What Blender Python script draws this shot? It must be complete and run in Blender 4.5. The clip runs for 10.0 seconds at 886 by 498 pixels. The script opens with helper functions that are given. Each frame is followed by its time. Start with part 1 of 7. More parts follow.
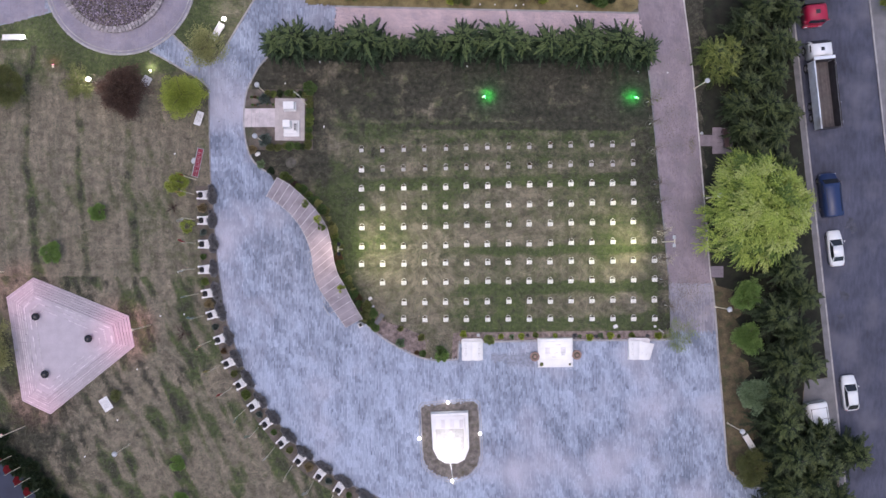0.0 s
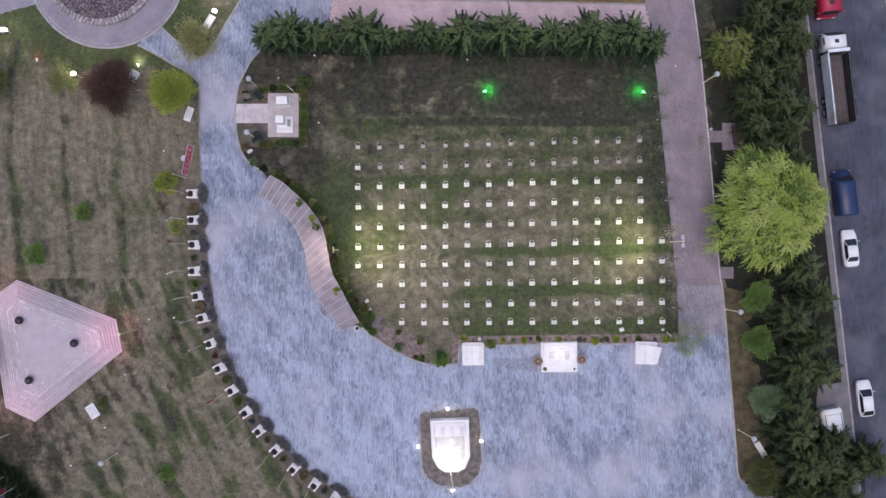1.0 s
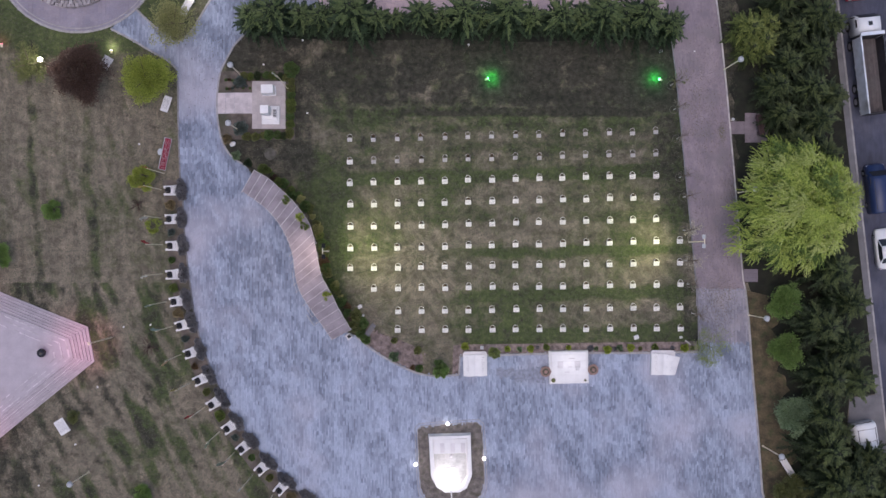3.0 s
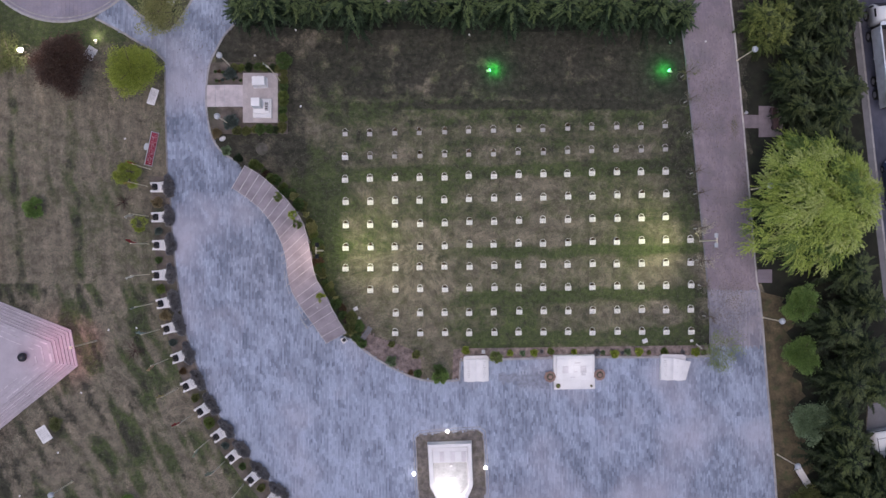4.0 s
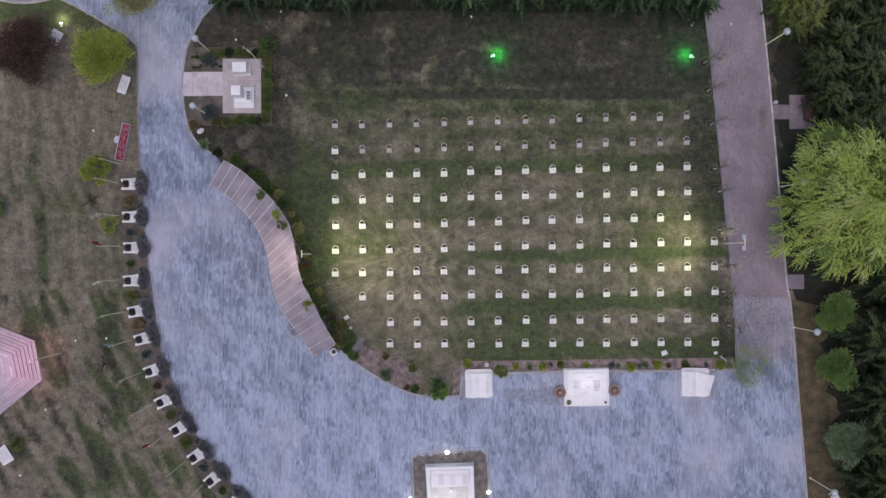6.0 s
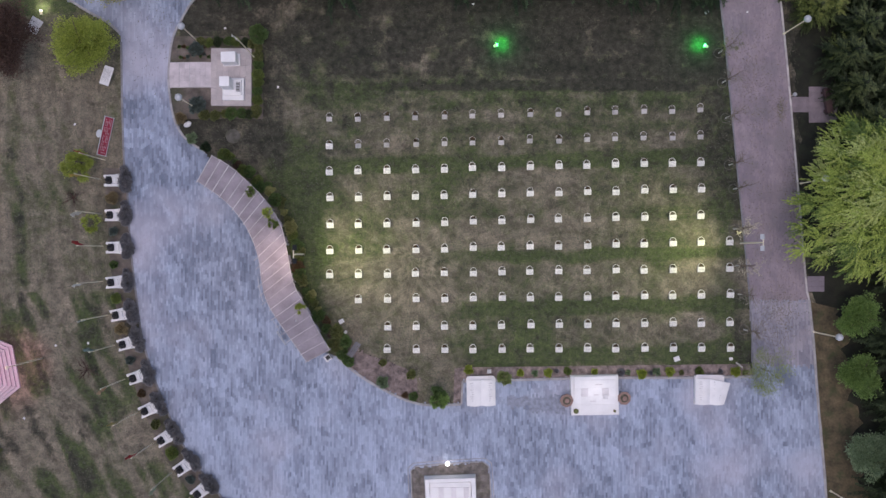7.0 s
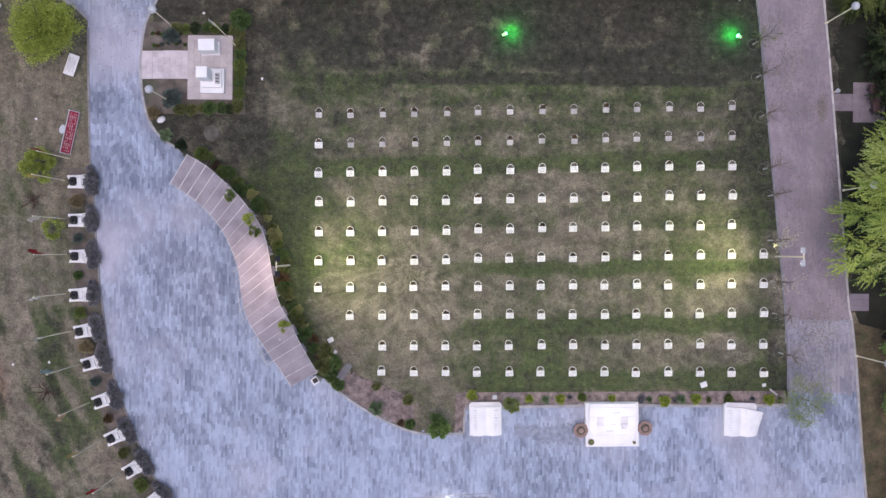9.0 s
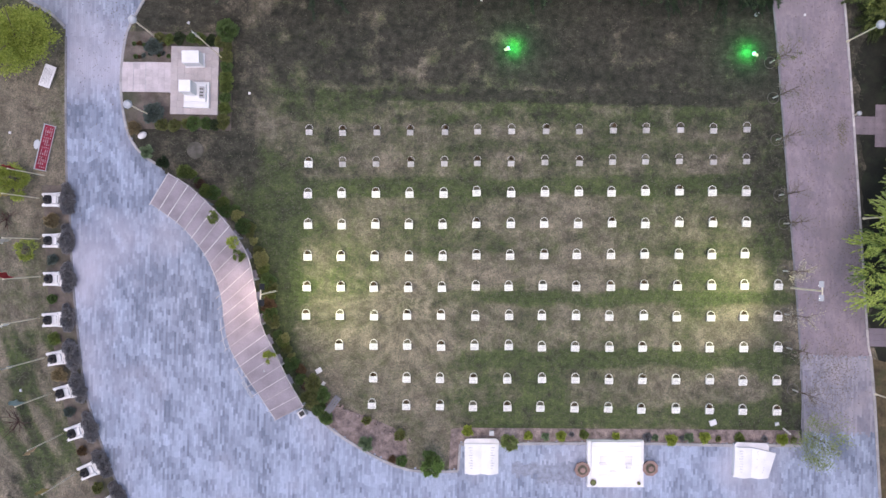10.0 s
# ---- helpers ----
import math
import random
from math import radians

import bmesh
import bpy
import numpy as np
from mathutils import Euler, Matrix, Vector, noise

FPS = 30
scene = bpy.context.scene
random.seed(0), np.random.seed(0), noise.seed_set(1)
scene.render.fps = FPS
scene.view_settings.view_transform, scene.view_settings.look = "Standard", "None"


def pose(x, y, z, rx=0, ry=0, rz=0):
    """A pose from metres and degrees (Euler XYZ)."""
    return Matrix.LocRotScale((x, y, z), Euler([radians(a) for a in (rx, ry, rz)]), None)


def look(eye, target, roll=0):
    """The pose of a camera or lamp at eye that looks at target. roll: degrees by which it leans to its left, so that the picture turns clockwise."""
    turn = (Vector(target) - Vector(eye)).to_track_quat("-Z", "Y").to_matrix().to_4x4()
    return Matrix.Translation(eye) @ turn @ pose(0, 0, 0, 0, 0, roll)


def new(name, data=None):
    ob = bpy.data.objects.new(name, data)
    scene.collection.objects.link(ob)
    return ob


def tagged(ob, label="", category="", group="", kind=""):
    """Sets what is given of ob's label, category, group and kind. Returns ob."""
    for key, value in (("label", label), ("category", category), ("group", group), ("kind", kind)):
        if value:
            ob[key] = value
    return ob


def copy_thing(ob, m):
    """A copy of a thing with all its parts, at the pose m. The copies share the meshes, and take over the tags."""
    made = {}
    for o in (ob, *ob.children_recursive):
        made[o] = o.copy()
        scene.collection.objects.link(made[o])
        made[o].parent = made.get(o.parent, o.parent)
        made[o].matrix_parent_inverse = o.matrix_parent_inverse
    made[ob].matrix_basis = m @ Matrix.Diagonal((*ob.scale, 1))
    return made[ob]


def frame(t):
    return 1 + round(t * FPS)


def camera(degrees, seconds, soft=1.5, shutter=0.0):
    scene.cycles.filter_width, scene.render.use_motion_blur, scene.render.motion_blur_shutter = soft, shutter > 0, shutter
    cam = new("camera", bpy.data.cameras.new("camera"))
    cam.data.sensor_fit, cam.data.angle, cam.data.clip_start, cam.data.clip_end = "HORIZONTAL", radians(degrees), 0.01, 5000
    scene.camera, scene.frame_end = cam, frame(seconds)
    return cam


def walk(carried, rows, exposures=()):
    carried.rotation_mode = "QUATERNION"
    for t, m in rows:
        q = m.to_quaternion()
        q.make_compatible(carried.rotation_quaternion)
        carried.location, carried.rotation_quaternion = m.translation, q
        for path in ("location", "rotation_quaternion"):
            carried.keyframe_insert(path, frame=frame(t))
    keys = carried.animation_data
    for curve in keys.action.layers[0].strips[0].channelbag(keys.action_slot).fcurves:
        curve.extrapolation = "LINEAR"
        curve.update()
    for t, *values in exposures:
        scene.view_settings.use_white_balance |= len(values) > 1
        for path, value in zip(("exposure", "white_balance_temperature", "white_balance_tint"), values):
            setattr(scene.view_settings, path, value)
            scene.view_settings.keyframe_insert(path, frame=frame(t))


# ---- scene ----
cam = camera(51.2, 10.0)
ROWS = [
    (0.0, 0.062, -0.037, 110.013, 0.235, -1.108, 0.175),
    (0.5, 0.085, 0.038, 108.105, 0.228, -1.129, 0.136),
    (1.0, 0.143, 0.062, 105.956, 0.224, -1.135, 0.099),
    (1.5, 0.221, 0.135, 104.059, 0.224, -1.130, 0.069),
    (2.0, 0.323, 0.185, 101.848, 0.227, -1.113, 0.048),
    (2.5, 0.409, 0.206, 99.796, 0.232, -1.086, 0.035),
    (4.0, 0.786, 0.121, 93.332, 0.251, -0.959, 0.031),
    (4.5, 0.917, 0.160, 91.337, 0.256, -0.904, 0.034),
    (5.0, 1.021, 0.273, 89.062, 0.260, -0.847, 0.038),
    (5.5, 1.185, 0.375, 87.136, 0.262, -0.786, 0.040),
    (7.0, 1.535, 0.466, 80.601, 0.246, -0.602, 0.070),
    (7.5, 1.620, 0.567, 78.648, 0.232, -0.543, 0.109),
    (8.0, 1.674, 0.739, 76.490, 0.211, -0.489, 0.180),
    (8.5, 1.704, 0.976, 74.591, 0.184, -0.439, 0.301),
    (9.0, 1.773, 1.512, 72.448, 0.150, -0.395, 0.492),
    (9.5, 1.839, 2.342, 70.494, 0.108, -0.359, 0.780),
    (10.0, 2.145, 3.608, 68.430, 0.058, -0.331, 1.198),
]
LIGHT = [(t, stops - 0.15, 6470, 17) for t, stops in ((0.0, 0.50), (1.0, 0.36), (2.5, 0.20), (4.0, 0.06), (5.0, 0.05), (6.0, 0.05), (7.0, 0.10), (8.0, 0.30), (8.5, 0.42), (9.0, 0.53), (10.0, 0.70))]
walk(cam, [(t, pose(x, y, z, rx, ry, rz)) for t, x, y, z, rx, ry, rz in ROWS], LIGHT)

# ---------------------------------------------------------------- light
world = bpy.data.worlds.new("dusk_sky")
scene.world = world
world.use_nodes = True
_wn, _wl = world.node_tree.nodes, world.node_tree.links
_bg = next(n for n in _wn if n.type == "BACKGROUND")
_sky = _wn.new("ShaderNodeTexSky")
_sky.sky_type = "NISHITA"
_sky.sun_disc = False
_sky.sun_elevation, _sky.sun_rotation = radians(78), radians(200)
_sky.dust_density, _sky.ozone_density = 3.0, 1.0
_wl.new(_sky.outputs[0], _bg.inputs[0])
_bg.inputs[1].default_value = 0.163
_sun = bpy.data.lights.new("overcast_sun", "SUN")
_sun.energy, _sun.angle, _sun.color = 0.42, radians(90), (1.0, 0.92, 0.88)
new("overcast_sun", _sun).matrix_world = pose(0, 0, 60, 90 - 78, 0, 180 - 200)
FLOOD_E, FLOOD_W = 2850, 2800


def lamp(name, kind, m, watts, color, radius=0.15, cone=None, blend=0.6):
    data = bpy.data.lights.new(name, kind)
    data.energy, data.color, data.shadow_soft_size = watts, color, radius
    if cone:
        data.spot_size, data.spot_blend = radians(cone), blend
    ob = new(name, data)
    ob.matrix_world = m
    return ob


# ---------------------------------------------------------------- materials
def material(name, base, rough=0.7, metal=0.0, spread=0.25, scale=3.0, fine=40.0, bump=0.2, island=0.0, objects=0.0, stain=None, stain_scale=0.4,
             emit=None, power=0.0, attribute=None, alt=None, translucent=0.0, streak=0.0, tone=0.0):
    """A procedural surface: base colour with two scales of variation, optional stains, piece-by-piece variation and fine relief."""
    m = bpy.data.materials.new(name)
    m.use_nodes = True
    n, l = m.node_tree.nodes, m.node_tree.links
    b = n["Principled BSDF"]
    geo = n.new("ShaderNodeNewGeometry")

    def noise_node(s, detail=4.0):
        t = n.new("ShaderNodeTexNoise")
        t.inputs["Scale"].default_value, t.inputs["Detail"].default_value = s, detail
        l.new(geo.outputs["Position"], t.inputs["Vector"])
        return t

    def mix(fac, a, c, blend="MIX"):
        x = n.new("ShaderNodeMix")
        x.data_type, x.blend_type = "RGBA", blend
        for sock, v in ((x.inputs[0], fac), (x.inputs[6], a), (x.inputs[7], c)):
            if isinstance(v, (int, float)):
                sock.default_value = v
            elif isinstance(v, tuple):
                sock.default_value = (*v, 1)
            else:
                l.new(v, sock)
        return x.outputs[2]

    def ramp(value, lo, hi):
        r = n.new("ShaderNodeMapRange")
        r.inputs[1].default_value, r.inputs[2].default_value = lo, hi
        l.new(value, r.inputs[0])
        return r.outputs[0]

    big, small = noise_node(scale), noise_node(fine, 6.0)
    dark = tuple(c * (1 - spread) for c in base)
    light = tuple(min(1, c * (1 + spread)) for c in base)
    color = mix(ramp(big.outputs[0], 0.3, 0.7), dark, light)
    if alt:
        if attribute:
            a = n.new("ShaderNodeAttribute")
            a.attribute_name = attribute
            wob = n.new("ShaderNodeMath")
            wob.operation = "ADD"
            l.new(a.outputs["Fac"], wob.inputs[0])
            l.new(ramp(noise_node(0.9, 8.0).outputs[0], 0.3, 0.7), wob.inputs[1])
            color = mix(ramp(wob.outputs[0], 0.55, 1.45), color, alt)
        else:
            color = mix(geo.outputs["Random Per Island"], color, alt)
    color = mix(1.0, color, mix(ramp(small.outputs[0], 0.25, 0.75), (1 - spread,) * 3, (1.0,) * 3), "MULTIPLY")
    if tone:
        ta = n.new("ShaderNodeAttribute")
        ta.attribute_name = "tone"
        color = mix(1.0, color, mix(ta.outputs["Fac"], ((1 - tone) * 0.93, (1 - tone) * 0.98, (1 - tone) * 1.07), (1.0,) * 3), "MULTIPLY")
    if streak:
        st = n.new("ShaderNodeMapping")
        st.inputs["Scale"].default_value = (2.6, 0.75, 1.0)
        l.new(geo.outputs["Position"], st.inputs["Vector"])
        sn = noise_node(1.0, 3.0)
        l.new(st.outputs[0], sn.inputs["Vector"])
        color = mix(1.0, color, mix(ramp(sn.outputs[0], 0.36, 0.62), (1 - streak,) * 3, (1.0,) * 3), "MULTIPLY")
    if island:
        color = mix(1.0, color, mix(geo.outputs["Random Per Island"], (1 - island,) * 3, (1.0,) * 3), "MULTIPLY")
    if objects:
        info = n.new("ShaderNodeObjectInfo")
        color = mix(1.0, color, mix(info.outputs["Random"], (1 - objects,) * 3, (1.0,) * 3), "MULTIPLY")
    if stain:
        color = mix(ramp(noise_node(stain_scale, 5.0).outputs[0], 0.5, 0.75), color, stain)
    l.new(color, b.inputs["Base Color"])
    b.inputs["Roughness"].default_value, b.inputs["Metallic"].default_value = rough, metal
    if bump:
        bn = n.new("ShaderNodeBump")
        bn.inputs["Strength"].default_value, bn.inputs["Distance"].default_value = bump, 0.02
        l.new(small.outputs[0], bn.inputs["Height"])
        l.new(bn.outputs[0], b.inputs["Normal"])
    if emit:
        b.inputs["Emission Color"].default_value = (*emit, 1)
        b.inputs["Emission Strength"].default_value = power
    if translucent:
        t = n.new("ShaderNodeBsdfTranslucent")
        l.new(color, t.inputs[0])
        s = n.new("ShaderNodeMixShader")
        s.inputs[0].default_value = translucent
        l.new(b.outputs[0], s.inputs[1])
        l.new(t.outputs[0], s.inputs[2])
        l.new(s.outputs[0], n["Material Output"].inputs[0])
    return m


def lawn_material():
    """Half-dry lawn: straw, green and bare earth mixed by how lush and how worn each place is, with mown, speckled
    grain. Worn also carries shade by the hedge and the eastern trees.
    """
    m = bpy.data.materials.new("dry_lawn")
    m.use_nodes = True
    n, l = m.node_tree.nodes, m.node_tree.links
    b = n["Principled BSDF"]
    geo = n.new("ShaderNodeNewGeometry")

    def noise_value(s, detail, rough=0.6):
        t = n.new("ShaderNodeTexNoise")
        t.inputs["Scale"].default_value, t.inputs["Detail"].default_value, t.inputs["Roughness"].default_value = s, detail, rough
        l.new(geo.outputs["Position"], t.inputs["Vector"])
        return t.outputs[0]

    def span(v, lo, hi, a=0.0, c=1.0):
        r = n.new("ShaderNodeMapRange")
        for k, x in enumerate((lo, hi, a, c)):
            r.inputs[k + 1].default_value = x
        l.new(v, r.inputs[0])
        return r.outputs[0]

    def mix(fac, a, c, blend="MIX"):
        x = n.new("ShaderNodeMix")
        x.data_type, x.blend_type = "RGBA", blend
        for sock, v in ((x.inputs[0], fac), (x.inputs[6], a), (x.inputs[7], c)):
            if isinstance(v, float):
                sock.default_value = v
            elif isinstance(v, tuple):
                sock.default_value = (*v, 1)
            else:
                l.new(v, sock)
        return x.outputs[2]

    def added(name, grain, amount):
        at = n.new("ShaderNodeAttribute")
        at.attribute_name = name
        s = n.new("ShaderNodeMath")
        s.operation = "ADD"
        l.new(at.outputs["Fac"], s.inputs[0])
        l.new(span(grain, 0.25, 0.75, -amount, amount), s.inputs[1])
        return s.outputs[0]

    patchy = n.new("ShaderNodeMath")
    patchy.operation = "MULTIPLY_ADD"
    l.new(noise_value(1.5, 12.0, 0.78), patchy.inputs[0])
    patchy.inputs[1].default_value = 0.55
    scaled = n.new("ShaderNodeMath")
    scaled.operation = "MULTIPLY"
    scaled.inputs[1].default_value = 0.45
    l.new(noise_value(0.33, 10.0, 0.7), scaled.inputs[0])
    l.new(scaled.outputs[0], patchy.inputs[2])
    patchy = patchy.outputs[0]
    straw = mix(span(noise_value(0.9, 6.0), 0.3, 0.7), (0.124, 0.107, 0.082), (0.256, 0.221, 0.170))
    green = mix(span(noise_value(2.2, 6.0), 0.3, 0.7), (0.030, 0.049, 0.014), (0.086, 0.114, 0.038))
    color = mix(span(added("lush", patchy, 0.85), 0.12, 0.80, 0.0, 0.95), straw, green)
    earth = mix(span(noise_value(1.6, 6.0), 0.3, 0.7), (0.012, 0.014, 0.008), (0.066, 0.061, 0.047))
    color = mix(span(added("worn", noise_value(0.7, 12.0, 0.78), 1.0), 0.15, 0.80, 0.0, 0.95), color, earth)
    color = mix(1.0, color, mix(span(noise_value(1.9, 5.0, 0.7), 0.34, 0.66), (0.74, 0.75, 0.74), (1.20, 1.19, 1.18)), "MULTIPLY")
    grain = noise_value(4.0, 8.0, 0.85)
    color = mix(1.0, color, mix(span(grain, 0.3, 0.7), (0.66, 0.66, 0.64), (1.24, 1.23, 1.21)), "MULTIPLY")
    color = mix(1.0, color, mix(span(noise_value(9.0, 3.0, 0.8), 0.34, 0.66), (0.58, 0.58, 0.57), (1.38, 1.37, 1.35)), "MULTIPLY")
    mown = n.new("ShaderNodeAttribute")
    mown.attribute_name = "mown"
    place = n.new("ShaderNodeSeparateXYZ")
    l.new(geo.outputs["Position"], place.inputs[0])
    lane = n.new("ShaderNodeCombineXYZ")
    l.new(mown.outputs["Fac"], lane.inputs[0])
    for axis_out, sock in ((0, 1), (1, 2)):
        slow = n.new("ShaderNodeMath")
        slow.operation = "MULTIPLY"
        slow.inputs[1].default_value = 0.10
        l.new(place.outputs[axis_out], slow.inputs[0])
        l.new(slow.outputs[0], lane.inputs[sock])
    lines = n.new("ShaderNodeTexNoise")
    lines.inputs["Scale"].default_value, lines.inputs["Detail"].default_value, lines.inputs["Roughness"].default_value = 1.5, 4.0, 0.6
    l.new(lane.outputs[0], lines.inputs["Vector"])
    color = mix(1.0, color, mix(span(lines.outputs[0], 0.32, 0.68), (0.77, 0.79, 0.77), (1.22, 1.20, 1.20)), "MULTIPLY")
    l.new(color, b.inputs["Base Color"])
    b.inputs["Roughness"].default_value = 0.95
    bump = n.new("ShaderNodeBump")
    bump.inputs["Strength"].default_value, bump.inputs["Distance"].default_value = 0.8, 0.05
    l.new(grain, bump.inputs["Height"])
    l.new(bump.outputs[0], b.inputs["Normal"])
    return m


M = {}
M["lawn"] = lawn_material()
M["old_cover"] = material("mossy_concrete", (0.13, 0.12, 0.10), 0.9, spread=0.35, scale=2.5, fine=12, stain=(0.06, 0.06, 0.04), stain_scale=1.5)
M["strip_soil"] = material("shaded_leafy_soil", (0.019, 0.019, 0.012), 0.95, spread=0.4, scale=0.8, fine=7, bump=0.9, stain=(0.024, 0.032, 0.015), stain_scale=0.9)
M["rusty_grass"] = material("rusty_dry_grass", (0.118, 0.092, 0.052), 0.95, spread=0.45, scale=1.1, fine=5, bump=0.9, stain=(0.052, 0.064, 0.024), stain_scale=0.9)
M["straw_verge"] = material("straw_coloured_bank", (0.235, 0.185, 0.085), 0.95, spread=0.4, scale=0.9, fine=6, bump=0.9, stain=(0.085, 0.092, 0.036), stain_scale=0.35)
M["shield_soil"] = material("grey_brown_soil", (0.205, 0.178, 0.160), 0.95, spread=0.4, scale=1.8, fine=9, bump=0.9, stain=(0.085, 0.080, 0.050), stain_scale=1.4)
M["soil"] = material("bare_soil", (0.165, 0.136, 0.116), 0.95, spread=0.40, scale=1.2, fine=14, bump=0.8, stain=(0.045, 0.056, 0.026))
M["mulch"] = material("red_mulch", (0.30, 0.232, 0.212), 0.95, spread=0.5, scale=2.0, fine=12, bump=0.9, island=0.3)
M["pink_joint"] = material("promenade_joint_sand", (0.23, 0.19, 0.205), 0.95, fine=20)
M["joint"] = material("paving_joint_sand", (0.29, 0.31, 0.375), 0.95, fine=20)
M["paver"] = material("blue_grey_paver", (0.429, 0.482, 0.606), 0.75, spread=0.08, scale=0.30, fine=6.0, bump=0.15, stain=(0.478, 0.462, 0.535), stain_scale=0.10, streak=0.03, tone=0.70)
M["mauve_paver"] = material("greyish_mauve_paver", (0.402, 0.370, 0.412), 0.8, spread=0.12, scale=0.5, fine=8.0, bump=0.15, tone=0.5, stain=(0.33, 0.285, 0.30), stain_scale=0.5)
M["pink_paver"] = material("pinkish_paver", (0.335, 0.268, 0.288), 0.8, spread=0.12, scale=0.5, fine=8.0, bump=0.15, tone=0.30, stain=(0.225, 0.195, 0.21), stain_scale=0.45)
# the promenade's pink paver made paler, for the brighter light on the north arm
M["lit_pink_paver"] = material("lit_pinkish_paver", (0.66, 0.50, 0.505), 0.8, spread=0.12, scale=0.5, fine=8.0, bump=0.15, tone=0.25)
M["ring_paving"] = material("mauve_paving", (0.31, 0.27, 0.31), 0.8, spread=0.15, scale=0.5, fine=6.0, bump=0.25, tone=0.15)
M["kerb"] = material("kerb_concrete", (0.42, 0.40, 0.40), 0.85, spread=0.2, scale=1.5, fine=15, island=0.2)
M["white_kerb"] = material("whitewashed_kerb", (0.66, 0.605, 0.59), 0.85, spread=0.25, scale=1.2, fine=12, island=0.3, stain=(0.32, 0.30, 0.30), stain_scale=0.7)
M["asphalt"] = material("asphalt", (0.080, 0.085, 0.126), 0.85, spread=0.30, scale=0.25, fine=9, bump=0.4, stain=(0.118, 0.118, 0.150), stain_scale=0.22, streak=0.25)
M["lane"] = material("dark_lane_asphalt", (0.040, 0.046, 0.078), 0.85, spread=0.25, scale=0.3, fine=12, bump=0.4)
M["patch"] = material("worn_asphalt_patch", (0.078, 0.081, 0.105), 0.9, spread=0.35, scale=1.5, fine=9)
M["mauve_slab"] = material("mauve_slab", (0.25, 0.205, 0.225), 0.85, spread=0.2, scale=1.2, fine=9, objects=0.15)
M["sidewalk"] = material("concrete_sidewalk", (0.19, 0.185, 0.195), 0.85, spread=0.2, scale=0.7, fine=12)
M["marble"] = material("white_marble", (0.72, 0.70, 0.695), 0.5, spread=0.06, scale=1.4, fine=7, bump=0.05, objects=0.08)
M["bright_marble"] = material("bright_white_marble", (0.81, 0.79, 0.785), 0.5, spread=0.05, scale=1.4, fine=9, bump=0.05, objects=0.08)
M["banner_red"] = material("dark_red_banner", (0.36, 0.025, 0.055), 0.7, spread=0.35, scale=2.5, fine=8)
M["pale_tile"] = material("pinkish_marble_tile", (0.73, 0.69, 0.70), 0.55, spread=0.10, scale=1.0, fine=6, objects=0.15)
M["stone"] = material("pale_pink_stone", (0.48, 0.425, 0.475), 0.6, spread=0.08, scale=1.0, fine=5, bump=0.15, island=0.15, objects=0.1)
M["pad"] = material("beige_travertine", (0.50, 0.44, 0.43), 0.65, spread=0.12, scale=1.0, fine=8, bump=0.15, objects=0.12)
M["grey_slab"] = material("polished_grey_stone", (0.46, 0.46, 0.46), 0.3, spread=0.2, scale=1.5, fine=6)
M["approach"] = material("pale_travertine", (0.60, 0.53, 0.54), 0.65, spread=0.14, scale=1.5, fine=8, bump=0.15, objects=0.15)
M["faint_text"] = material("faint_engraving", (0.60, 0.58, 0.59), 0.7)
M["text"] = material("engraved_grey", (0.47, 0.45, 0.46), 0.7)
M["grave_marble"] = material("grave_marble", (0.86, 0.84, 0.76), 0.65, spread=0.14, scale=4.0, fine=9, objects=0.12)
M["nosing"] = material("pale_step_edge", (0.64, 0.58, 0.62), 0.6, spread=0.2, scale=2.0, fine=9, objects=0.3)
M["old_marble"] = material("weathered_marble", (0.60, 0.57, 0.53), 0.7, spread=0.2, scale=3.0, fine=12, objects=0.35)
M["edge_stone"] = material("dark_edge_stone", (0.27, 0.265, 0.28), 0.85, spread=0.2, scale=1.5, island=0.25)
M["bed_dark"] = material("dark_bed_steel", (0.05, 0.045, 0.05), 0.7, 0.2, spread=0.35, scale=1.5)
M["bronze"] = material("dark_bronze", (0.03, 0.028, 0.03), 0.45, 0.6, spread=0.3)
M["black_stone"] = material("black_granite", (0.022, 0.02, 0.024), 0.25, spread=0.3)
M["wood"] = material("weathered_pink_wood", (0.310, 0.268, 0.292), 0.75, spread=0.22, scale=0.8, fine=10, bump=0.2, objects=0.03)
M["rafter"] = material("pale_rafter_wood", (0.66, 0.62, 0.61), 0.7, spread=0.2, scale=2.0, objects=0.35)
M["rafter_pink"] = material("pinkish_rafter_wood", (0.62, 0.56, 0.56), 0.7, spread=0.2, scale=2.0, objects=0.35)
M["metal"] = material("painted_grey_metal", (0.84, 0.75, 0.57), 0.5, 0.0, spread=0.1)
M["dark_metal"] = material("black_metal", (0.02, 0.02, 0.022), 0.5, 0.4)
M["globe"] = material("white_lamp_globe", (0.46, 0.47, 0.49), 0.3, spread=0.04)
M["glow"] = material("lit_lamp", (0.9, 0.9, 0.9), 0.3, emit=(1.0, 0.97, 0.92), power=14)
M["glow_warm"] = material("lit_warm_flood", (0.9, 0.9, 0.8), 0.3, emit=(1.0, 0.96, 0.75), power=14)
M["glow_green"] = material("lit_green_lamp", (0.3, 0.9, 0.5), 0.3, emit=(0.10, 1.0, 0.30), power=10)
M["glow_red"] = material("lit_red_lamp", (0.9, 0.3, 0.3), 0.3, emit=(1.0, 0.25, 0.4), power=1.5)
M["pebble"] = material("dark_purple_gravel", (0.15, 0.11, 0.15), 0.8, spread=0.2, island=0.75, alt=(0.40, 0.33, 0.40))
M["rubble"] = material("pale_stone_wall", (0.56, 0.50, 0.51), 0.8, spread=0.25, island=0.3, fine=10, bump=0.4, objects=0.45)
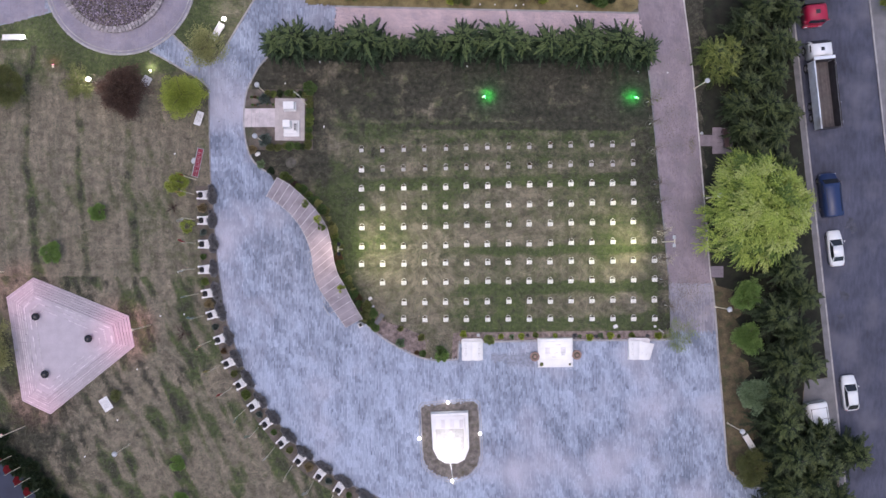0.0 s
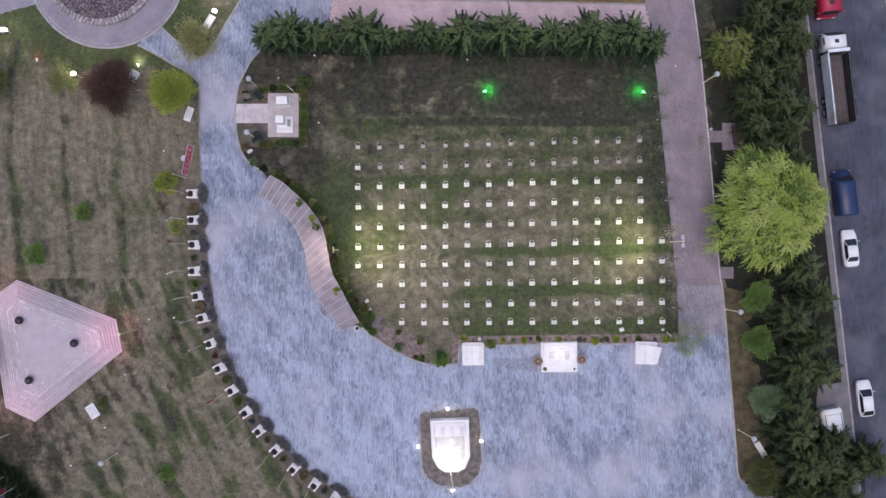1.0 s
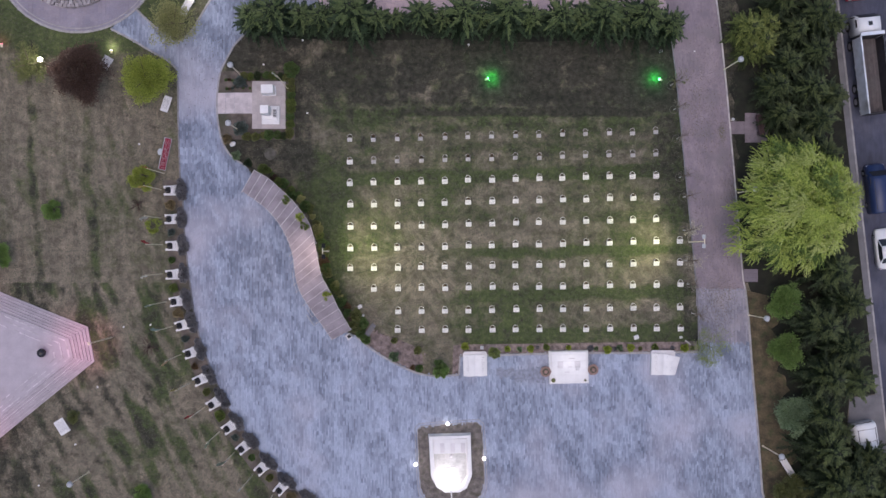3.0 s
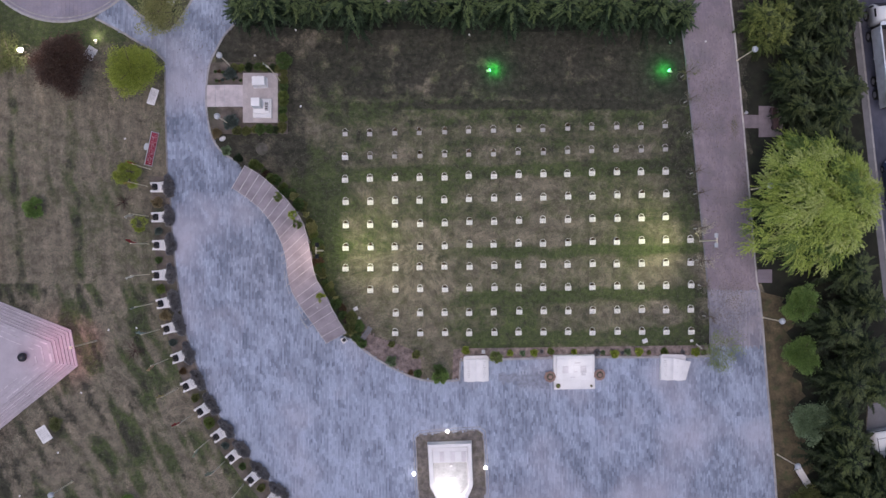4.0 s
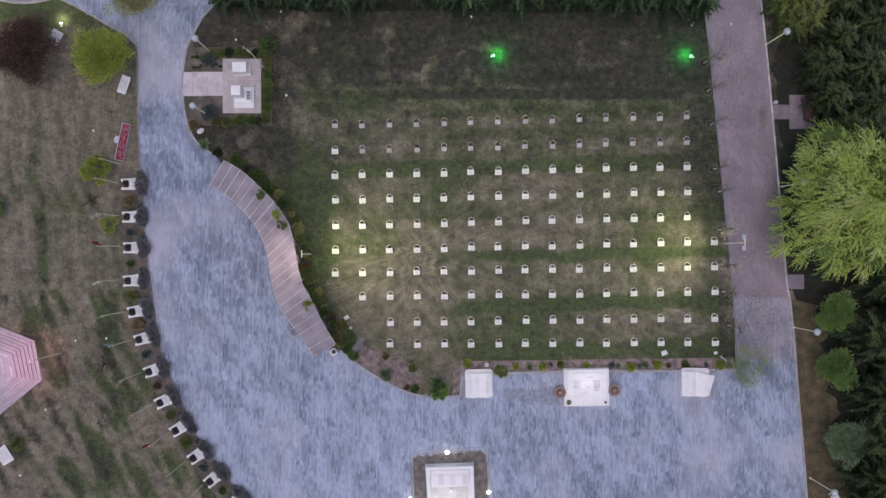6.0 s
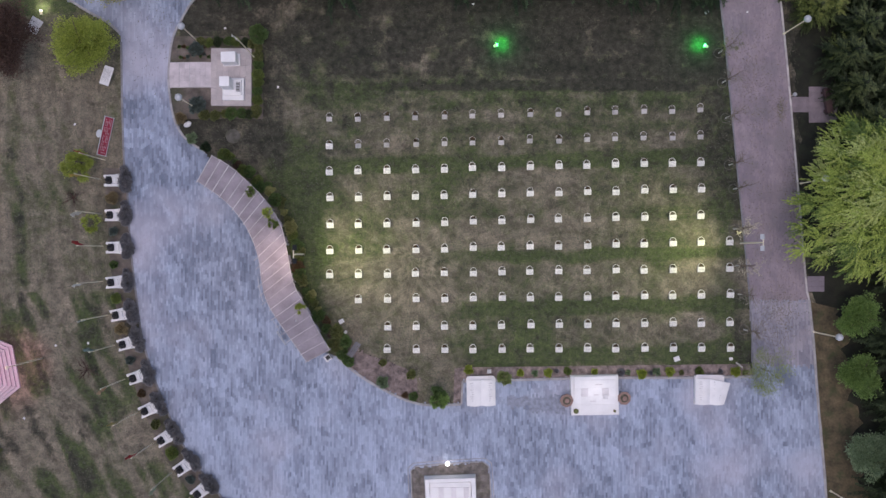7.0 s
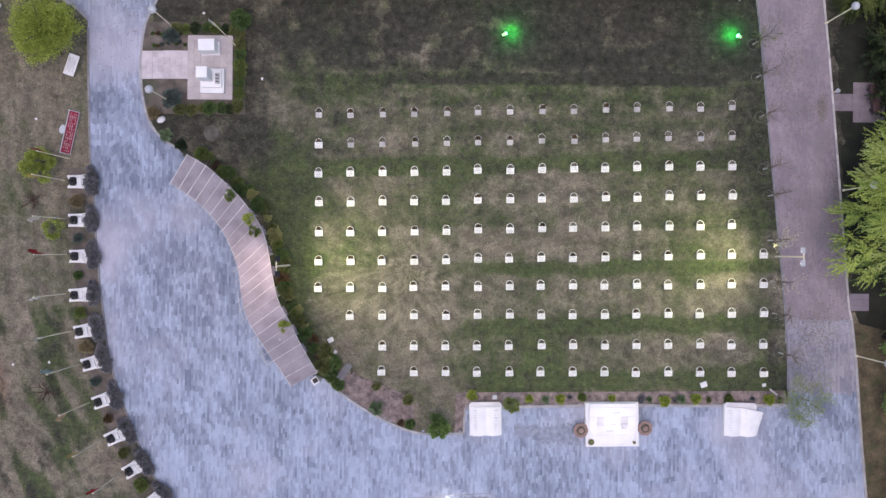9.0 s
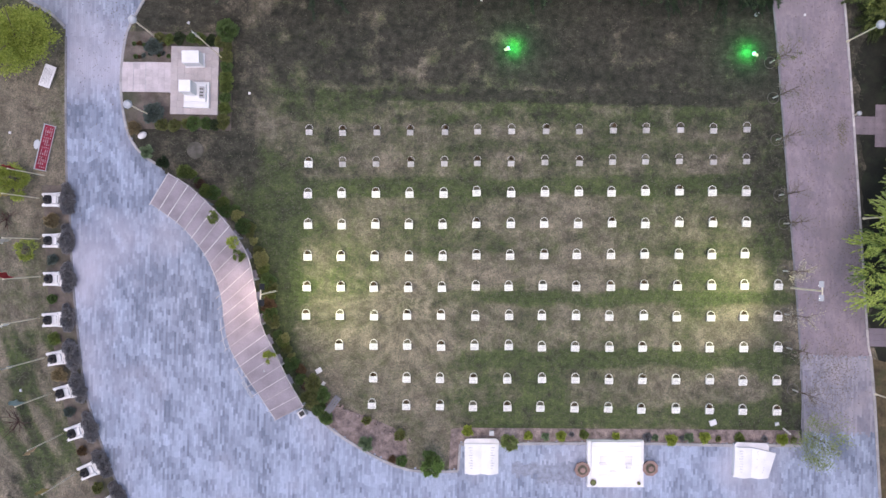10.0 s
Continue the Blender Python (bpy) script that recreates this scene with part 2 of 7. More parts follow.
M["bark"] = material("bark", (0.16, 0.12, 0.09), 0.9, spread=0.3, fine=25, bump=0.8)
M["white_bark"] = material("whitewashed_bark", (0.6, 0.57, 0.52), 0.85, spread=0.2, fine=25, bump=0.5)
M["terracotta"] = material("terracotta", (0.30, 0.19, 0.16), 0.75, spread=0.2)
M["faded_print"] = material("faded_pink_print", (0.62, 0.44, 0.46), 0.7)
M["red_wood"] = material("dark_red_wood", (0.062, 0.030, 0.034), 0.6, spread=0.2)
M["red_cloth"] = material("red_cloth", (0.45, 0.03, 0.04), 0.8)
M["car_white"] = material("white_car_paint", (0.78, 0.79, 0.80), 0.25, spread=0.02, bump=0)
M["car_blue"] = material("dark_blue_car_paint", (0.016, 0.034, 0.105), 0.3, spread=0.05, bump=0)
M["car_black"] = material("black_trim", (0.02, 0.02, 0.024), 0.4, spread=0.1, bump=0)
M["car_red"] = material("red_truck_paint", (0.40, 0.016, 0.055), 0.35, spread=0.08, bump=0)
M["truck_grey"] = material("pale_grey_steel", (0.68, 0.72, 0.77), 0.5, 0.0, spread=0.15, scale=1.0, stain=(0.30, 0.29, 0.28))
M["truck_floor"] = material("dusty_bed_floor", (0.20, 0.17, 0.17), 0.85, objects=0.5, spread=0.25, scale=2.0, stain=(0.12, 0.11, 0.11))
M["glass"] = material("dark_car_glass", (0.02, 0.024, 0.03), 0.08, spread=0.05, bump=0)
M["tyre"] = material("tyre_rubber", (0.02, 0.02, 0.02), 0.9)
M["rim"] = material("silver_rim", (0.5, 0.5, 0.52), 0.35, 0.8)
M["headlight"] = material("clear_headlight", (0.7, 0.72, 0.75), 0.1, bump=0)
M["taillight"] = material("red_tail_light", (0.4, 0.02, 0.02), 0.2, bump=0)


def foliage(name, a, c, objects=0.2):
    return material(name, a, 0.6, spread=0.25, scale=0.7, fine=6, bump=0, alt=c, objects=objects, translucent=0.25)


# needle colours step from dark to pale: crown shade and top light painted in
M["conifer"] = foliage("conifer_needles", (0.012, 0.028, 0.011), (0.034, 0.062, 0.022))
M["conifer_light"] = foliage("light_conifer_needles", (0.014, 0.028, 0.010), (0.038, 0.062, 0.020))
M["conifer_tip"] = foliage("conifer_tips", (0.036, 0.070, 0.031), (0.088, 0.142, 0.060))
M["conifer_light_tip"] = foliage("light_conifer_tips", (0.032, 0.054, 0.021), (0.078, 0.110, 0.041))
M["conifer_top"] = foliage("conifer_top_lit", (0.105, 0.160, 0.056), (0.225, 0.290, 0.108))
M["conifer_light_top"] = foliage("light_conifer_top_lit", (0.066, 0.096, 0.032), (0.150, 0.190, 0.064))
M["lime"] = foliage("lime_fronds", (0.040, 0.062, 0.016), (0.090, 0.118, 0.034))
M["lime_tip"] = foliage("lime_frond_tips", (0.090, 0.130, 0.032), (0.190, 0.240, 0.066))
M["lime_top"] = foliage("lime_top_lit", (0.160, 0.205, 0.048), (0.320, 0.370, 0.098))
M["bright_green"] = foliage("bright_green_leaves", (0.135, 0.235, 0.052), (0.285, 0.440, 0.118))
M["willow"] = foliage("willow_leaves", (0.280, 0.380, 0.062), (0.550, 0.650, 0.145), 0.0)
M["willow_shaded"] = foliage("shaded_willow_leaves", (0.085, 0.150, 0.026), (0.205, 0.300, 0.060), 0.0)
M["willow_lit"] = foliage("lit_willow_leaves", (0.400, 0.490, 0.125), (0.660, 0.720, 0.260), 0.0)
M["green"] = foliage("green_leaves", (0.075, 0.130, 0.035), (0.155, 0.245, 0.070))
M["yellow_green"] = foliage("yellow_green_leaves", (0.245, 0.310, 0.042), (0.490, 0.560, 0.105))
M["leaf_green"] = foliage("mid_green_leaves", (0.105, 0.150, 0.035), (0.235, 0.295, 0.075))
M["fresh_green"] = foliage("fresh_green_leaves", (0.170, 0.225, 0.066), (0.330, 0.385, 0.140))
M["lime_green"] = foliage("lime_green_leaves", (0.165, 0.205, 0.040), (0.330, 0.375, 0.085))
M["olive"] = foliage("olive_leaves", (0.120, 0.140, 0.042), (0.235, 0.250, 0.085))
M["pale_olive"] = foliage("pale_olive_leaves", (0.270, 0.280, 0.095), (0.480, 0.470, 0.200))
M["purple"] = foliage("purple_leaves", (0.070, 0.038, 0.028), (0.165, 0.098, 0.070))
M["blue_green"] = foliage("blue_green_leaves", (0.135, 0.205, 0.105), (0.310, 0.410, 0.230))
M["lavender"] = foliage("grey_lavender_leaves", (0.150, 0.148, 0.160), (0.320, 0.315, 0.330))
M["tan"] = foliage("dry_tan_leaves", (0.230, 0.180, 0.095), (0.380, 0.300, 0.170))
M["slate_green"] = foliage("slate_green_leaves", (0.080, 0.110, 0.095), (0.165, 0.205, 0.180))
M["rust"] = foliage("rusty_leaves", (0.105, 0.065, 0.036), (0.190, 0.120, 0.056))
M["dead_leaf"] = foliage("dead_leaves", (0.085, 0.072, 0.058), (0.220, 0.190, 0.110), 0.0)
M["pale_twig"] = foliage("pale_twig_leaves", (0.20, 0.18, 0.14), (0.36, 0.33, 0.27))
M["pale_blossom"] = foliage("pale_blossom", (0.50, 0.44, 0.30), (0.75, 0.70, 0.54))


# ---------------------------------------------------------------- building helpers
def finish(ob, parent, label):
    if parent is not None:
        ob.parent = parent
    if label:
        ob["label"] = label
    return ob


def part(name, bm, mat, parent=None, label="", smooth=False):
    """Links a bmesh as one mesh object, under a thing where one is given."""
    me = bpy.data.meshes.new(name)
    bm.to_mesh(me)
    bm.free()
    me.materials.append(M[mat])
    if smooth:
        for p in me.polygons:
            p.use_smooth = True
    return finish(new(name, me), parent, label)


def sheet(name, verts, faces, mat, parent=None, label=""):
    """One mesh object from computed arrays."""
    me = bpy.data.meshes.new(name)
    me.from_pydata([tuple(v) for v in verts], [], [tuple(f) for f in faces])
    me.materials.append(M[mat])
    return finish(new(name, me), parent, label)


def thing(name, m, label, category, group="", kind=""):
    ob = new(name)
    ob.empty_display_size = 0.3
    ob.matrix_world = m
    return tagged(ob, label, category, group, kind)


def box(bm, x, y, z, sx, sy, sz, turn=0.0, bevel=0.0, tilt=(0, 0)):
    """A box centred at x, y with its base at z."""
    m = pose(x, y, z + sz / 2, tilt[0], tilt[1], turn) @ Matrix.Diagonal((sx, sy, sz, 1))
    g = bmesh.ops.create_cube(bm, size=1.0, matrix=m)
    if bevel:
        edges = list({e for v in g["verts"] for e in v.link_edges})
        bmesh.ops.bevel(bm, geom=edges, offset=bevel, segments=2, affect="EDGES", profile=0.6)
    return bm


def rod(bm, a, b, r0, r1=None, sides=8):
    """A tapered rod from a to b."""
    a, b = Vector(a), Vector(b)
    d = b - a
    m = Matrix.Translation((a + b) / 2) @ d.to_track_quat("Z", "Y").to_matrix().to_4x4()
    bmesh.ops.create_cone(bm, cap_ends=True, segments=sides, radius1=r0, radius2=r0 if r1 is None else r1, depth=d.length, matrix=m)
    return bm


def ball(bm, x, y, z, r, sx=1, sy=1, sz=1, u=16, v=10):
    bmesh.ops.create_uvsphere(bm, u_segments=u, v_segments=v, radius=r, matrix=Matrix.Translation((x, y, z)) @ Matrix.Diagonal((sx, sy, sz, 1)))
    return bm


def prism(bm, pts, z0, z1, inset=0.0):
    """An upright prism over a plan outline; inset shrinks its top towards the middle."""
    cx, cy = sum(p[0] for p in pts) / len(pts), sum(p[1] for p in pts) / len(pts)
    lo = [bm.verts.new((x, y, z0)) for x, y in pts]
    hi = [bm.verts.new((cx + (x - cx) * (1 - inset), cy + (y - cy) * (1 - inset), z1)) for x, y in pts]
    bm.faces.new(hi)
    bm.faces.new(lo[::-1])
    for i in range(len(pts)):
        j = (i + 1) % len(pts)
        bm.faces.new((lo[i], lo[j], hi[j], hi[i]))
    bmesh.ops.recalc_face_normals(bm, faces=bm.faces)
    return bm


def B():
    return bmesh.new()


def smooth_line(pts, step=1.0):
    """A Catmull-Rom line through the points, with points about step apart."""
    p = [Vector((*q, 0)) for q in pts]
    p = [2 * p[0] - p[1], *p, 2 * p[-1] - p[-2]]
    out = []
    for i in range(1, len(p) - 2):
        a, b, c, d = p[i - 1 : i + 3]
        n = max(1, round((c - b).length / step))
        for k in range(n):
            t = k / n
            out.append(0.5 * (2 * b + (c - a) * t + (2 * a - 5 * b + 4 * c - d) * t * t + (3 * b - a - 3 * c + d) * t**3))
    out.append(p[-2])
    return [(v.x, v.y) for v in out]


def kerb(name, pts, width=0.16, height=0.14, side=0.0, mat="kerb", step=0.9, label="pale concrete kerb stones along the paving"):
    """A row of kerb stones along a line, with narrow joints. side shifts it to the line's left."""
    line = smooth_line(pts, step)
    verts, faces = [], []
    for (x0, y0), (x1, y1) in zip(line, line[1:]):
        d = Vector((x1 - x0, y1 - y0))
        if d.length < 0.05:
            continue
        u = d.normalized()
        n = Vector((-u.y, u.x))
        a, b = Vector((x0, y0)) + u * 0.012, Vector((x1, y1)) - u * 0.012
        h = height + random.uniform(-0.006, 0.006)
        k = len(verts)
        for z, w in ((-0.05, 0.0), (h - 0.02, 0.0), (h, 0.02)):
            for q, s in ((a, -1), (b, -1), (b, 1), (a, 1)):
                c = q + n * (side + s * (width / 2 - w))
                verts.append((c.x, c.y, z))
        for lev in (0, 4):
            for i in range(4):
                j = (i + 1) % 4
                faces.append((k + lev + i, k + lev + j, k + lev + 4 + j, k + lev + 4 + i))
        faces.append((k + 8, k + 9, k + 10, k + 11))
    return tagged(sheet(name, verts, faces, mat), label, "kerb", kind="structure")


def inside(poly, x, y):
    """Which of the points x, y lie inside the outline."""
    p = np.array(poly)
    q = np.roll(p, -1, 0)
    hit = np.zeros(len(x), bool)
    for (x0, y0), (x1, y1) in zip(p, q):
        if y0 != y1:
            hit ^= ((y0 > y) != (y1 > y)) & (x < (x1 - x0) * (y - y0) / (y1 - y0) + x0)
    return hit


def pavers(name, poly, holes, sx, sy, z, mat, parent, turn=0.0, near=None):
    """All the paving blocks of one outline as one mesh: courses along y, each shifted by a part of a block."""
    p = np.array(poly)
    mid = (p.min(0) + p.max(0)) / 2
    half = np.linalg.norm(p.max(0) - p.min(0)) / 2
    c, s = math.cos(radians(turn)), math.sin(radians(turn))
    rng = np.random.default_rng(3)
    i = np.arange(-half, half, sx)
    j = np.arange(-half, half, sy)
    gx, gy = np.meshgrid(i, j)
    gy = gy + (rng.random(len(i)) * sy)[None, :]
    run = np.cumsum(rng.random(gx.shape) < 0.66, axis=0) + 4000 * np.arange(len(i))[None, :]
    tone = 0.07 + rng.random(run.max() + 1)[run].ravel() * 0.42 + rng.random(gx.size) * 0.28
    gx, gy = gx.ravel(), gy.ravel()
    x, y = mid[0] + c * gx - s * gy, mid[1] + s * gx + c * gy
    keep = inside(poly, x, y)
    for h in holes:
        keep &= ~inside(h, x, y)
    tone = tone - 0.20 * (rng.random(tone.size) < 0.04) + 0.12 * (rng.random(tone.size) < 0.08)
    x, y, tone = x[keep], y[keep], tone[keep]
    cell = [(round(a / sx / 2) * sx * 2 + 0.35 * b, round(b / sy / 2) * sy * 2) for a, b in zip(x, y)]
    cloud = np.array([noise.noise((a * 0.75, b * 0.42, 7.0)) + 0.5 * noise.noise((a * 0.20, b * 0.15, 3.0)) + 0.75 * noise.noise((a * 1.7 + 0.4 * b, b * 0.8, 11.0)) for a, b in cell])
    tone = (0.575 + 1.0 * (tone - 0.42) + 0.46 * cloud - 0.20 * np.clip((-8 - x) / 8, 0, 1) * np.clip((y + 9) / 8, 0, 1) + 0.07 * np.clip((-10 - y) / 5, 0, 1) * (x < 8) - 0.12 * np.clip((-15 - y) / 8, 0, 1) * (x > 6) - 0.12 * np.clip((x - 28) / 1.5, 0, 1) * (y > -13))
    tone = 0.5 + 0.5 * np.tanh(2.0 * (tone - 0.5))
    if near:
        own = (np.abs(x - near[0]) < near[2]) & (np.abs(y - near[1]) < near[3])
        levels = []
        for k in range(8):
            bm = prism(B(), [(-sx / 2 + 0.003, -sy / 2 + 0.003), (sx / 2 - 0.003, -sy / 2 + 0.003), (sx / 2 - 0.003, sy / 2 - 0.003), (-sx / 2 + 0.003, sy / 2 - 0.003)], -0.05, 0.0)
            me = bpy.data.meshes.new("paver")
            bm.to_mesh(me)
            me.attributes.new("tone", "FLOAT", "FACE").data.foreach_set("value", np.full(len(me.polygons), (k + 0.5) / 8, np.float32))
            me.materials.append(M[mat])
            levels.append(me)
        for a, b, f in list(zip(x[own], y[own], tone[own]))[:300]:
            ob = new("paver", levels[min(7, int(f * 8))])
            ob.matrix_world = pose(float(a), float(b), z + rng.uniform(-0.002, 0.002), 0, 0, turn)
            finish(ob, parent, "")
        x, y, tone = x[~own], y[~own], tone[~own]
    n = len(x)
    g = 0.003
    corners = np.array([(-1, -1), (1, -1), (1, 1), (-1, 1)])
    top = z + rng.uniform(-0.002, 0.002, n)
    lay = []
    for lift, shrink in ((-0.05, 0.0), (-0.012, 0.0), (0.0, 0.001)):
        ax, ay = corners[:, 0] * (sx / 2 - g - shrink), corners[:, 1] * (sy / 2 - g - shrink)
        lay.append(np.stack([x[:, None] + c * ax - s * ay, y[:, None] + s * ax + c * ay, np.repeat((top + lift)[:, None], 4, 1)], -1))
    lay = lay[1:]
    verts = np.concatenate(lay, 1).reshape(-1, 3)
    f = np.array([(0, 1, 5, 4), (1, 2, 6, 5), (2, 3, 7, 6), (3, 0, 4, 7), (4, 5, 6, 7)])
    faces = (f[None] + 8 * np.arange(n)[:, None, None]).reshape(-1, 4)
    me = bpy.data.meshes.new(name)
    me.vertices.add(len(verts))
    me.vertices.foreach_set("co", verts.ravel())
    me.loops.add(len(faces) * 4)
    me.loops.foreach_set("vertex_index", faces.ravel())
    me.polygons.add(len(faces))
    me.polygons.foreach_set("loop_start", np.arange(len(faces)) * 4)
    me.update(calc_edges=True)
    me.shade_flat()
    shade = me.attributes.new("tone", "FLOAT", "FACE")
    shade.data.foreach_set("value", np.repeat(tone, 5).astype(np.float32))
    me.materials.append(M[mat])
    ob = finish(new(name, me), parent, "")
    return tagged(ob, kind="stuff")


# ---------------------------------------------------------------- plan
WEST = [(-25.6, 18.8), (-25.5, 13.1), (-25.3, 7.8), (-25.1, 6.8), (-24.9, 3.1), (-24.6, -0.3), (-24.2, -3.6), (-23.7, -7.0), (-22.7, -10.3),
        (-21.4, -13.6), (-19.7, -17.0), (-17.4, -20.0), (-15.0, -23.0), (-11.9, -25.7), (-8.2, -27.8), (-4.0, -29.7), (3.0, -32.5)]
EAST = [(34.4, -3.6), (34.8, -7.5), (35.2, -12.9), (35.7, -18.3), (36.1, -23.7), (36.4, -25.9), (37.8, -27.0), (40.6, -28.2), (46.0, -30.4)]
SOUTH_BED = [(29.4, -10.3), (23.6, -10.4), (16.8, -10.4), (8.0, -10.6), (4.1, -10.7)]
CURVE_BED = [(4.0, -12.7), (1.4, -12.8), (-0.7, -12.4), (-3.4, -11.1), (-5.3, -9.9), (-6.8, -8.6)]
WEST_BED = [(-18.4, 9.3), (-19.4, 9.9), (-20.2, 10.6), (-20.9, 11.8), (-21.3, 13.5), (-21.5, 15.5), (-21.4, 17.5), (-21.1, 19.2), (-20.5, 20.5), (-19.7, 22.0), (-18.7, 23.1)]
PERGOLA_W = [(-18.3, 6.5), (-17.1, 5.7), (-15.8, 4.7), (-14.6, 3.3), (-13.8, 1.9), (-13.3, 0.6), (-13.0, -0.7), (-12.9, -1.8), (-12.5, -3.5), (-11.6, -5.1), (-10.2, -7.1), (-9.1, -8.7)]
PERGOLA_E = [(-17.1, 8.6), (-15.7, 7.8), (-14.3, 6.6), (-13.0, 5.3), (-11.8, 3.7), (-11.2, 2.4), (-10.8, 0.6), (-10.5, -1.1), (-10.1, -2.5), (-9.3, -3.9), (-8.4, -5.7), (-7.2, -7.7)]
BRANCH_LOW = [(-25.7, 19.5), (-26.8, 20.5), (-28.3, 21.3), (-30.3, 22.5), (-32.6, 23.7)]
BRANCH_UP = [(-29.9, 25.7), (-28.3, 24.2), (-26.6, 23.0), (-25.3, 22.4), (-24.3, 23.3), (-22.3, 26.6), (-20.5, 29.6), (-19.0, 32.3)]
PATH_EAST = [(30.6, 34.0), (30.9, 30.4), (31.8, 23.6), (32.5, 16.8), (33.4, 6.7), (34.2, -2.8), (34.4, -3.6)]
PATH_WEST = [(26.2, 25.4), (26.9, 20.2), (27.9, 10.0), (28.9, -0.1), (29.2, -3.6), (29.4, -6.5), (29.5, -10.2)]


def street_x(y):
    """The west kerb of the street."""
    return 44.0 + (30.5 - y) * 0.1122


plaza_outline = (WEST + [(6, -40), (46, -40)] + EAST[::-1] + [(29.2, -3.6), (29.4, -6.5), (29.5, -10.2)] + SOUTH_BED + CURVE_BED + [(x - 0.7, y - 0.4) for x, y in PERGOLA_E[::-1]] + WEST_BED
                 + [(-16.5, 25.4), (-11.0, 25.4), (-10.6, 29.2), (-14.3, 29.4), (-14.8, 36), (-17.2, 36)] + BRANCH_UP[::-1] + [(-31.4, 24.7)] + BRANCH_LOW[::-1])
pink_outline = [(-11.0, 25.4), (-10.6, 29.2), (25.5, 28.7), (25.6, 36), (30.5, 36)] + PATH_EAST + [(29.2, -3.6), (28.9, -0.1), (27.9, 10.0), (26.9, 20.2), (26.2, 25.4)]
MIXED = [(29.2, -3.6), (34.4, -3.6), (34.8, -7.5), (34.95, -9.4), (29.45, -9.4)]
shield_bed = [(-0.4, -18.5), (0.0, -18.1), (5.9, -17.7), (6.4, -18.1), (6.7, -24.0), (6.3, -25.4), (5.2, -26.5), (3.4, -27.0), (1.6, -26.5), (0.4, -25.6), (-0.1, -24.4)]


# ---------------------------------------------------------------- ground
def axis(lo, hi, step, far):
    mid = np.arange(lo, hi + step / 2, step)
    out = np.geomspace(4, far, 12)
    return np.concatenate([lo - out[::-1], mid, hi + out])


def ground():
    xs, ys = axis(-56, 60, 0.28, 2500), axis(-44, 44, 0.28, 2500)
    gx, gy = np.meshgrid(xs, ys)
    x, y = gx.ravel(), gy.ravel()
    wob = np.array([noise.noise((a * 0.25, b * 0.25, 0.0)) for a, b in zip(x, y)])
    patch = np.array([noise.noise((a * 0.09, b * 0.09, 5.0)) for a, b in zip(x, y)])
    lush = 0.17 + 0.50 * patch + 0.20 * wob
    worn = 0.05 + 0.15 * patch

    def band(d, w):
        return np.exp(-((d / w) ** 2))

    def strip(d, w):
        return np.exp(-((d / w) ** 4))

    # the burial lawn: mown strips that stayed green between the rows
    field = np.clip((x + 12.5 + 2.5 * wob) / 3.5, 0, 1) * ((x < 29.5) & (y > -10.5) & (y < 23))
    slope = y - 0.028 * (x + 7.5)
    for at, w, amount, lo, hi in ((8.0, 0.6, 1.1, -11, 30), (-0.3, 0.5, 0.9, 2, 30), (-4.8, 0.60, 1.2, 3, 30), (-9.2, 0.8, 1.1, 4, 30), (3.4, 0.35, 0.15, -8, 30), (10.9, 0.35, 0.2, -8, 30)):
        lush += field * amount * strip(slope - at + 0.4 * wob, w * 1.1) * np.clip((x - lo + 2 * wob) / 5, 0, 1) * (x < hi) * (0.75 + 0.5 * patch)
    lush += field * (0.5 * band(x - 27.2, 1.0) + 0.10 * (x > 5))
    lush += 1.4 * np.exp(-(((x + 10.8) / 2.2) ** 2 + ((y - 8.2) / 2.6) ** 2))
    lush += field * 0.6 * np.exp(-(((x + 9.5) / 1.3) ** 2)) * (y < 4)
    lush += field * 1.3 * strip(y - 15.05 + 0.12 * wob, 0.30) * (x < 24.5) * np.clip((x + 6) / 8, 0.15, 1)
    worn += field * 1.0 * strip(y - 15.05 + 0.12 * wob, 0.32) * (x < 24.5) * np.clip((x + 6) / 8, 0.15, 1)
    lush += 0.9 * np.exp(-(((x - 10.0) / 1.6) ** 2 + ((y + 8.0) / 2.2) ** 2))
    lush += field * 0.45 * np.exp(-(((x - 2.5) / 2.0) ** 2 + ((y - 6.5) / 3.0) ** 2))
    blotch = np.array([noise.noise((a * 0.55, b * 0.75, 2.0)) for a, b in zip(x, y)])
    worn += field * (0.05 * (y > 8) + 0.55 * np.clip((y - 15.3) / 1.5, 0, 1) + 0.35 * np.clip((y - 18.5) / 3.0, 0, 1)) * (1 + 1.6 * blotch)
    lush += field * (y > 13) * (0.15 + 0.5 * np.clip(blotch, 0, 1))
    worn += field * 0.2 * (y > 15.3)
    worn += field * 0.35 * (y > 15.3) * np.clip((x - 4) / 8, 0, 1)
    lush += field * (0.02 * np.clip((x - 6) / 5, 0, 1) * np.clip((-3.6 - y) / 1.5, 0, 1) + 0.12 * np.clip((x - 18) / 3, 0, 1) * (y > 3.5) * (y < 9) - 0.16 * (y > -4) * (y < 3.5) + 0.06 * (y > 3.5) * (y < 15))
    worn += field * (0.12 * np.clip((x - 6) / 5, 0, 1) * (y < -4) + 0.12 * (y > 3.5) * (y < 15) * (1 + blotch))
    worn += 0.8 * np.exp(-(((x + 46) / 7) ** 2 + ((y + 23) / 6) ** 2))
    lush += field * (0.10 + 0.35 * np.clip(blotch, -0.3, 1))
    lush += 0.5 * np.exp(-(((x + 43) / 6) ** 2 + ((y - 22.5) / 3.5) ** 2))
    # dark band along the hedge's foot: its shade added to worn
    worn += 0.55 * band(y - 22.6 + 0.6 * wob, 1.0) * (x > -18) * (x < 27)
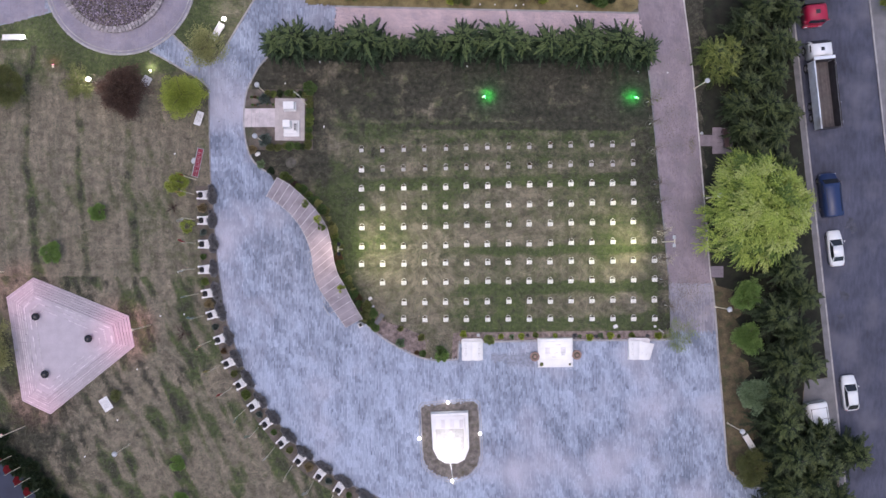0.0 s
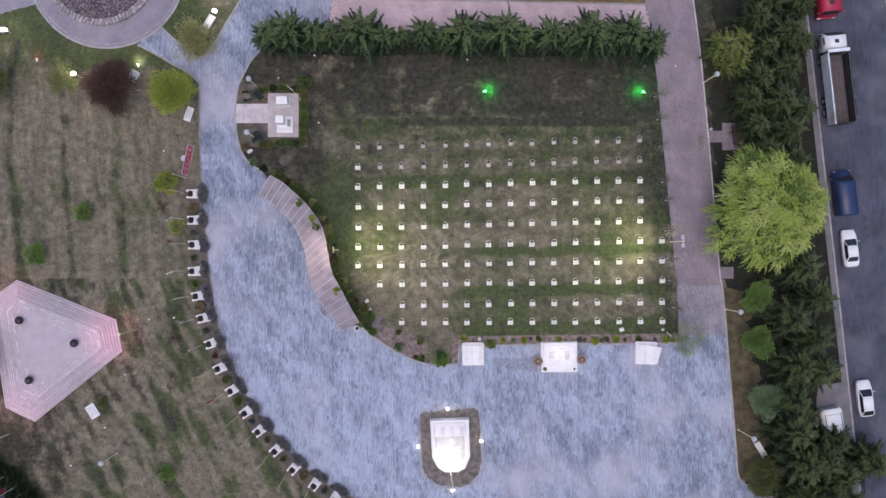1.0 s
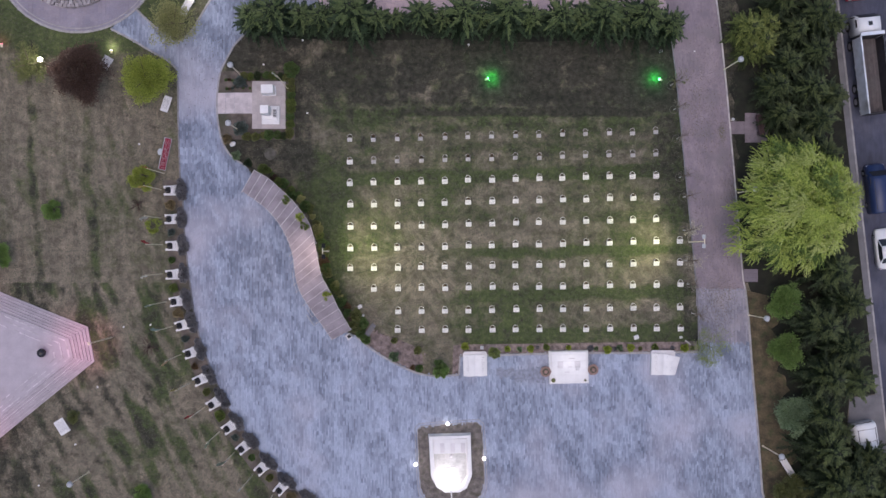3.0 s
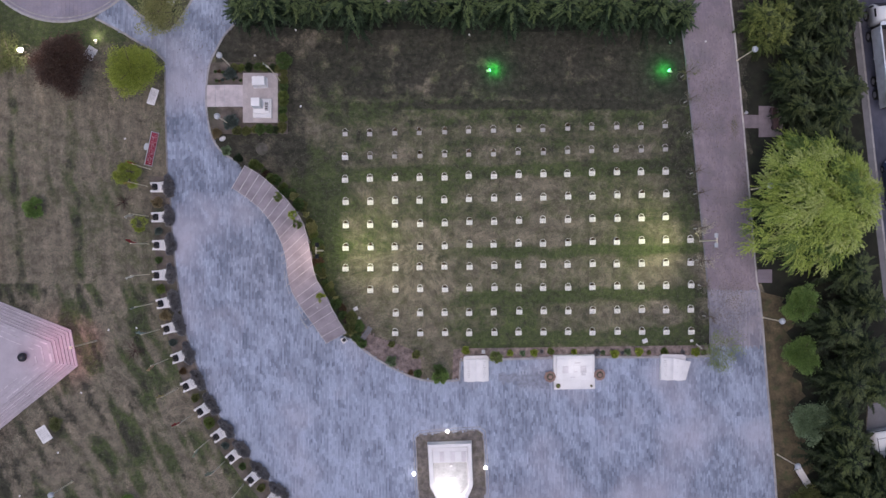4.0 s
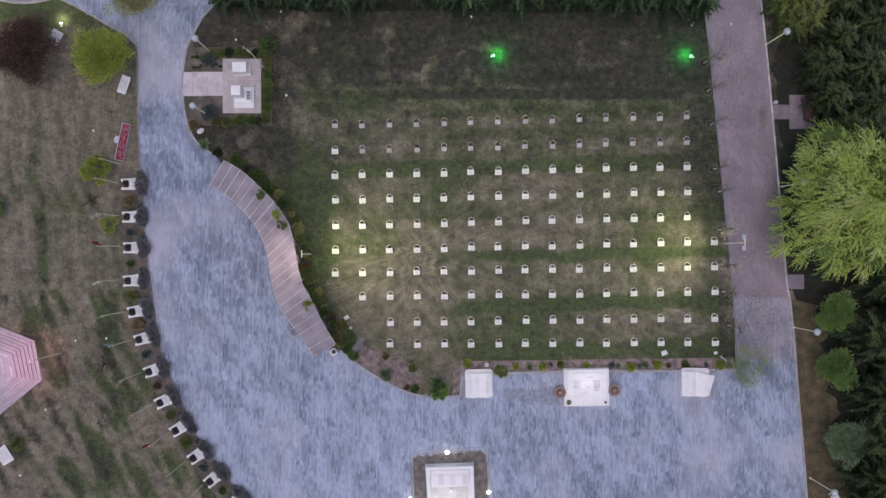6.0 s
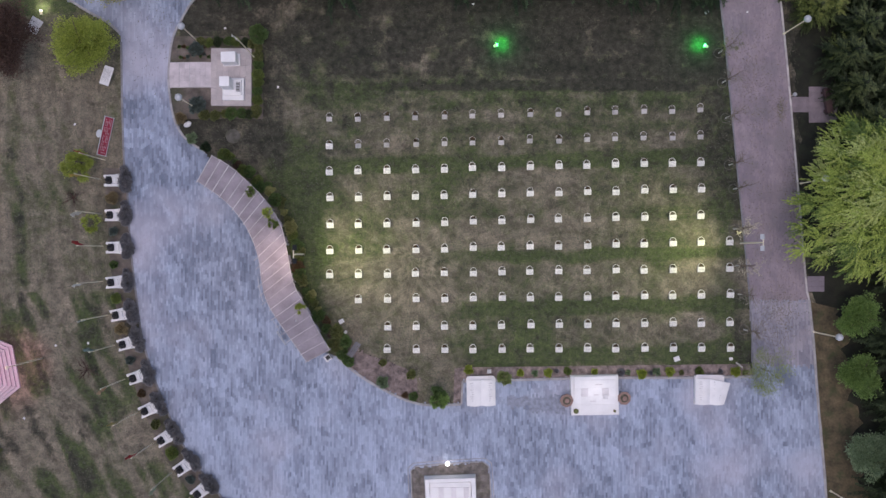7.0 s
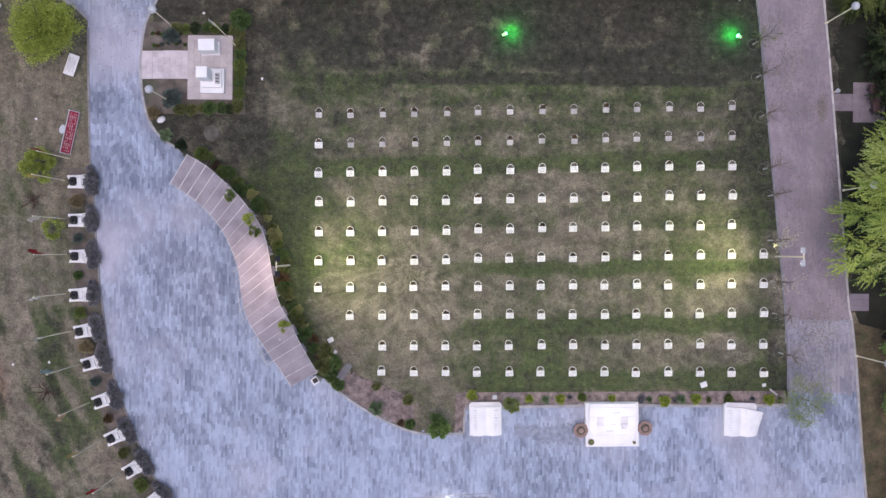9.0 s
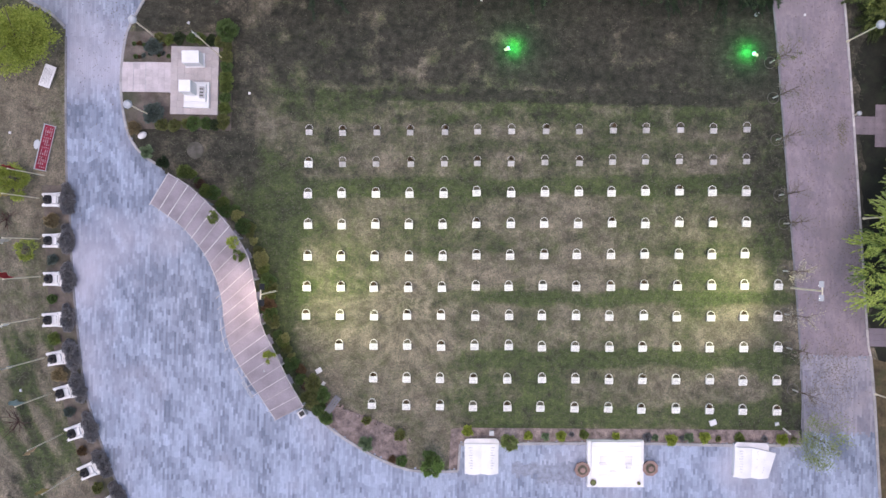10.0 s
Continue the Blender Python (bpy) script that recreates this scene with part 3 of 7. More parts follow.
    worn += field * 0.55 * band(x - (27.6 - 0.1 * y), 1.6) * np.clip((y - 3) / 5, 0, 1)
    lush += 0.75 * np.exp(-(((x + 10.0) / 2.0) ** 2)) * (y < 8) * (y > -9) * (x > -14)
    worn += (x > -20.5) * np.clip((-9.5 - x + 2 * wob) / 4, 0, 1) * np.clip((y - 6 + 2 * wob) / 4, 0, 1) * (y < 23) * (0.85 + 0.4 * blotch)
    # worn ground by the eastern trees, with their shade added in
    worn += 0.35 * (x > 28) * (x < 48) + 0.45 * (x > 31) * (y > -3)
    worn += 0.5 * np.exp(-(((x + 41.5) ** 2 + (y + 11) ** 2) / 90.0))
    worn += 0.15 * np.exp(-(((x + 10.8) / 2.2) ** 2 + ((y - 8.2) / 2.6) ** 2))
    # greener patches under both flood beams, painting the yellow-green tint of their pools
    for px, py in ((22.5, 0.4), (-4.0, 1.0)):
        lush += 0.30 * np.exp(-(((x - px) / 3.6) ** 2 + ((y - py) / 3.2) ** 2)) * (x < 29)
    # the west lawn: strips that run beside the plaza's edge
    west = np.array(smooth_line(WEST, 2.0) + [(-25.6, 30.0), (-25.6, 40.0)])
    d = np.min(np.hypot(x[:, None] - west[None, :, 0], y[:, None] - west[None, :, 1]), 1)
    lawn_w = x < np.interp(y, [p[1] for p in WEST[::-1]], [p[0] for p in WEST[::-1]])
    for at, w, amount in ((9.6, 0.55, 0.50), (15.4, 0.5, 0.55), (21.4, 0.55, 0.50)):
        lush += lawn_w * amount * band(d - at + 0.5 * wob, w) * (y > -6)
        worn += lawn_w * 1.5 * amount * band(d - at + 0.5 * wob, w * 0.9) * (y > -6) * (0.8 + blotch)
    swirl = np.array([noise.noise((a * 0.5 + b * 0.28, b * 0.16 - a * 0.09, 9.0)) for a, b in zip(x, y)])
    lush += lawn_w * (y < -3) * (0.16 + 1.8 * swirl)
    lush += lawn_w * (y > -3) * (0.05 * np.sin(2 * math.pi * d / 2.3 + 1.5 * wob) - 0.04)
    worn += lawn_w * (0.25 * blotch - 0.20 - 0.10 * (y > -3))
    fine_swirl = np.array([noise.noise((a * 1.2 + b * 0.55, b * 0.22 - a * 0.20, 4.0)) for a, b in zip(x, y)])
    lush += lawn_w * ((0.42 + 0.75 * (y < -3)) * fine_swirl - 0.10 * (y < -3))
    worn += lawn_w * 0.30 * np.clip(fine_swirl, 0, 1)
    worn += lawn_w * (y < -3) * (0.25 * np.clip(-swirl, 0, 1) + 0.95 * np.clip(swirl, 0, 1) + 0.85 * np.clip(fine_swirl, 0, 1) - 0.08)
    worn += lawn_w * 0.08 * (d < 4.0)
    lush += lawn_w * 1.4 * np.exp(-(((np.hypot(x + 36.1, y - 32.1) - 10.2) / 1.5) ** 2))
    lush += 0.5 * (y > 24) * (x < -20)
    z = np.where((np.abs(x) > 60) | (np.abs(y) > 60), -0.02, 0.0) + 0.012 * wob
    sx = 44.0 + (30.5 - y) * 0.1122
    z = np.where((x > sx - 0.3), -0.14, z)
    nx, ny = len(xs), len(ys)
    idx = np.arange(nx * ny).reshape(ny, nx)
    faces = np.stack([idx[:-1, :-1], idx[:-1, 1:], idx[1:, 1:], idx[1:, :-1]], -1).reshape(-1, 4)
    ob = sheet("ground", np.stack([x, y, z], 1), faces.tolist(), "lawn")
    at = ob.data.attributes.new("lush", "FLOAT", "POINT")
    at.data.foreach_set("value", lush.clip(0, 1).astype(np.float32))
    lane = ob.data.attributes.new("mown", "FLOAT", "POINT")
    lane.data.foreach_set("value", np.where(lawn_w, d + 0.3 * wob + np.clip((-2 - y) / 5, 0, 1) * (4.0 * patch + 1.6 * wob), 40 + 0.45 * slope + 0.25 * wob).astype(np.float32))
    wear = ob.data.attributes.new("worn", "FLOAT", "POINT")
    wear.data.foreach_set("value", worn.clip(0, 1).astype(np.float32))
    return tagged(ob, "patchy lawn, half dry and brown, half green", "lawn", kind="structure")


ground()


def slab(name, outline, z, mat, label, category, depth=0.2):
    ob = part(name, prism(B(), outline, z - depth, z), mat)
    return tagged(ob, label, category, kind="structure")


plaza = slab("pavement", plaza_outline, 0.02, "joint", "blue-grey block paving of the plaza and paths", "pavement")
pink_path = slab("pavement", pink_outline, 0.02, "pink_joint", "pinkish block paving of the straight promenade", "pavement")
ring_outline = [(-36.1 + 8.8 * math.cos(a), 32.1 + 8.8 * math.sin(a)) for a in np.linspace(0, 2 * math.pi, 25)[:-1]]
ring_hole = [(-36.8 + 5.7 * math.cos(a), 32.2 + 5.7 * math.sin(a)) for a in np.linspace(0, 2 * math.pi, 25)[:-1]]
ring = slab("pavement", ring_outline, 0.024, "joint", "mauve paving round the circular gravel bed", "pavement")
forecourt_outline = [(-70, 21.4), (-43.9, 28.3), (-44.9, 32.0), (-44.0, 36), (-70, 36)]
forecourt = slab("pavement", forecourt_outline, 0.016, "joint", "pale mauve paving of a forecourt", "pavement")

street_w = [(street_x(y), y) for y in (400, 30.5, -30, -400)]
street_outline = street_w + [(x + 9.4, y) for x, y in street_w[::-1]]
tagged(part("road", prism(B(), street_outline, -0.3, -0.1), "asphalt"), "worn blue-grey asphalt street", "road", kind="structure")
walk_w = [(street_x(y) - 0.72, y) for y in (60, 30.5, -14.9)] + [(45.6, -15.2), (45.2, -21.6), (street_x(-21.6) - 0.72, -21.6), (street_x(-60) - 0.72, -60)]
tagged(part("sidewalk", prism(B(), walk_w + [(street_x(y) - 0.1, y) for y in (-60, 60)], -0.2, 0.03), "sidewalk"), "narrow grey concrete sidewalk with a parking bay", "sidewalk", kind="structure")
tagged(part("sidewalk", prism(B(), [(street_x(y) + 9.4, y) for y in (60, -60)] + [(street_x(y) + 13.4, y) for y in (-60, 60)], -0.3, 0.03), "sidewalk"), "grey concrete sidewalk across the street", "sidewalk", kind="structure")
kerb("kerb", [(street_x(y), y) for y in (60, 30, 0, -30, -60)], 0.2, 0.06, label="pale kerb between sidewalk and street", step=1.2)
kerb("kerb", [(street_x(y) + 9.4, y) for y in (60, 30, 0, -30, -60)], 0.2, 0.06, label="pale kerb between sidewalk and street", step=1.2)
for x, y, r, seed in ((49.9, -7.6, 0.6, 1), (50.3, -5.0, 0.8, 2), (51.2, 3.5, 0.9, 3)):
    edge = [(x + r * (1 + 0.45 * math.sin(3 * q + seed) + 0.25 * math.sin(7 * q)) * math.cos(q) * 0.7, y + r * (1 + 0.4 * math.sin(2 * q + seed) + 0.2 * math.cos(5 * q)) * math.sin(q)) for q in np.linspace(0, 2 * math.pi, 25)[:-1]]
    ob = part("road_patch", prism(B(), edge, -0.104, -0.096), "patch")
    tagged(ob, "paler worn patch in the asphalt", "road patch", kind="structure")
lane_bm = B()
prism(lane_bm, [(-50.6, -23.4), (-44.2, -29.6), (-20, -54), (-26, -60), (-62, -24), (-110, 24), (-104, 30)], -0.2, 0.01)
tagged(part("road", lane_bm, "lane"), "blue-grey asphalt lane behind a hedge", "road", kind="structure")

# soil strip under the eastern trees, their shade put into its near-black colour
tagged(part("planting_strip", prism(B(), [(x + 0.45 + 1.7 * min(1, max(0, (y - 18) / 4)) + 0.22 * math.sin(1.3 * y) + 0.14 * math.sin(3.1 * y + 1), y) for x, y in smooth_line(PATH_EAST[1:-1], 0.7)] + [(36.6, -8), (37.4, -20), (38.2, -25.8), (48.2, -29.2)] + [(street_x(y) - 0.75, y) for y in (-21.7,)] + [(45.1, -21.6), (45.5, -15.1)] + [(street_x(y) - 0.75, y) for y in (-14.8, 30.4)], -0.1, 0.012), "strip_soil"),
       "leafy soil under a row of trees, darkened with their shade", "soil", kind="structure")

verge_w = [(34.6, -3.8), (35.0, -7.5), (35.4, -12.9), (35.9, -18.3), (36.3, -23.7), (36.6, -25.8), (38.0, -26.8), (40.6, -27.6)]
verge_e = [(39.9 - (y + 24) * 0.13 + 0.45 * math.sin(1.7 * y) + 0.3 * math.sin(4.3 * y + 1), y) for y in np.arange(-26.4, -3.9, 0.5)]
tagged(part("verge", prism(B(), verge_w + verge_e, -0.1, 0.018), "rusty_grass"),
       "rusty brown dry grass verge beside the kerb", "grass verge", kind="structure")

verge_n = [(-14.2, 29.5), (-10.6, 29.35), (24.6, 28.85), (25.4, 29.4), (25.5, 36.0), (-14.6, 36.0)]
tagged(part("verge", prism(B(), verge_n, -0.1, 0.03), "straw_verge"), "yellow-brown dry grass bank beyond the path", "grass verge", kind="structure")

# kerbs
kerb("kerb", WEST, 0.16, 0.10, mat="edge_stone", label="dark grey stone edging along the plaza")
kerb("kerb", EAST, 0.2, 0.14)
kerb("kerb", PATH_EAST, 0.15, 0.14, label="white concrete kerb along the promenade", mat="white_kerb")
kerb("kerb", PATH_WEST, 0.12, 0.09, mat="edge_stone", label="thin dark stone edging along the promenade")
kerb("kerb", SOUTH_BED, 0.22, 0.16, step=1.0)
kerb("kerb", [(4.1, -10.7), (4.0, -12.7)], 0.16, 0.14)
kerb("kerb", CURVE_BED, 0.2, 0.14)
kerb("kerb", WEST_BED, 0.18, 0.12)
kerb("kerb", BRANCH_LOW, 0.2, 0.12)
kerb("kerb", BRANCH_UP, 0.2, 0.12)
kerb("kerb", [(-10.6, 29.2), (25.5, 28.7)], 0.2, 0.14)
kerb("kerb", [(-36.1 + (x + 36.1) * 0.955, 32.1 + (y - 32.1) * 0.955) for x, y in ring_outline + ring_outline[:1]], 0.12, 0.09, label="inner line of pale stone in the round paving")
kerb("kerb", ring_outline + ring_outline[:1], 0.22, 0.12, label="pale stone rim of the round paving")
kerb("kerb", shield_bed + shield_bed[:1], 0.10, 0.12, step=0.5, label="thin stone edging of a shield-shaped bed")
kerb("kerb", [(3.15 + (x - 3.15) * 1.07, -22.3 + (y + 22.3) * 1.06) for x, y in shield_bed + shield_bed[:1]], 0.08, 0.075, step=0.5, label="outer ring of thin stone edging round a bed")


# soil below the hedge, coloured near black for the shade beneath it
tagged(part("planting_strip", prism(B(), [(-19.0, 23.1), (-18.2, 25.2), (26.0, 25.2), (26.5, 22.6), (20, 22.9), (12, 22.5), (2, 22.8), (-8, 22.5), (-14, 22.9)], -0.1, 0.015), "strip_soil"), "leafy soil under the conifer hedge, darkened with its shade", "soil", kind="structure")


def bed(outline, mat, label):
    tagged(part("flower_bed", prism(B(), outline, -0.1, 0.05), mat), label, "flower bed", kind="structure")


bed([(4.2, -9.5), (29.2, -9.2)] + SOUTH_BED, "mulch", "narrow planting bed of reddish mulch")
bed([(4.2, -9.5), (4.1, -10.7), (4.0, -12.7), (3.3, -12.75), (3.4, -9.6)], "mulch", "narrow planting bed of reddish mulch")
bed([(0.2, -12.5)] + CURVE_BED[2:] + [(-6.2, -7.9), (-4.7, -8.2), (-2.6, -8.9), (-0.8, -9.6), (0.15, -10.6)], "mulch", "curved planting bed of reddish mulch")
bed([(-20.7, 12.1)] + WEST_BED[4:8] + [(-20.6, 19.3), (-13.3, 19.3), (-13.3, 12.1)], "soil", "brown soil bed round a small memorial")
bed(shield_bed, "shield_soil", "brown shield-shaped soil bed")
edge_bed = smooth_line([(x - 1.9, y) if y > -5 else (x - 1.6, y - 1.0) for x, y in WEST[2:]], 2.0)
bed([(x - 0.1, y) for x, y in WEST[2:]] + edge_bed[::-1], "soil", "brown soil bed behind the plaza's edge")


# ---------------------------------------------------------------- plants
def leaf_arrays(c, d, length, width, rng, flat=0.5):
    """Pointed leaves at c along d: arrays of verts and faces."""
    n = len(c)
    d = d / np.linalg.norm(d, axis=1, keepdims=True)
    up = np.array([0, 0, 1.0]) * flat + rng.normal(0, 1, (n, 3)) * (1 - flat)
    s = np.cross(d, up)
    s /= np.linalg.norm(s, axis=1, keepdims=True) + 1e-9
    ln = (length * rng.uniform(0.7, 1.3, n))[:, None]
    wd = (width * rng.uniform(0.7, 1.3, n))[:, None]
    v = np.stack([c, c + d * ln * 0.45 + s * wd / 2, c + d * ln, c + d * ln * 0.45 - s * wd / 2], 1).reshape(-1, 3)
    f = np.arange(4 * n).reshape(-1, 4)
    return v, f


def leaf_object(name, sets, mat, parent):
    verts, faces, k = [], [], 0
    for v, f in sets:
        verts.append(v)
        faces.append(f + k)
        k += len(v)
    return sheet(name, np.concatenate(verts), np.concatenate(faces).tolist(), mat, parent)


def trunk_bm(h, r, limbs, spread, rng):
    bm = B()
    rod(bm, (0, 0, -0.05), (0, 0, h), r, r * 0.45, 8)
    for k in range(limbs):
        a = 2 * math.pi * (k + rng.random()) / limbs
        z = h * rng.uniform(0.35, 0.9)
        e = (math.cos(a) * spread * rng.uniform(0.5, 0.9), math.sin(a) * spread * rng.uniform(0.5, 0.9), z + spread * rng.uniform(0.2, 0.7))
        rod(bm, (0, 0, z), e, r * 0.4, r * 0.12, 6)
    return bm


def broadleaf(m, radius, height, mat, label, seed=0, leaves=4500, leaf=0.22, squash=0.8, gaps=0.35, droop=0.0, name="tree", category="tree", group="", bare=0.25, clumps=52, stem=0.035):
    """A broad-leaved tree or shrub: trunk, limbs and a crown of small leaves in uneven clumps."""
    rng = np.random.default_rng(seed)
    leaves, leaf = int(leaves * 3.6), leaf * 0.86
    t = thing(name, m, label, category, group)
    crown_h = height * (1 - bare)
    part("trunk", trunk_bm(height * 0.75, max(0.03, stem * height), 7 if height > 2 else 4, radius * 0.8, rng), "bark", t)
    d = rng.normal(0, 1, (clumps, 3))
    d /= np.linalg.norm(d, axis=1, keepdims=True)
    d[:, 2] = np.abs(d[:, 2]) * 1.1 - 0.35
    rad = rng.uniform(1 - gaps, 1.0, clumps) * (0.85 + 0.25 * np.sin(3 * np.arctan2(d[:, 1], d[:, 0]) + seed) * gaps)
    cc = d * rad[:, None] * np.array([radius, radius, crown_h * 0.5 * squash]) * 0.86
    cc[:, 2] += height * bare + crown_h * 0.5 + rng.normal(0, 0.05 * radius, clumps)
    pick = rng.integers(0, clumps, leaves)
    size = radius * rng.uniform(0.075, 0.145, clumps)
    toss = rng.normal(0, 1, (leaves, 3))
    toss *= (rng.random(leaves) ** 0.45 / np.linalg.norm(toss, axis=1))[:, None] * np.where(rng.random(leaves) < 0.12, 1.6, 1.0)[:, None]
    p = cc[pick] + toss * 1.75 * size[pick][:, None] * np.array([1, 1, 0.8])
    p[:, 2] = np.maximum(p[:, 2], 0.05)
    out = p - np.array([0, 0, height * 0.5])
    out /= np.linalg.norm(out, axis=1, keepdims=True) + 1e-6
    out = 0.6 * out + 0.8 * toss + rng.normal(0, 0.4, (leaves, 3)) + np.array([0, 0, 0.15 - droop])
    leaf_object("crown", [leaf_arrays(p, out, leaf, leaf * 0.6, rng, 0.7)], mat, t)
    return t


def willow(m, radius, height, label, seed=1, strands=7600):
    """A willow: a dome of limbs from which leafy strands arch outwards and hang."""
    rng = np.random.default_rng(seed)
    t = thing("willow_tree", m, label, "tree")
    part("trunk", trunk_bm(height * 0.7, 0.32, 11, radius * 0.75, rng), "bark", t)
    clumps = 270
    ca = (np.arange(clumps) * 2.39996 + rng.normal(0, 0.35, clumps)) % (2 * math.pi)
    cu = ((np.arange(clumps) + 0.5) / clumps) ** 0.56 * rng.uniform(0.86, 1.06, clumps)
    lobe = 0.90 + 0.03 * np.sin(9 * ca)
    for at, w, amount in ((210, 24, 0.19), (5, 30, 0.02), (102, 18, 0.09), (146, 14, 0.03), (172, 15, -0.20), (285, 20, 0.04), (326, 34, -0.20), (45, 22, -0.05)):
        lobe += amount * np.exp(-(((np.degrees(ca) - at + 180) % 360 - 180) / w) ** 2)
    cr = cu * lobe * radius * 0.86
    top = np.stack([cr * np.cos(ca), cr * np.sin(ca), height * (0.30 + 0.64 * np.sqrt(np.clip(1 - cu**2, 0, 1))) + rng.normal(0, 1.15, clumps)], 1)
    pick = rng.integers(0, clumps, strands)
    a = rng.uniform(0, 2 * math.pi, strands)
    around = np.stack([np.cos(a), np.sin(a), np.zeros(strands)], 1)
    out = top[pick] * [1, 1, 0] / (np.linalg.norm(top[pick][:, :2], axis=1, keepdims=True) + 0.3)
    root = top[pick] + around * rng.uniform(0.0, 0.45, strands)[:, None] + rng.normal(0, 0.12, (strands, 3))
    head = out * 0.42 + around * 0.80 + np.array([0, 0, 0.22])
    reach = rng.uniform(0.5, 1.05, strands)[:, None]
    # clumps chosen at random get darker or paler leaves, painting shaded gaps and lit lumps
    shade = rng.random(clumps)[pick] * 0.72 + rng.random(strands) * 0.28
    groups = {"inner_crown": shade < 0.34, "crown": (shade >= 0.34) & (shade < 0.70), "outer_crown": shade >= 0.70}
    steps = 18
    sets = {g: [] for g in groups}
    for k in range(steps):
        s = (k + rng.random((strands, 1))) / steps
        p = root + head * s * reach - np.array([0, 0, 0.95]) * s**2 * reach + rng.normal(0, 0.035, (strands, 3))
        d = head - np.array([0, 0, 1.5]) * s + rng.normal(0, 0.26, (strands, 3))
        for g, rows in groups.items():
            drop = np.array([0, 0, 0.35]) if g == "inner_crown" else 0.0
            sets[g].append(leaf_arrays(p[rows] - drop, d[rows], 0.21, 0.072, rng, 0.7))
    for g, mat in (("inner_crown", "willow_shaded"), ("crown", "willow"), ("outer_crown", "willow_lit")):
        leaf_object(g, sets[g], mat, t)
    return t


def conifer(m, radius, height, mat, label, seed=0, group="", dense=1.0):
    """A conifer: tiers of pointed feathery fronds round a trunk, dark inside, paler at the tips and the top; these
    colours carry the inner shade and the light on top.
    """
    rng = np.random.default_rng(seed)
    t = thing("conifer", m, label, "tree", group)
    bm = B()
    rod(bm, (0, 0, -0.05), (0, 0, height * 0.97), 0.04 * height * 0.6, 0.02, 8)
    part("trunk", bm, "bark", t)
    sets, tips, tops = [], [], []
    tiers = 12
    for k in range(tiers):
        f = k / (tiers - 1)
        z = height * (0.12 + 0.80 * f)
        ln = radius * 1.12 * min(1.0, 0.78 + 1.6 * f) * (1 - f) ** 0.72 + 0.42
        nb = max(7, round((12 - 4.5 * f) * dense))
        az = (np.arange(nb) + rng.random(nb) * 1.3) * 2 * math.pi / nb
        for a in az:
            big = ln * rng.uniform(0.5, 1.18)
            tip = np.array([math.cos(a), math.sin(a), rng.uniform(-0.1, 0.30) + 0.42 * f])
            side = np.array([-math.sin(a), math.cos(a), 0])
            bend = rng.normal(0, 0.22)
            n = max(7, int(big / 0.085))
            s = np.linspace(0.10, 1.0, n)
            base = np.array([0, 0, z + rng.normal(0, 0.16)]) + tip * (s * big)[:, None] + side * (bend * s**2 * big)[:, None] - np.array([0, 0, 0.34]) * (s**2 * big)[:, None]
            base += rng.normal(0, 0.02, (n, 3))
            for sg in (-1, 1, 0):
                d = tip * 0.95 + side * sg * 0.80 + rng.normal(0, 0.13, (n, 3))
                size = (0.17 + 0.40 * (1 - s) * min(1.2, big * 0.6)) * rng.uniform(0.75, 1.25, n)
                v, q = leaf_arrays(base, d, 1.0, 0.36, rng, 0.75)
                v = v.reshape(n, 4, 3)
                v = base[:, None] + (v - base[:, None]) * size[:, None, None]
                # lowest tiers take only the dark colour, for the shade near the ground
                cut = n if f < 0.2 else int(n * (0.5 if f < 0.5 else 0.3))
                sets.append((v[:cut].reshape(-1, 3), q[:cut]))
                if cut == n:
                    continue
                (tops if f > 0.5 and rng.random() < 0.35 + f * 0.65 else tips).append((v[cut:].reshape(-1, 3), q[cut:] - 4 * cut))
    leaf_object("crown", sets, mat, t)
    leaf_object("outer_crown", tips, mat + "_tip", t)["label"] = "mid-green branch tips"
    leaf_object("crown_top", tops, mat + "_top", t)["label"] = "yellow-green young fronds at the top, with the light on them painted in"
    return t


def shrub(m, r, mat, label, seed=0, name="shrub", group="", h=None, leaves=900, leaf=0.17):
    return broadleaf(m, r, h or r * 1.3, mat, label, seed, leaves, leaf, 1.0, 0.25, 0, name, "shrub", group, 0.05, 24)


# conifer hedge north of the burial lawn
hedge_label = "dense dark green conifer in a hedge row"
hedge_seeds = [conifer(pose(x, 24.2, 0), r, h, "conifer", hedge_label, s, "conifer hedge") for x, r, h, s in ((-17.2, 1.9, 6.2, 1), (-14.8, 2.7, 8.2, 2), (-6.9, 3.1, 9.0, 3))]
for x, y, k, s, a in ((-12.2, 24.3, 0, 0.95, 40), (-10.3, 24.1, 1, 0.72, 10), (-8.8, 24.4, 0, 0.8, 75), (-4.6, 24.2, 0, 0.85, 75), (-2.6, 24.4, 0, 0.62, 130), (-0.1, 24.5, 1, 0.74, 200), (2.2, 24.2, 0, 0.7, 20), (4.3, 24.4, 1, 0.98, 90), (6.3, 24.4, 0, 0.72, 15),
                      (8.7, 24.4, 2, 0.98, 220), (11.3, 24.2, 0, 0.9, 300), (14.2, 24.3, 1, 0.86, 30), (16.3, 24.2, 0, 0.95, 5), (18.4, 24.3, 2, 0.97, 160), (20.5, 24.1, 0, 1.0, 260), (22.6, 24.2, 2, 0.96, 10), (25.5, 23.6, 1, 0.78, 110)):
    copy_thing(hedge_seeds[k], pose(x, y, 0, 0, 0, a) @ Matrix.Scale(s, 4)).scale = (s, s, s)

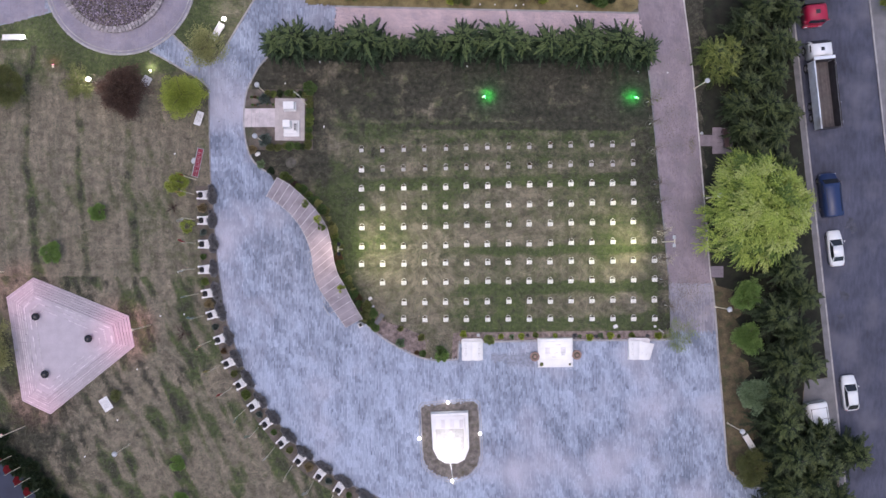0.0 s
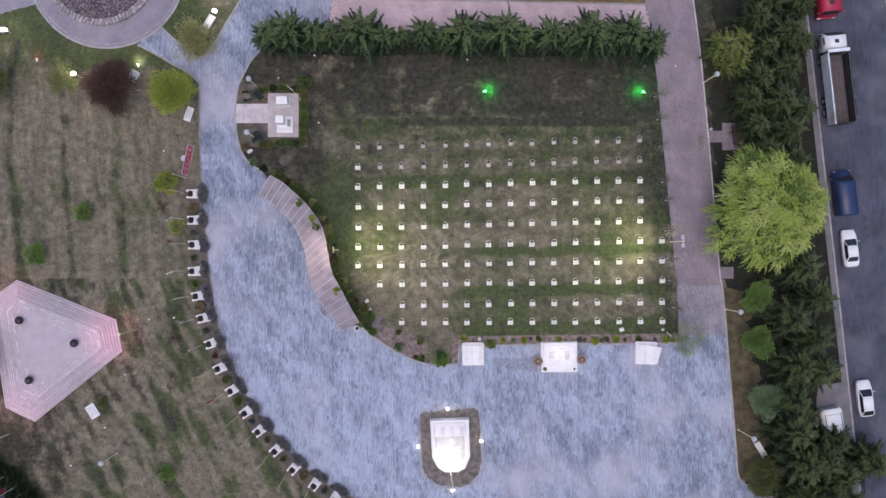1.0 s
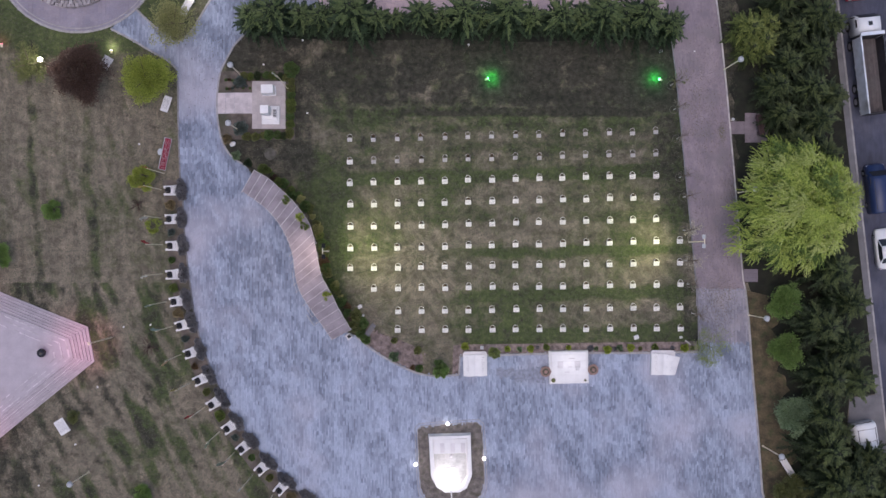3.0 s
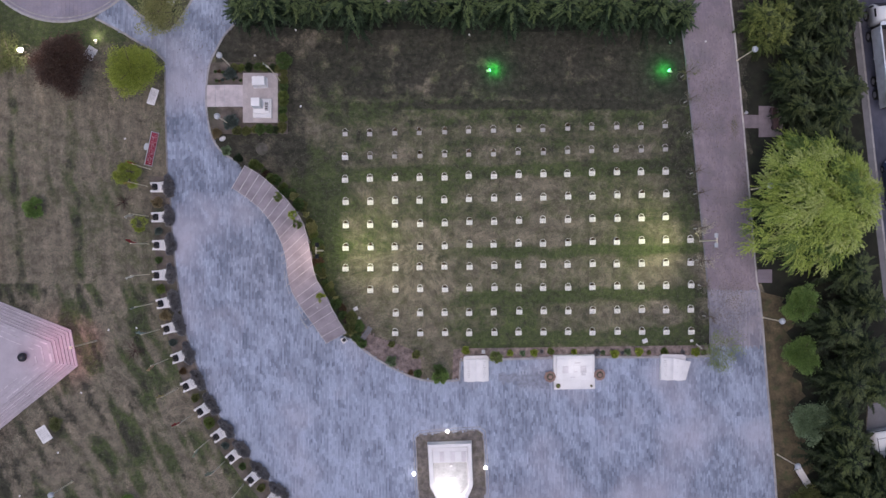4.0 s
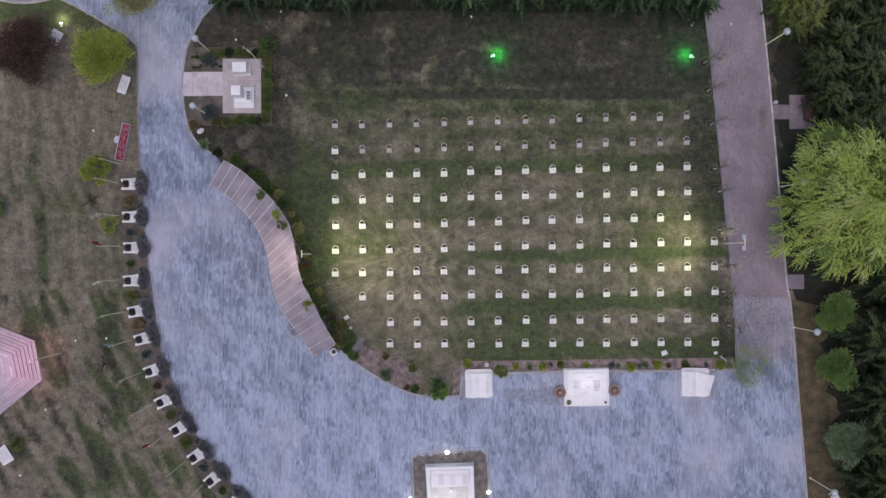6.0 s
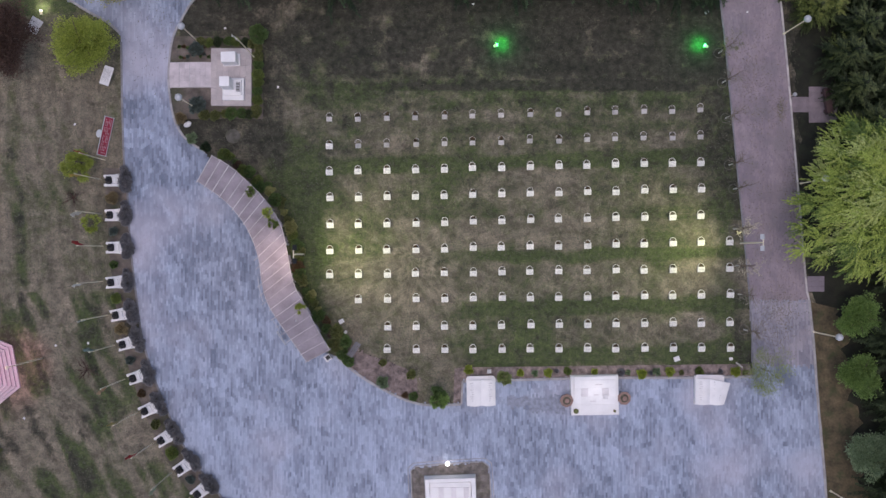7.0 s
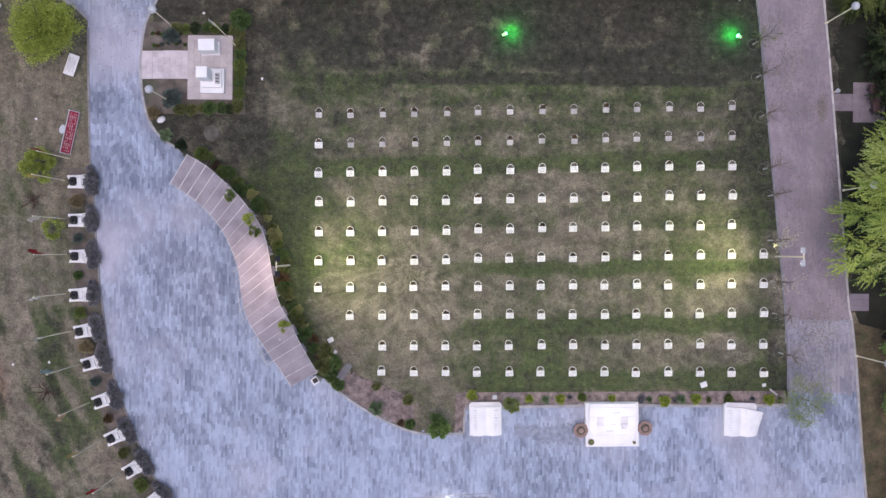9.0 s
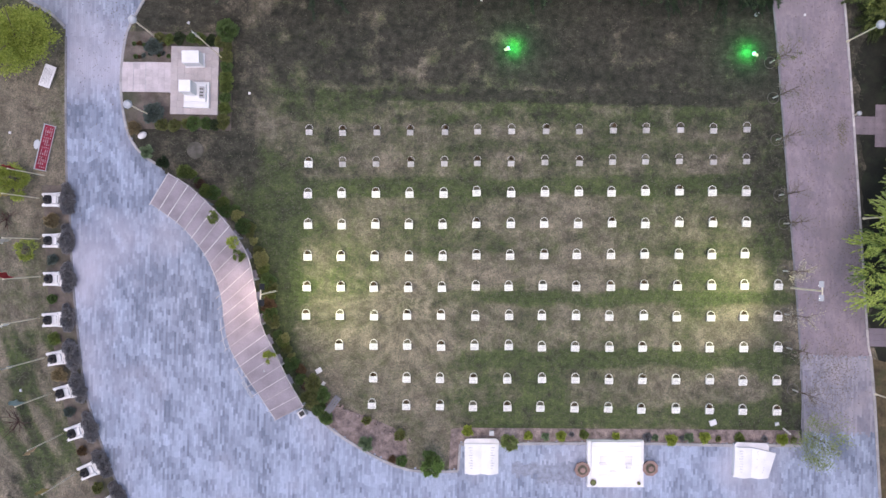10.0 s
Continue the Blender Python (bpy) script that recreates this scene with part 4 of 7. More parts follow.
# trees between the promenade and the street
east_label = "tall conifer with feathery green branches in a planting strip"
east_seeds = [conifer(pose(38.8, 28.6, 0), 2.5, 6.5, "conifer_light", east_label, 11, "roadside conifers", 1.0), conifer(pose(40.6, 24.6, 0), 2.3, 7.0, "conifer_light", east_label, 12, "roadside conifers", 1.0)]
for x, y, k, s, a in ((37.3, 26.4, 0, 0.9, 60), (40.6, 20.8, 1, 0.95, 10), (37.9, 19.8, 0, 0.85, 100), (39.8, 17.2, 1, 1.0, 150), (40.6, 13.8, 1, 1.0, 220), (37.3, 14.6, 0, 0.8, 300), (42.2, 28.4, 0, 0.9, 33), (41.6, 10.4, 0, 0.9, 80),
                      (42.0, -1.6, 0, 1.0, 20), (43.8, -4.9, 0, 0.95, 70), (40.9, -7.2, 0, 1.0, 120), (43.4, -9.4, 1, 0.95, 200), (41.6, -12.4, 0, 1.0, 250), (44.2, -12.9, 0, 0.95, 310), (41.4, -16.4, 1, 0.9, 10), (42.9, -18.4, 0, 0.75, 90),
                      (41.3, -19.6, 0, 1.05, 60), (44.2, -22.6, 1, 1.05, 140), (46.4, -24.6, 0, 1.0, 190), (42.2, -23.2, 0, 1.1, 240), (45.0, -26.4, 1, 1.0, 15), (42.1, -27.0, 0, 1.0, 280), (47.4, -28.4, 1, 1.05, 330), (44.6, -30.2, 0, 1.0, 45), (40.6, -31.0, 0, 0.9, 75), (49.9, -23.2, 0, 0.95, 130), (46.2, -21.0, 0, 0.8, 200)):
    c = copy_thing(east_seeds[k], pose(x, y, 0, 0, 0, a))
    s *= 1.12 if y < -1 else 1.0
    c.scale = (s, s, s)
willow(pose(38.4, 5.0, 0), 7.6, 8.5, "large bright yellow-green willow beside the promenade")
lime = conifer(pose(34.0, 23.4, 0), 2.0, 4.2, "lime", "yellow-green feathery shrub tree beside a lamp post", 21, "feathery shrub trees", 1.2)
for x, y, s, a in ((35.5, 22.2, 0.95, 80), (34.3, 21.5, 0.8, 200), (36.0, 24.0, 0.85, 310), (36.9, 17.9, 0.8, 20)):
    copy_thing(lime, pose(x, y, 0, 0, 0, a)).scale = (s, s, s)
for x, y, k, s, a in ((36.6, 17.3, 1, 0.85, 40), (38.6, 23.2, 0, 0.8, 200), (42.4, 24.0, 0, 0.8, 90), (42.2, 16.4, 0, 0.85, 310), (38.4, 11.6, 0, 0.9, 170), (40.2, 30.6, 0, 0.95, 250)):
    copy_thing(east_seeds[k], pose(x, y, 0, 0, 0, a)).scale = (s, s, s)
broadleaf(pose(38.0, -5.0, 0), 2.2, 3.2, "bright_green", "round bright green shrub tree in the planting strip", 23, 3500,0.2, gaps=0.55, clumps=75)
broadleaf(pose(38.1, -9.9, 0), 2.2, 3.2, "bright_green", "round bright green shrub tree in the planting strip", 24, 3500,0.2, gaps=0.55, clumps=75)
broadleaf(pose(38.8, -16.6, 0), 2.5, 3.6, "blue_green", "round blue-green shrub tree in the planting strip", 25, 4000, 0.2, gaps=0.55, clumps=80)

broadleaf(pose(38.9, -25.4, 0), 2.6, 2.4, "olive", "olive-brown thin shrub tree at the plaza corner", 27, 3500, 0.2)

broadleaf(pose(55.4, 30.2, 0), 2.0, 3.4, "lime_green", "yellow-green tree on the far sidewalk", 28, 2500, 0.2, gaps=0.5)

# west lawn
broadleaf(pose(-34.9, 18.4, 0), 3.9, 4.4, "purple", "dark purple-leaved tree on the lawn", 31, 4600, 0.20, gaps=0.6, clumps=120)
broadleaf(pose(-28.2, 18.1, 0), 3.1, 3.8, "yellow_green", "round yellow-green tree beside the path", 32, 5500, 0.19, gaps=0.52, clumps=95)
broadleaf(pose(-25.4, 23.6, 0), 3.3, 4.4, "pale_olive", "thin pale olive tree at the fork of the path", 33, 1500, 0.19, gaps=0.65, clumps=80)
broadleaf(pose(-40.1, 19.5, 0), 2.8, 3.4, "olive", "thin olive tree lit by a flood lamp", 34, 1000, 0.18, gaps=0.65, clumps=60)
broadleaf(pose(-48.6, 19.0, 0), 2.9, 3.6, "olive", "dark olive tree on the lawn", 35, 3500, 0.2)
broadleaf(pose(-50.2, -11.0, 0), 3.9, 4.6, "pale_olive", "thin olive tree behind the stepped platform", 36, 2400, 0.2, gaps=0.6, clumps=110)
for x, y, r, mt, s in ((-38.4, 4.6, 1.25, "bright_green", 1), (-43.7, -0.2, 1.5, "bright_green", 2), (-29.0, 7.9, 1.55, "yellow_green", 3), (-28.9, -24.8, 1.1, "bright_green", 5), (-28.6, -29.0, 1.0, "bright_green", 6)):
    shrub(pose(x, y, 0), r, mt, "leafy bush standing alone on the lawn", 40 + s, "bush", "lawn bushes", leaves=1900, leaf=0.16)
shrub(pose(-28.0, 3.0, 0), 1.0, "yellow_green", "sparse yellow-green bush behind the pedestals", 44, "bush", "lawn bushes", leaves=260, leaf=0.16)
shrub(pose(2.0, -11.5, 0), 0.75, "green", "upright green bush at the edge of the plaza", 51, "bush", h=2.4, leaves=900, leaf=0.14)
shrub(pose(2.05, -12.2, 0), 0.95, "bright_green", "bright green bush spilling over the kerb of the plaza", 53, "bush", h=2.4, leaves=900, leaf=0.15)
shrub(pose(7.6, -10.25, 0), 0.75, "fresh_green", "tall narrow bush in the border bed", 52, "bush", h=2.8, leaves=700, leaf=0.14)

# shrubs: built once per colour, then copied
shrub_seed = {}


def put_shrub(x, y, r, mt, k, group, label):
    if mt not in shrub_seed:
        shrub_seed[mt] = shrub(pose(x, y, 0.03), 0.7, mt, label, 60 + len(shrub_seed), "shrub", group)
        s = shrub_seed[mt]
    else:
        s = copy_thing(shrub_seed[mt], pose(x, y, 0.03, 0, 0, 37 * k))
        tagged(s, label, "shrub", group)
    s.scale = (r / 0.7,) * 3


rnd = random.Random(5)
for k, (x, y) in enumerate(smooth_line([(x + 0.42, y + 0.22) for x, y in PERGOLA_E], 0.55)):
    put_shrub(x + rnd.uniform(-0.2, 0.3), y + rnd.uniform(-0.2, 0.3), rnd.uniform(0.36, 0.66), rnd.choice(("green", "green", "olive", "leaf_green", "purple", "pale_olive", "rust" if y < 1 else "leaf_green")), k, "pergola hedge", "mixed green shrub in the hedge behind the pergola")
for k, (x, r, mt) in enumerate(((9.1, 0.36, "yellow_green"), (10.4, 0.34, "blue_green"), (11.5, 0.42, "yellow_green"), (12.3, 0.22, "lavender"), (13.2, 0.38, "leaf_green"), (15.6, 0.32, "yellow_green"), (17.9, 0.36, "lavender"), (18.5, 0.28, "blue_green"),
                                (19.7, 0.48, "yellow_green"), (20.5, 0.24, "lavender"), (21.0, 0.40, "blue_green"), (22.1, 0.46, "yellow_green"), (23.2, 0.26, "olive"), (24.7, 0.42, "leaf_green"), (26.6, 0.24, "lavender"), (27.9, 0.48, "yellow_green"), (28.7, 0.30, "olive"))):
    put_shrub(x, -9.9 + rnd.uniform(-0.12, 0.12), r, mt, k, "border shrubs", "small clipped shrub in the narrow bed")
for k in range(34):
    put_shrub(-9.5 + 1.02 * k + rnd.uniform(-0.4, 0.4), 30.4 + rnd.uniform(-0.6, 1.2), rnd.uniform(0.45, 0.85), rnd.choice(("pale_olive", "olive", "tan", "yellow_green")) if 4 < k < 27 else rnd.choice(("conifer_light", "green", "olive")), k, "path border shrubs", "low shrub beyond the promenade")
put_shrub(4.6, -9.7, 0.45, "yellow_green", 3, "border shrubs", "small clipped shrub in the narrow bed")
for k, (x, y, r, mt) in enumerate(((-2.8, -10.7, 0.6, "blue_green"), (-2.8, -9.1, 0.4, "olive"), (-0.3, -10.1, 0.5, "olive"), (-0.15, -12.0, 0.45, "green"), (-6.3, -8.2, 0.6, "green"), (-7.0, -7.4, 0.8, "olive"), (-5.8, -8.9, 0.55, "green"), (-6.2, -7.2, 0.7, "green"), (-6.9, -6.4, 0.75, "olive"), (-0.9, -11.9, 0.3, "rust"))):
    put_shrub(x, y, r, mt, k, "bed shrubs", "low shrub in a mulched bed")
pad_hedge = [(x, 18.75) for x in np.arange(-18.6, -13.6, 0.75)] + [(-13.75, y) for y in np.arange(18.2, 12.6, -0.75)] + [(x, 12.5) for x in np.arange(-18.2, -13.4, 0.75)]
for k, (x, y) in enumerate(pad_hedge):
    put_shrub(x + rnd.uniform(-0.1, 0.1), y + rnd.uniform(-0.1, 0.1), rnd.uniform(0.42, 0.6), rnd.choice(("olive", "green", "leaf_green", "olive", "conifer_light_tip")), k, "memorial hedge", "low shrub in the hedge round the memorial")
for k, (x, y, r, mt) in enumerate(((-19.0, 18.1, 0.7, "slate_green"), (-18.9, 13.2, 0.85, "slate_green"), (-20.35, 12.1, 0.55, "tan"), (-19.4, 10.4, 0.55, "blue_green"), (-18.2, 9.6, 0.5, "conifer"), (-13.6, 19.4, 0.9, "green"))):
    put_shrub(x, y, r, mt, k, "memorial bed shrubs", "single shrub on bare soil")
for k in range(34):
    f = k / 33
    x, y = -52.5 + 11.5 * f + rnd.uniform(-0.9, 0.9), -20.0 - 11.5 * f + rnd.uniform(-0.9, 0.9)
    put_shrub(x, y, rnd.uniform(0.8, 1.2), rnd.choice(("conifer", "conifer_light", "conifer")), k, "lane hedge", "dark green shrub in the hedge along the lane")


# ---------------------------------------------------------------- burial lawn
def grave_marker(m, stone="grave_marble", label="white marble grave marker with an arched planter behind it"):
    t = thing("grave_marker", m, label, "grave marker", "grave markers")
    bm = B()
    old = stone == "old_marble"
    hw, back = (0.24, 0.14) if old else (0.30, 0.22)
    lo = [(-hw, -0.24), (hw, -0.24), (hw, back), (-hw, back)]
    v0 = [bm.verts.new((x, y, -0.05)) for x, y in lo]
    v1 = [bm.verts.new((x, y, 0.15 + 0.30 * (y + 0.25))) for x, y in lo]
    bm.faces.new(v1)
    bm.faces.new(v0[::-1])
    for i in range(4):
        bm.faces.new((v0[i], v0[(i + 1) % 4], v1[(i + 1) % 4], v1[i]))
    bmesh.ops.bevel(bm, geom=bm.edges[:], offset=0.015, segments=1, affect="EDGES")
    part("headstone", bm, stone, t)
    bm = B()
    outer, inner = [], []
    for k in range(13):
        a = math.pi * k / 12
        outer.append((0.275 * math.cos(a), 0.26 + 0.27 * math.sin(a)))
        inner.append((0.235 * math.cos(a), 0.26 + 0.23 * math.sin(a)))
    outer = [(0.275, 0.225)] + outer + [(-0.275, 0.225)]
    inner = [(0.235, 0.225)] + inner + [(-0.235, 0.225)]
    n = len(outer)
    lay = [[bm.verts.new((x, y, z)) for x, y in ring_] for ring_, z in ((outer, -0.05), (outer, 0.14), (inner, 0.14), (inner, -0.05))]
    for a, b in ((0, 1), (1, 2), (2, 3)):
        for i in range(n - 1):
            bm.faces.new((lay[a][i], lay[a][i + 1], lay[b][i + 1], lay[b][i]))
    bmesh.ops.recalc_face_normals(bm, faces=bm.faces)
    part("planter_rim", bm, stone, t)
    part("soil", prism(B(), inner, -0.04, 0.125), "grave_soil", t, "dark planting soil")
    bm = B()
    for k in range(3):
        box(bm, 0, 0.10 - 0.12 * k, 0.258 - 0.036 * k, 0.42 - 0.12 * (k == 0), 0.032, 0.004, tilt=(16.7, 0))
    part("inscription", bm, "text", t, "worn grey inscription")
    return t


M["grave_soil"] = material("dark_grave_soil", (0.190, 0.172, 0.120), 0.95, spread=0.45, scale=4, fine=25, bump=0.8, objects=0.6)
GRAVE_Y = (12.15, 9.82, 7.55, 5.22, 2.90, 0.60, -1.45, -3.65, -6.05, -8.00)
GRAVE_RISE = (0.90, 0.90, 0.85, 0.85, 0.83, 0.80, 0.55, 0.45, 0.42, 0.20)
FIRST = (0, 0, 0, 0, 0, 0, 0, 1, 2, 2)
LAST = (13, 13, 13, 13, 13, 14, 14, 14, 14, 14)
grave = old_grave = None
plant_spots = []
rnd = random.Random(8)
for j in range(10):
    for i in range(FIRST[j], LAST[j] + 1):
        m = pose(-7.5 + 2.492 * i + 0.008 * j + rnd.uniform(-0.05, 0.05), GRAVE_Y[j] + GRAVE_RISE[j] * i / 13 - 0.05 + rnd.uniform(-0.05, 0.05), 0, 0, 0, 1.0 + rnd.uniform(-2, 2))
        worn_row = j < 2 and not (j == 1 and i == 0)
        if worn_row and old_grave is None:
            old_grave = grave_marker(m, "old_marble", "weathered grey grave marker with an arched planter behind it")
        elif worn_row:
            copy_thing(old_grave, m)
        elif grave is None:
            grave = grave_marker(m)
        else:
            copy_thing(grave, m)
        if rnd.random() < 0.42:
            plant_spots.append(m @ Vector((rnd.uniform(-0.08, 0.08), 0.33, 0.08)))
for k, p in enumerate(plant_spots):
    if k == 0:
        posy = shrub(Matrix.Translation(p), 0.15, "rust", "small withered plant in a grave planter", 91, "grave_plant", "grave plants", leaves=45, leaf=0.08)
    else:
        copy_thing(posy, Matrix.Translation(p) @ pose(0, 0, 0, 0, 0, 50 * k))


# ---------------------------------------------------------------- lamps and poles
def globe_lamp(m, h=5.1):
    t = thing("street_lamp", m, "pale post lamp with a round white globe", "street lamp", "globe lamps")
    part("base", rod(B(), (0, 0, -0.02), (0, 0, 0.35), 0.11, 0.08, 12), "metal", t)
    part("pole", rod(B(), (0, 0, 0.3), (0, 0, h - 0.2), 0.055, 0.045, 10), "metal", t)
    part("collar", rod(B(), (0, 0, h - 0.25), (0, 0, h - 0.12), 0.10, 0.13, 12), "metal", t)
    part("globe", ball(B(), 0, 0, h + 0.12, 0.30, u=20, v=12), "globe", t, "white plastic globe", True)
    return t


post = globe_lamp(pose(32.2, 19.7, 0))
for x, y, z in ((33.7, 6.6, 0), (34.8, -6.4, 0), (36.3, -20.3, 0), (-34.8, -22.8, 0), (-19.0, 18.9, 0.04), (-19.2, 13.1, 0.04)):
    copy_thing(post, pose(x, y, z))


def flood_pole(m, h, arm, label, shell="dark_metal"):
    """A mast with a cross arm and two flood lamps."""
    t = thing("flood_light", m, label, "flood light", "flood lights")
    part("pole", rod(B(), (0, 0, -0.02), (0, 0, h), 0.08, 0.055, 10), "metal", t)
    part("arm", box(B(), 0, 0, h - 0.05, 0.08, arm, 0.08), "metal", t)
    for s in (-1, 1):
        head = part("lamp_head", box(B(), 0.1, s * arm * 0.36, h - 0.02, 0.30, 0.42, 0.26, bevel=0.03, tilt=(0, 35)), shell, t, "flood lamp head")
        part("lens", box(B(), 0.21, s * arm * 0.36, h - 0.08, 0.02, 0.34, 0.18, tilt=(0, 35)), "glow_warm", head, "lit lamp glass")
    return t


flood_pole(pose(28.4, 1.35, 0, 0, 0, 180), 5.6, 1.3, "grey mast with two lit flood lamps at the lawn's edge", "globe")
flood_pole(pose(-9.7, 0.35, 0), 6.2, 1.5, "grey mast with two lit flood lamps behind the pergola")
lamp("flood_beam", "SPOT", look((27.7, 1.3, 5.5), (18.5, 0.9, 0)), FLOOD_E, (0.93, 1.0, 0.46), 0.25, 115, 1.0)
lamp("flood_beam", "SPOT", look((-9.1, 0.4, 6.1), (-1.0, 1.4, 0)), FLOOD_W, (0.95, 1.0, 0.50), 0.25, 115, 1.0)
lamp("flood_beam", "SPOT", look((-10.2, 0.4, 6.1), (-12.4, -0.6, 2.7)), 500, (1.0, 0.78, 0.62), 0.2, 110, 0.9)


def ground_lamp(x, y, glow, label, watts, color, turn=0.0, z=0.0, tall=0.35):
    t = thing("ground_spotlight", pose(x, y, z, 0, 0, turn), label, "spotlight", "ground spotlights")
    part("stake", rod(B(), (0, 0, -0.02), (0, 0, tall), 0.03, 0.03, 8), "dark_metal", t)
    head = part("housing", rod(B(), (-0.16, 0, tall), (0.16, 0, tall + 0.10), 0.10, 0.14, 12), "metal", t)
    part("lens", rod(B(), (0.16, 0, tall + 0.10), (0.19, 0, tall + 0.11), 0.13, 0.13, 12), glow, head, "lit lens")
    if watts:
        lamp("spot_glow", "POINT", t.matrix_world @ Matrix.Translation((0.60, 0, tall + 0.08)), watts, color, 0.08)
    return t


ground_lamp(6.9, 18.5, "glow_green", "small spotlight shining green onto the lawn", 110, (0.0, 1.0, 0.13), 20)
ground_lamp(25.3, 18.5, "glow_green", "small spotlight shining green onto the lawn", 120, (0.0, 1.0, 0.13), 155)
ground_lamp(-43.8, 21.8, "glow_red", "small spotlight shining red on the lawn", 12, (1.0, 0.2, 0.25), 90)
ground_lamp(-32.4, 21.2, "glow_warm", "small lit spotlight on the lawn", 45, (1.0, 0.97, 0.75), 90)


def spot_pole(x, y, tx, ty, h=6.4, watts=800):
    """A slim pole with one pink spotlight that points at the platform."""
    turn = math.degrees(math.atan2(ty - y, tx - x))
    t = thing("spotlight_pole", pose(x, y, 0, 0, 0, turn), "slim pale pole with a spotlight shining pink onto the stepped platform", "spotlight", "pink spotlights")
    part("pole", rod(B(), (0, 0, -0.02), (0, 0, h), 0.06, 0.04, 8), "metal", t)
    head = part("lamp_head", box(B(), 0.12, 0, h - 0.1, 0.26, 0.3, 0.2, 0, 0.03, tilt=(0, 50)), "metal", t)
    part("lens", box(B(), 0.20, 0, h - 0.20, 0.02, 0.24, 0.14, tilt=(0, 50)), "glow_red", head, "lit pink lamp glass")
    c, s = math.cos(radians(turn)), math.sin(radians(turn))
    lamp("pink_beam", "SPOT", look((x + 0.4 * c, y + 0.4 * s, h - 0.2), (tx, ty, 0.4)), watts, (1.0, 0.32, 0.42), 0.15, 75, 0.8)


spot_pole(-32.4, -8.7, -35.0, -9.4, watts=1000)
spot_pole(-47.0, -20.6, -45.9, -17.9, watts=560)
spot_pole(-49.6, -2.4, -47.6, -4.6, watts=560)


def lawn_flood(x, y, z, watts, label):
    t = thing("flood_light", pose(x, y, 0), label, "flood light", "lawn floods")
    part("pole", rod(B(), (0, 0, -0.02), (0, 0, z), 0.06, 0.05, 10), "metal", t)
    part("lamp_head", ball(B(), 0, 0, z + 0.1, 0.25, 1.15, 0.9, 0.5), "glow", t, "bright white lit lamp", True)
    lamp("lawn_glow", "POINT", pose(x, y, z + 0.7), watts, (1.0, 0.96, 0.86), 0.2)


lawn_flood(-38.7, 19.8, 3.0, 300, "bright white flood lamp beside a thin tree")
lawn_flood(-47.0, 25.0, 1.2, 90, "bright white flood lamp on the lawn")
lawn_flood(-23.6, 27.3, 1.2, 80, "bright white flood lamp at the fork of the path")


# ---------------------------------------------------------------- busts along the plaza
def bust_monument(m):
    t = thing("bust_pedestal", m, "white marble pedestal with side wings and an engraved plaque", "pedestal", "bust pedestals")
    part("base", prism(B(), [(-0.66, -0.44), (0.2, -0.47), (0.72, -0.55), (0.72, 0.55), (0.2, 0.47), (-0.66, 0.44), (-0.66, 0.22), (-0.46, 0.22), (-0.46, -0.22), (-0.66, -0.22)], -0.1, 0.28), "bright_marble", t)
    for s in (-1, 1):
        part("wing", box(B(), -0.12, s * 0.37, 0.28, 1.06, 0.17, 0.20, bevel=0.02), "bright_marble", t)
    part("column", box(B(), 0.02, 0, 0.28, 0.6, 0.5, 0.24, bevel=0.03), "bright_marble", t)
    part("plaque", box(B(), 0.50, 0, 0.27, 0.40, 0.98, 0.07, tilt=(0, 10), bevel=0.01), "bright_marble", t)
    bm = B()
    for k in range(3):
        box(bm, 0.42 + 0.09 * k, 0, 0.352 - 0.016 * k, 0.03, 0.5 - 0.08 * (k % 2), 0.004, tilt=(0, 10))
    part("inscription", bm, "text", t, "engraved grey lines")
    return t


def bust(m):
    bm = B()
    box(bm, 0, 0, 0.0, 0.34, 0.36, 0.10, bevel=0.03)
    box(bm, 0.0, 0, 0.08, 0.46, 0.66, 0.30, bevel=0.10)
    box(bm, 0.16, 0, 0.10, 0.22, 0.50, 0.22, bevel=0.06)
    rod(bm, (0, 0, 0.34), (0.02, 0, 0.54), 0.12, 0.10, 12)
    ball(bm, 0.03, 0, 0.64, 0.17, 1.05, 0.9, 1.15, 16, 10)
    rod(bm, (0.0, 0, 0.68), (0.0, 0, 0.82), 0.185, 0.12, 14)
    ob = part("bust_statue", bm, "bronze", None, "", True)
    ob.matrix_world = m
    return tagged(ob, "dark bronze bust on a white marble pedestal", "statue", "bronze busts")


BUSTS = [(-26.2, 6.7), (-26.1, 3.7), (-26.0, 0.9), (-26.0, -2.1), (-25.6, -4.9), (-25.0, -7.4), (-24.1, -10.3), (-23.1, -13.1), (-21.7, -15.6), (-20.1, -18.1),
         (-18.6, -20.2), (-16.7, -22.4), (-14.7, -24.5), (-12.3, -26.3), (-10.0, -27.9), (-7.5, -29.6)]
FLAGS = ((0.5, 0.38, 0.10), (0.62, 0.60, 0.52), (0.5, 0.05, 0.06), (0.75, 0.74, 0.68), (0.45, 0.50, 0.48), (0.45, 0.55, 0.52), (0.55, 0.40, 0.25), (0.60, 0.50, 0.22), (0.5, 0.04, 0.05),
         (0.35, 0.42, 0.30), (0.40, 0.45, 0.35), (0.70, 0.70, 0.62), (0.55, 0.50, 0.35), (0.72, 0.70, 0.60), (0.60, 0.62, 0.56), (0.5, 0.06, 0.06))


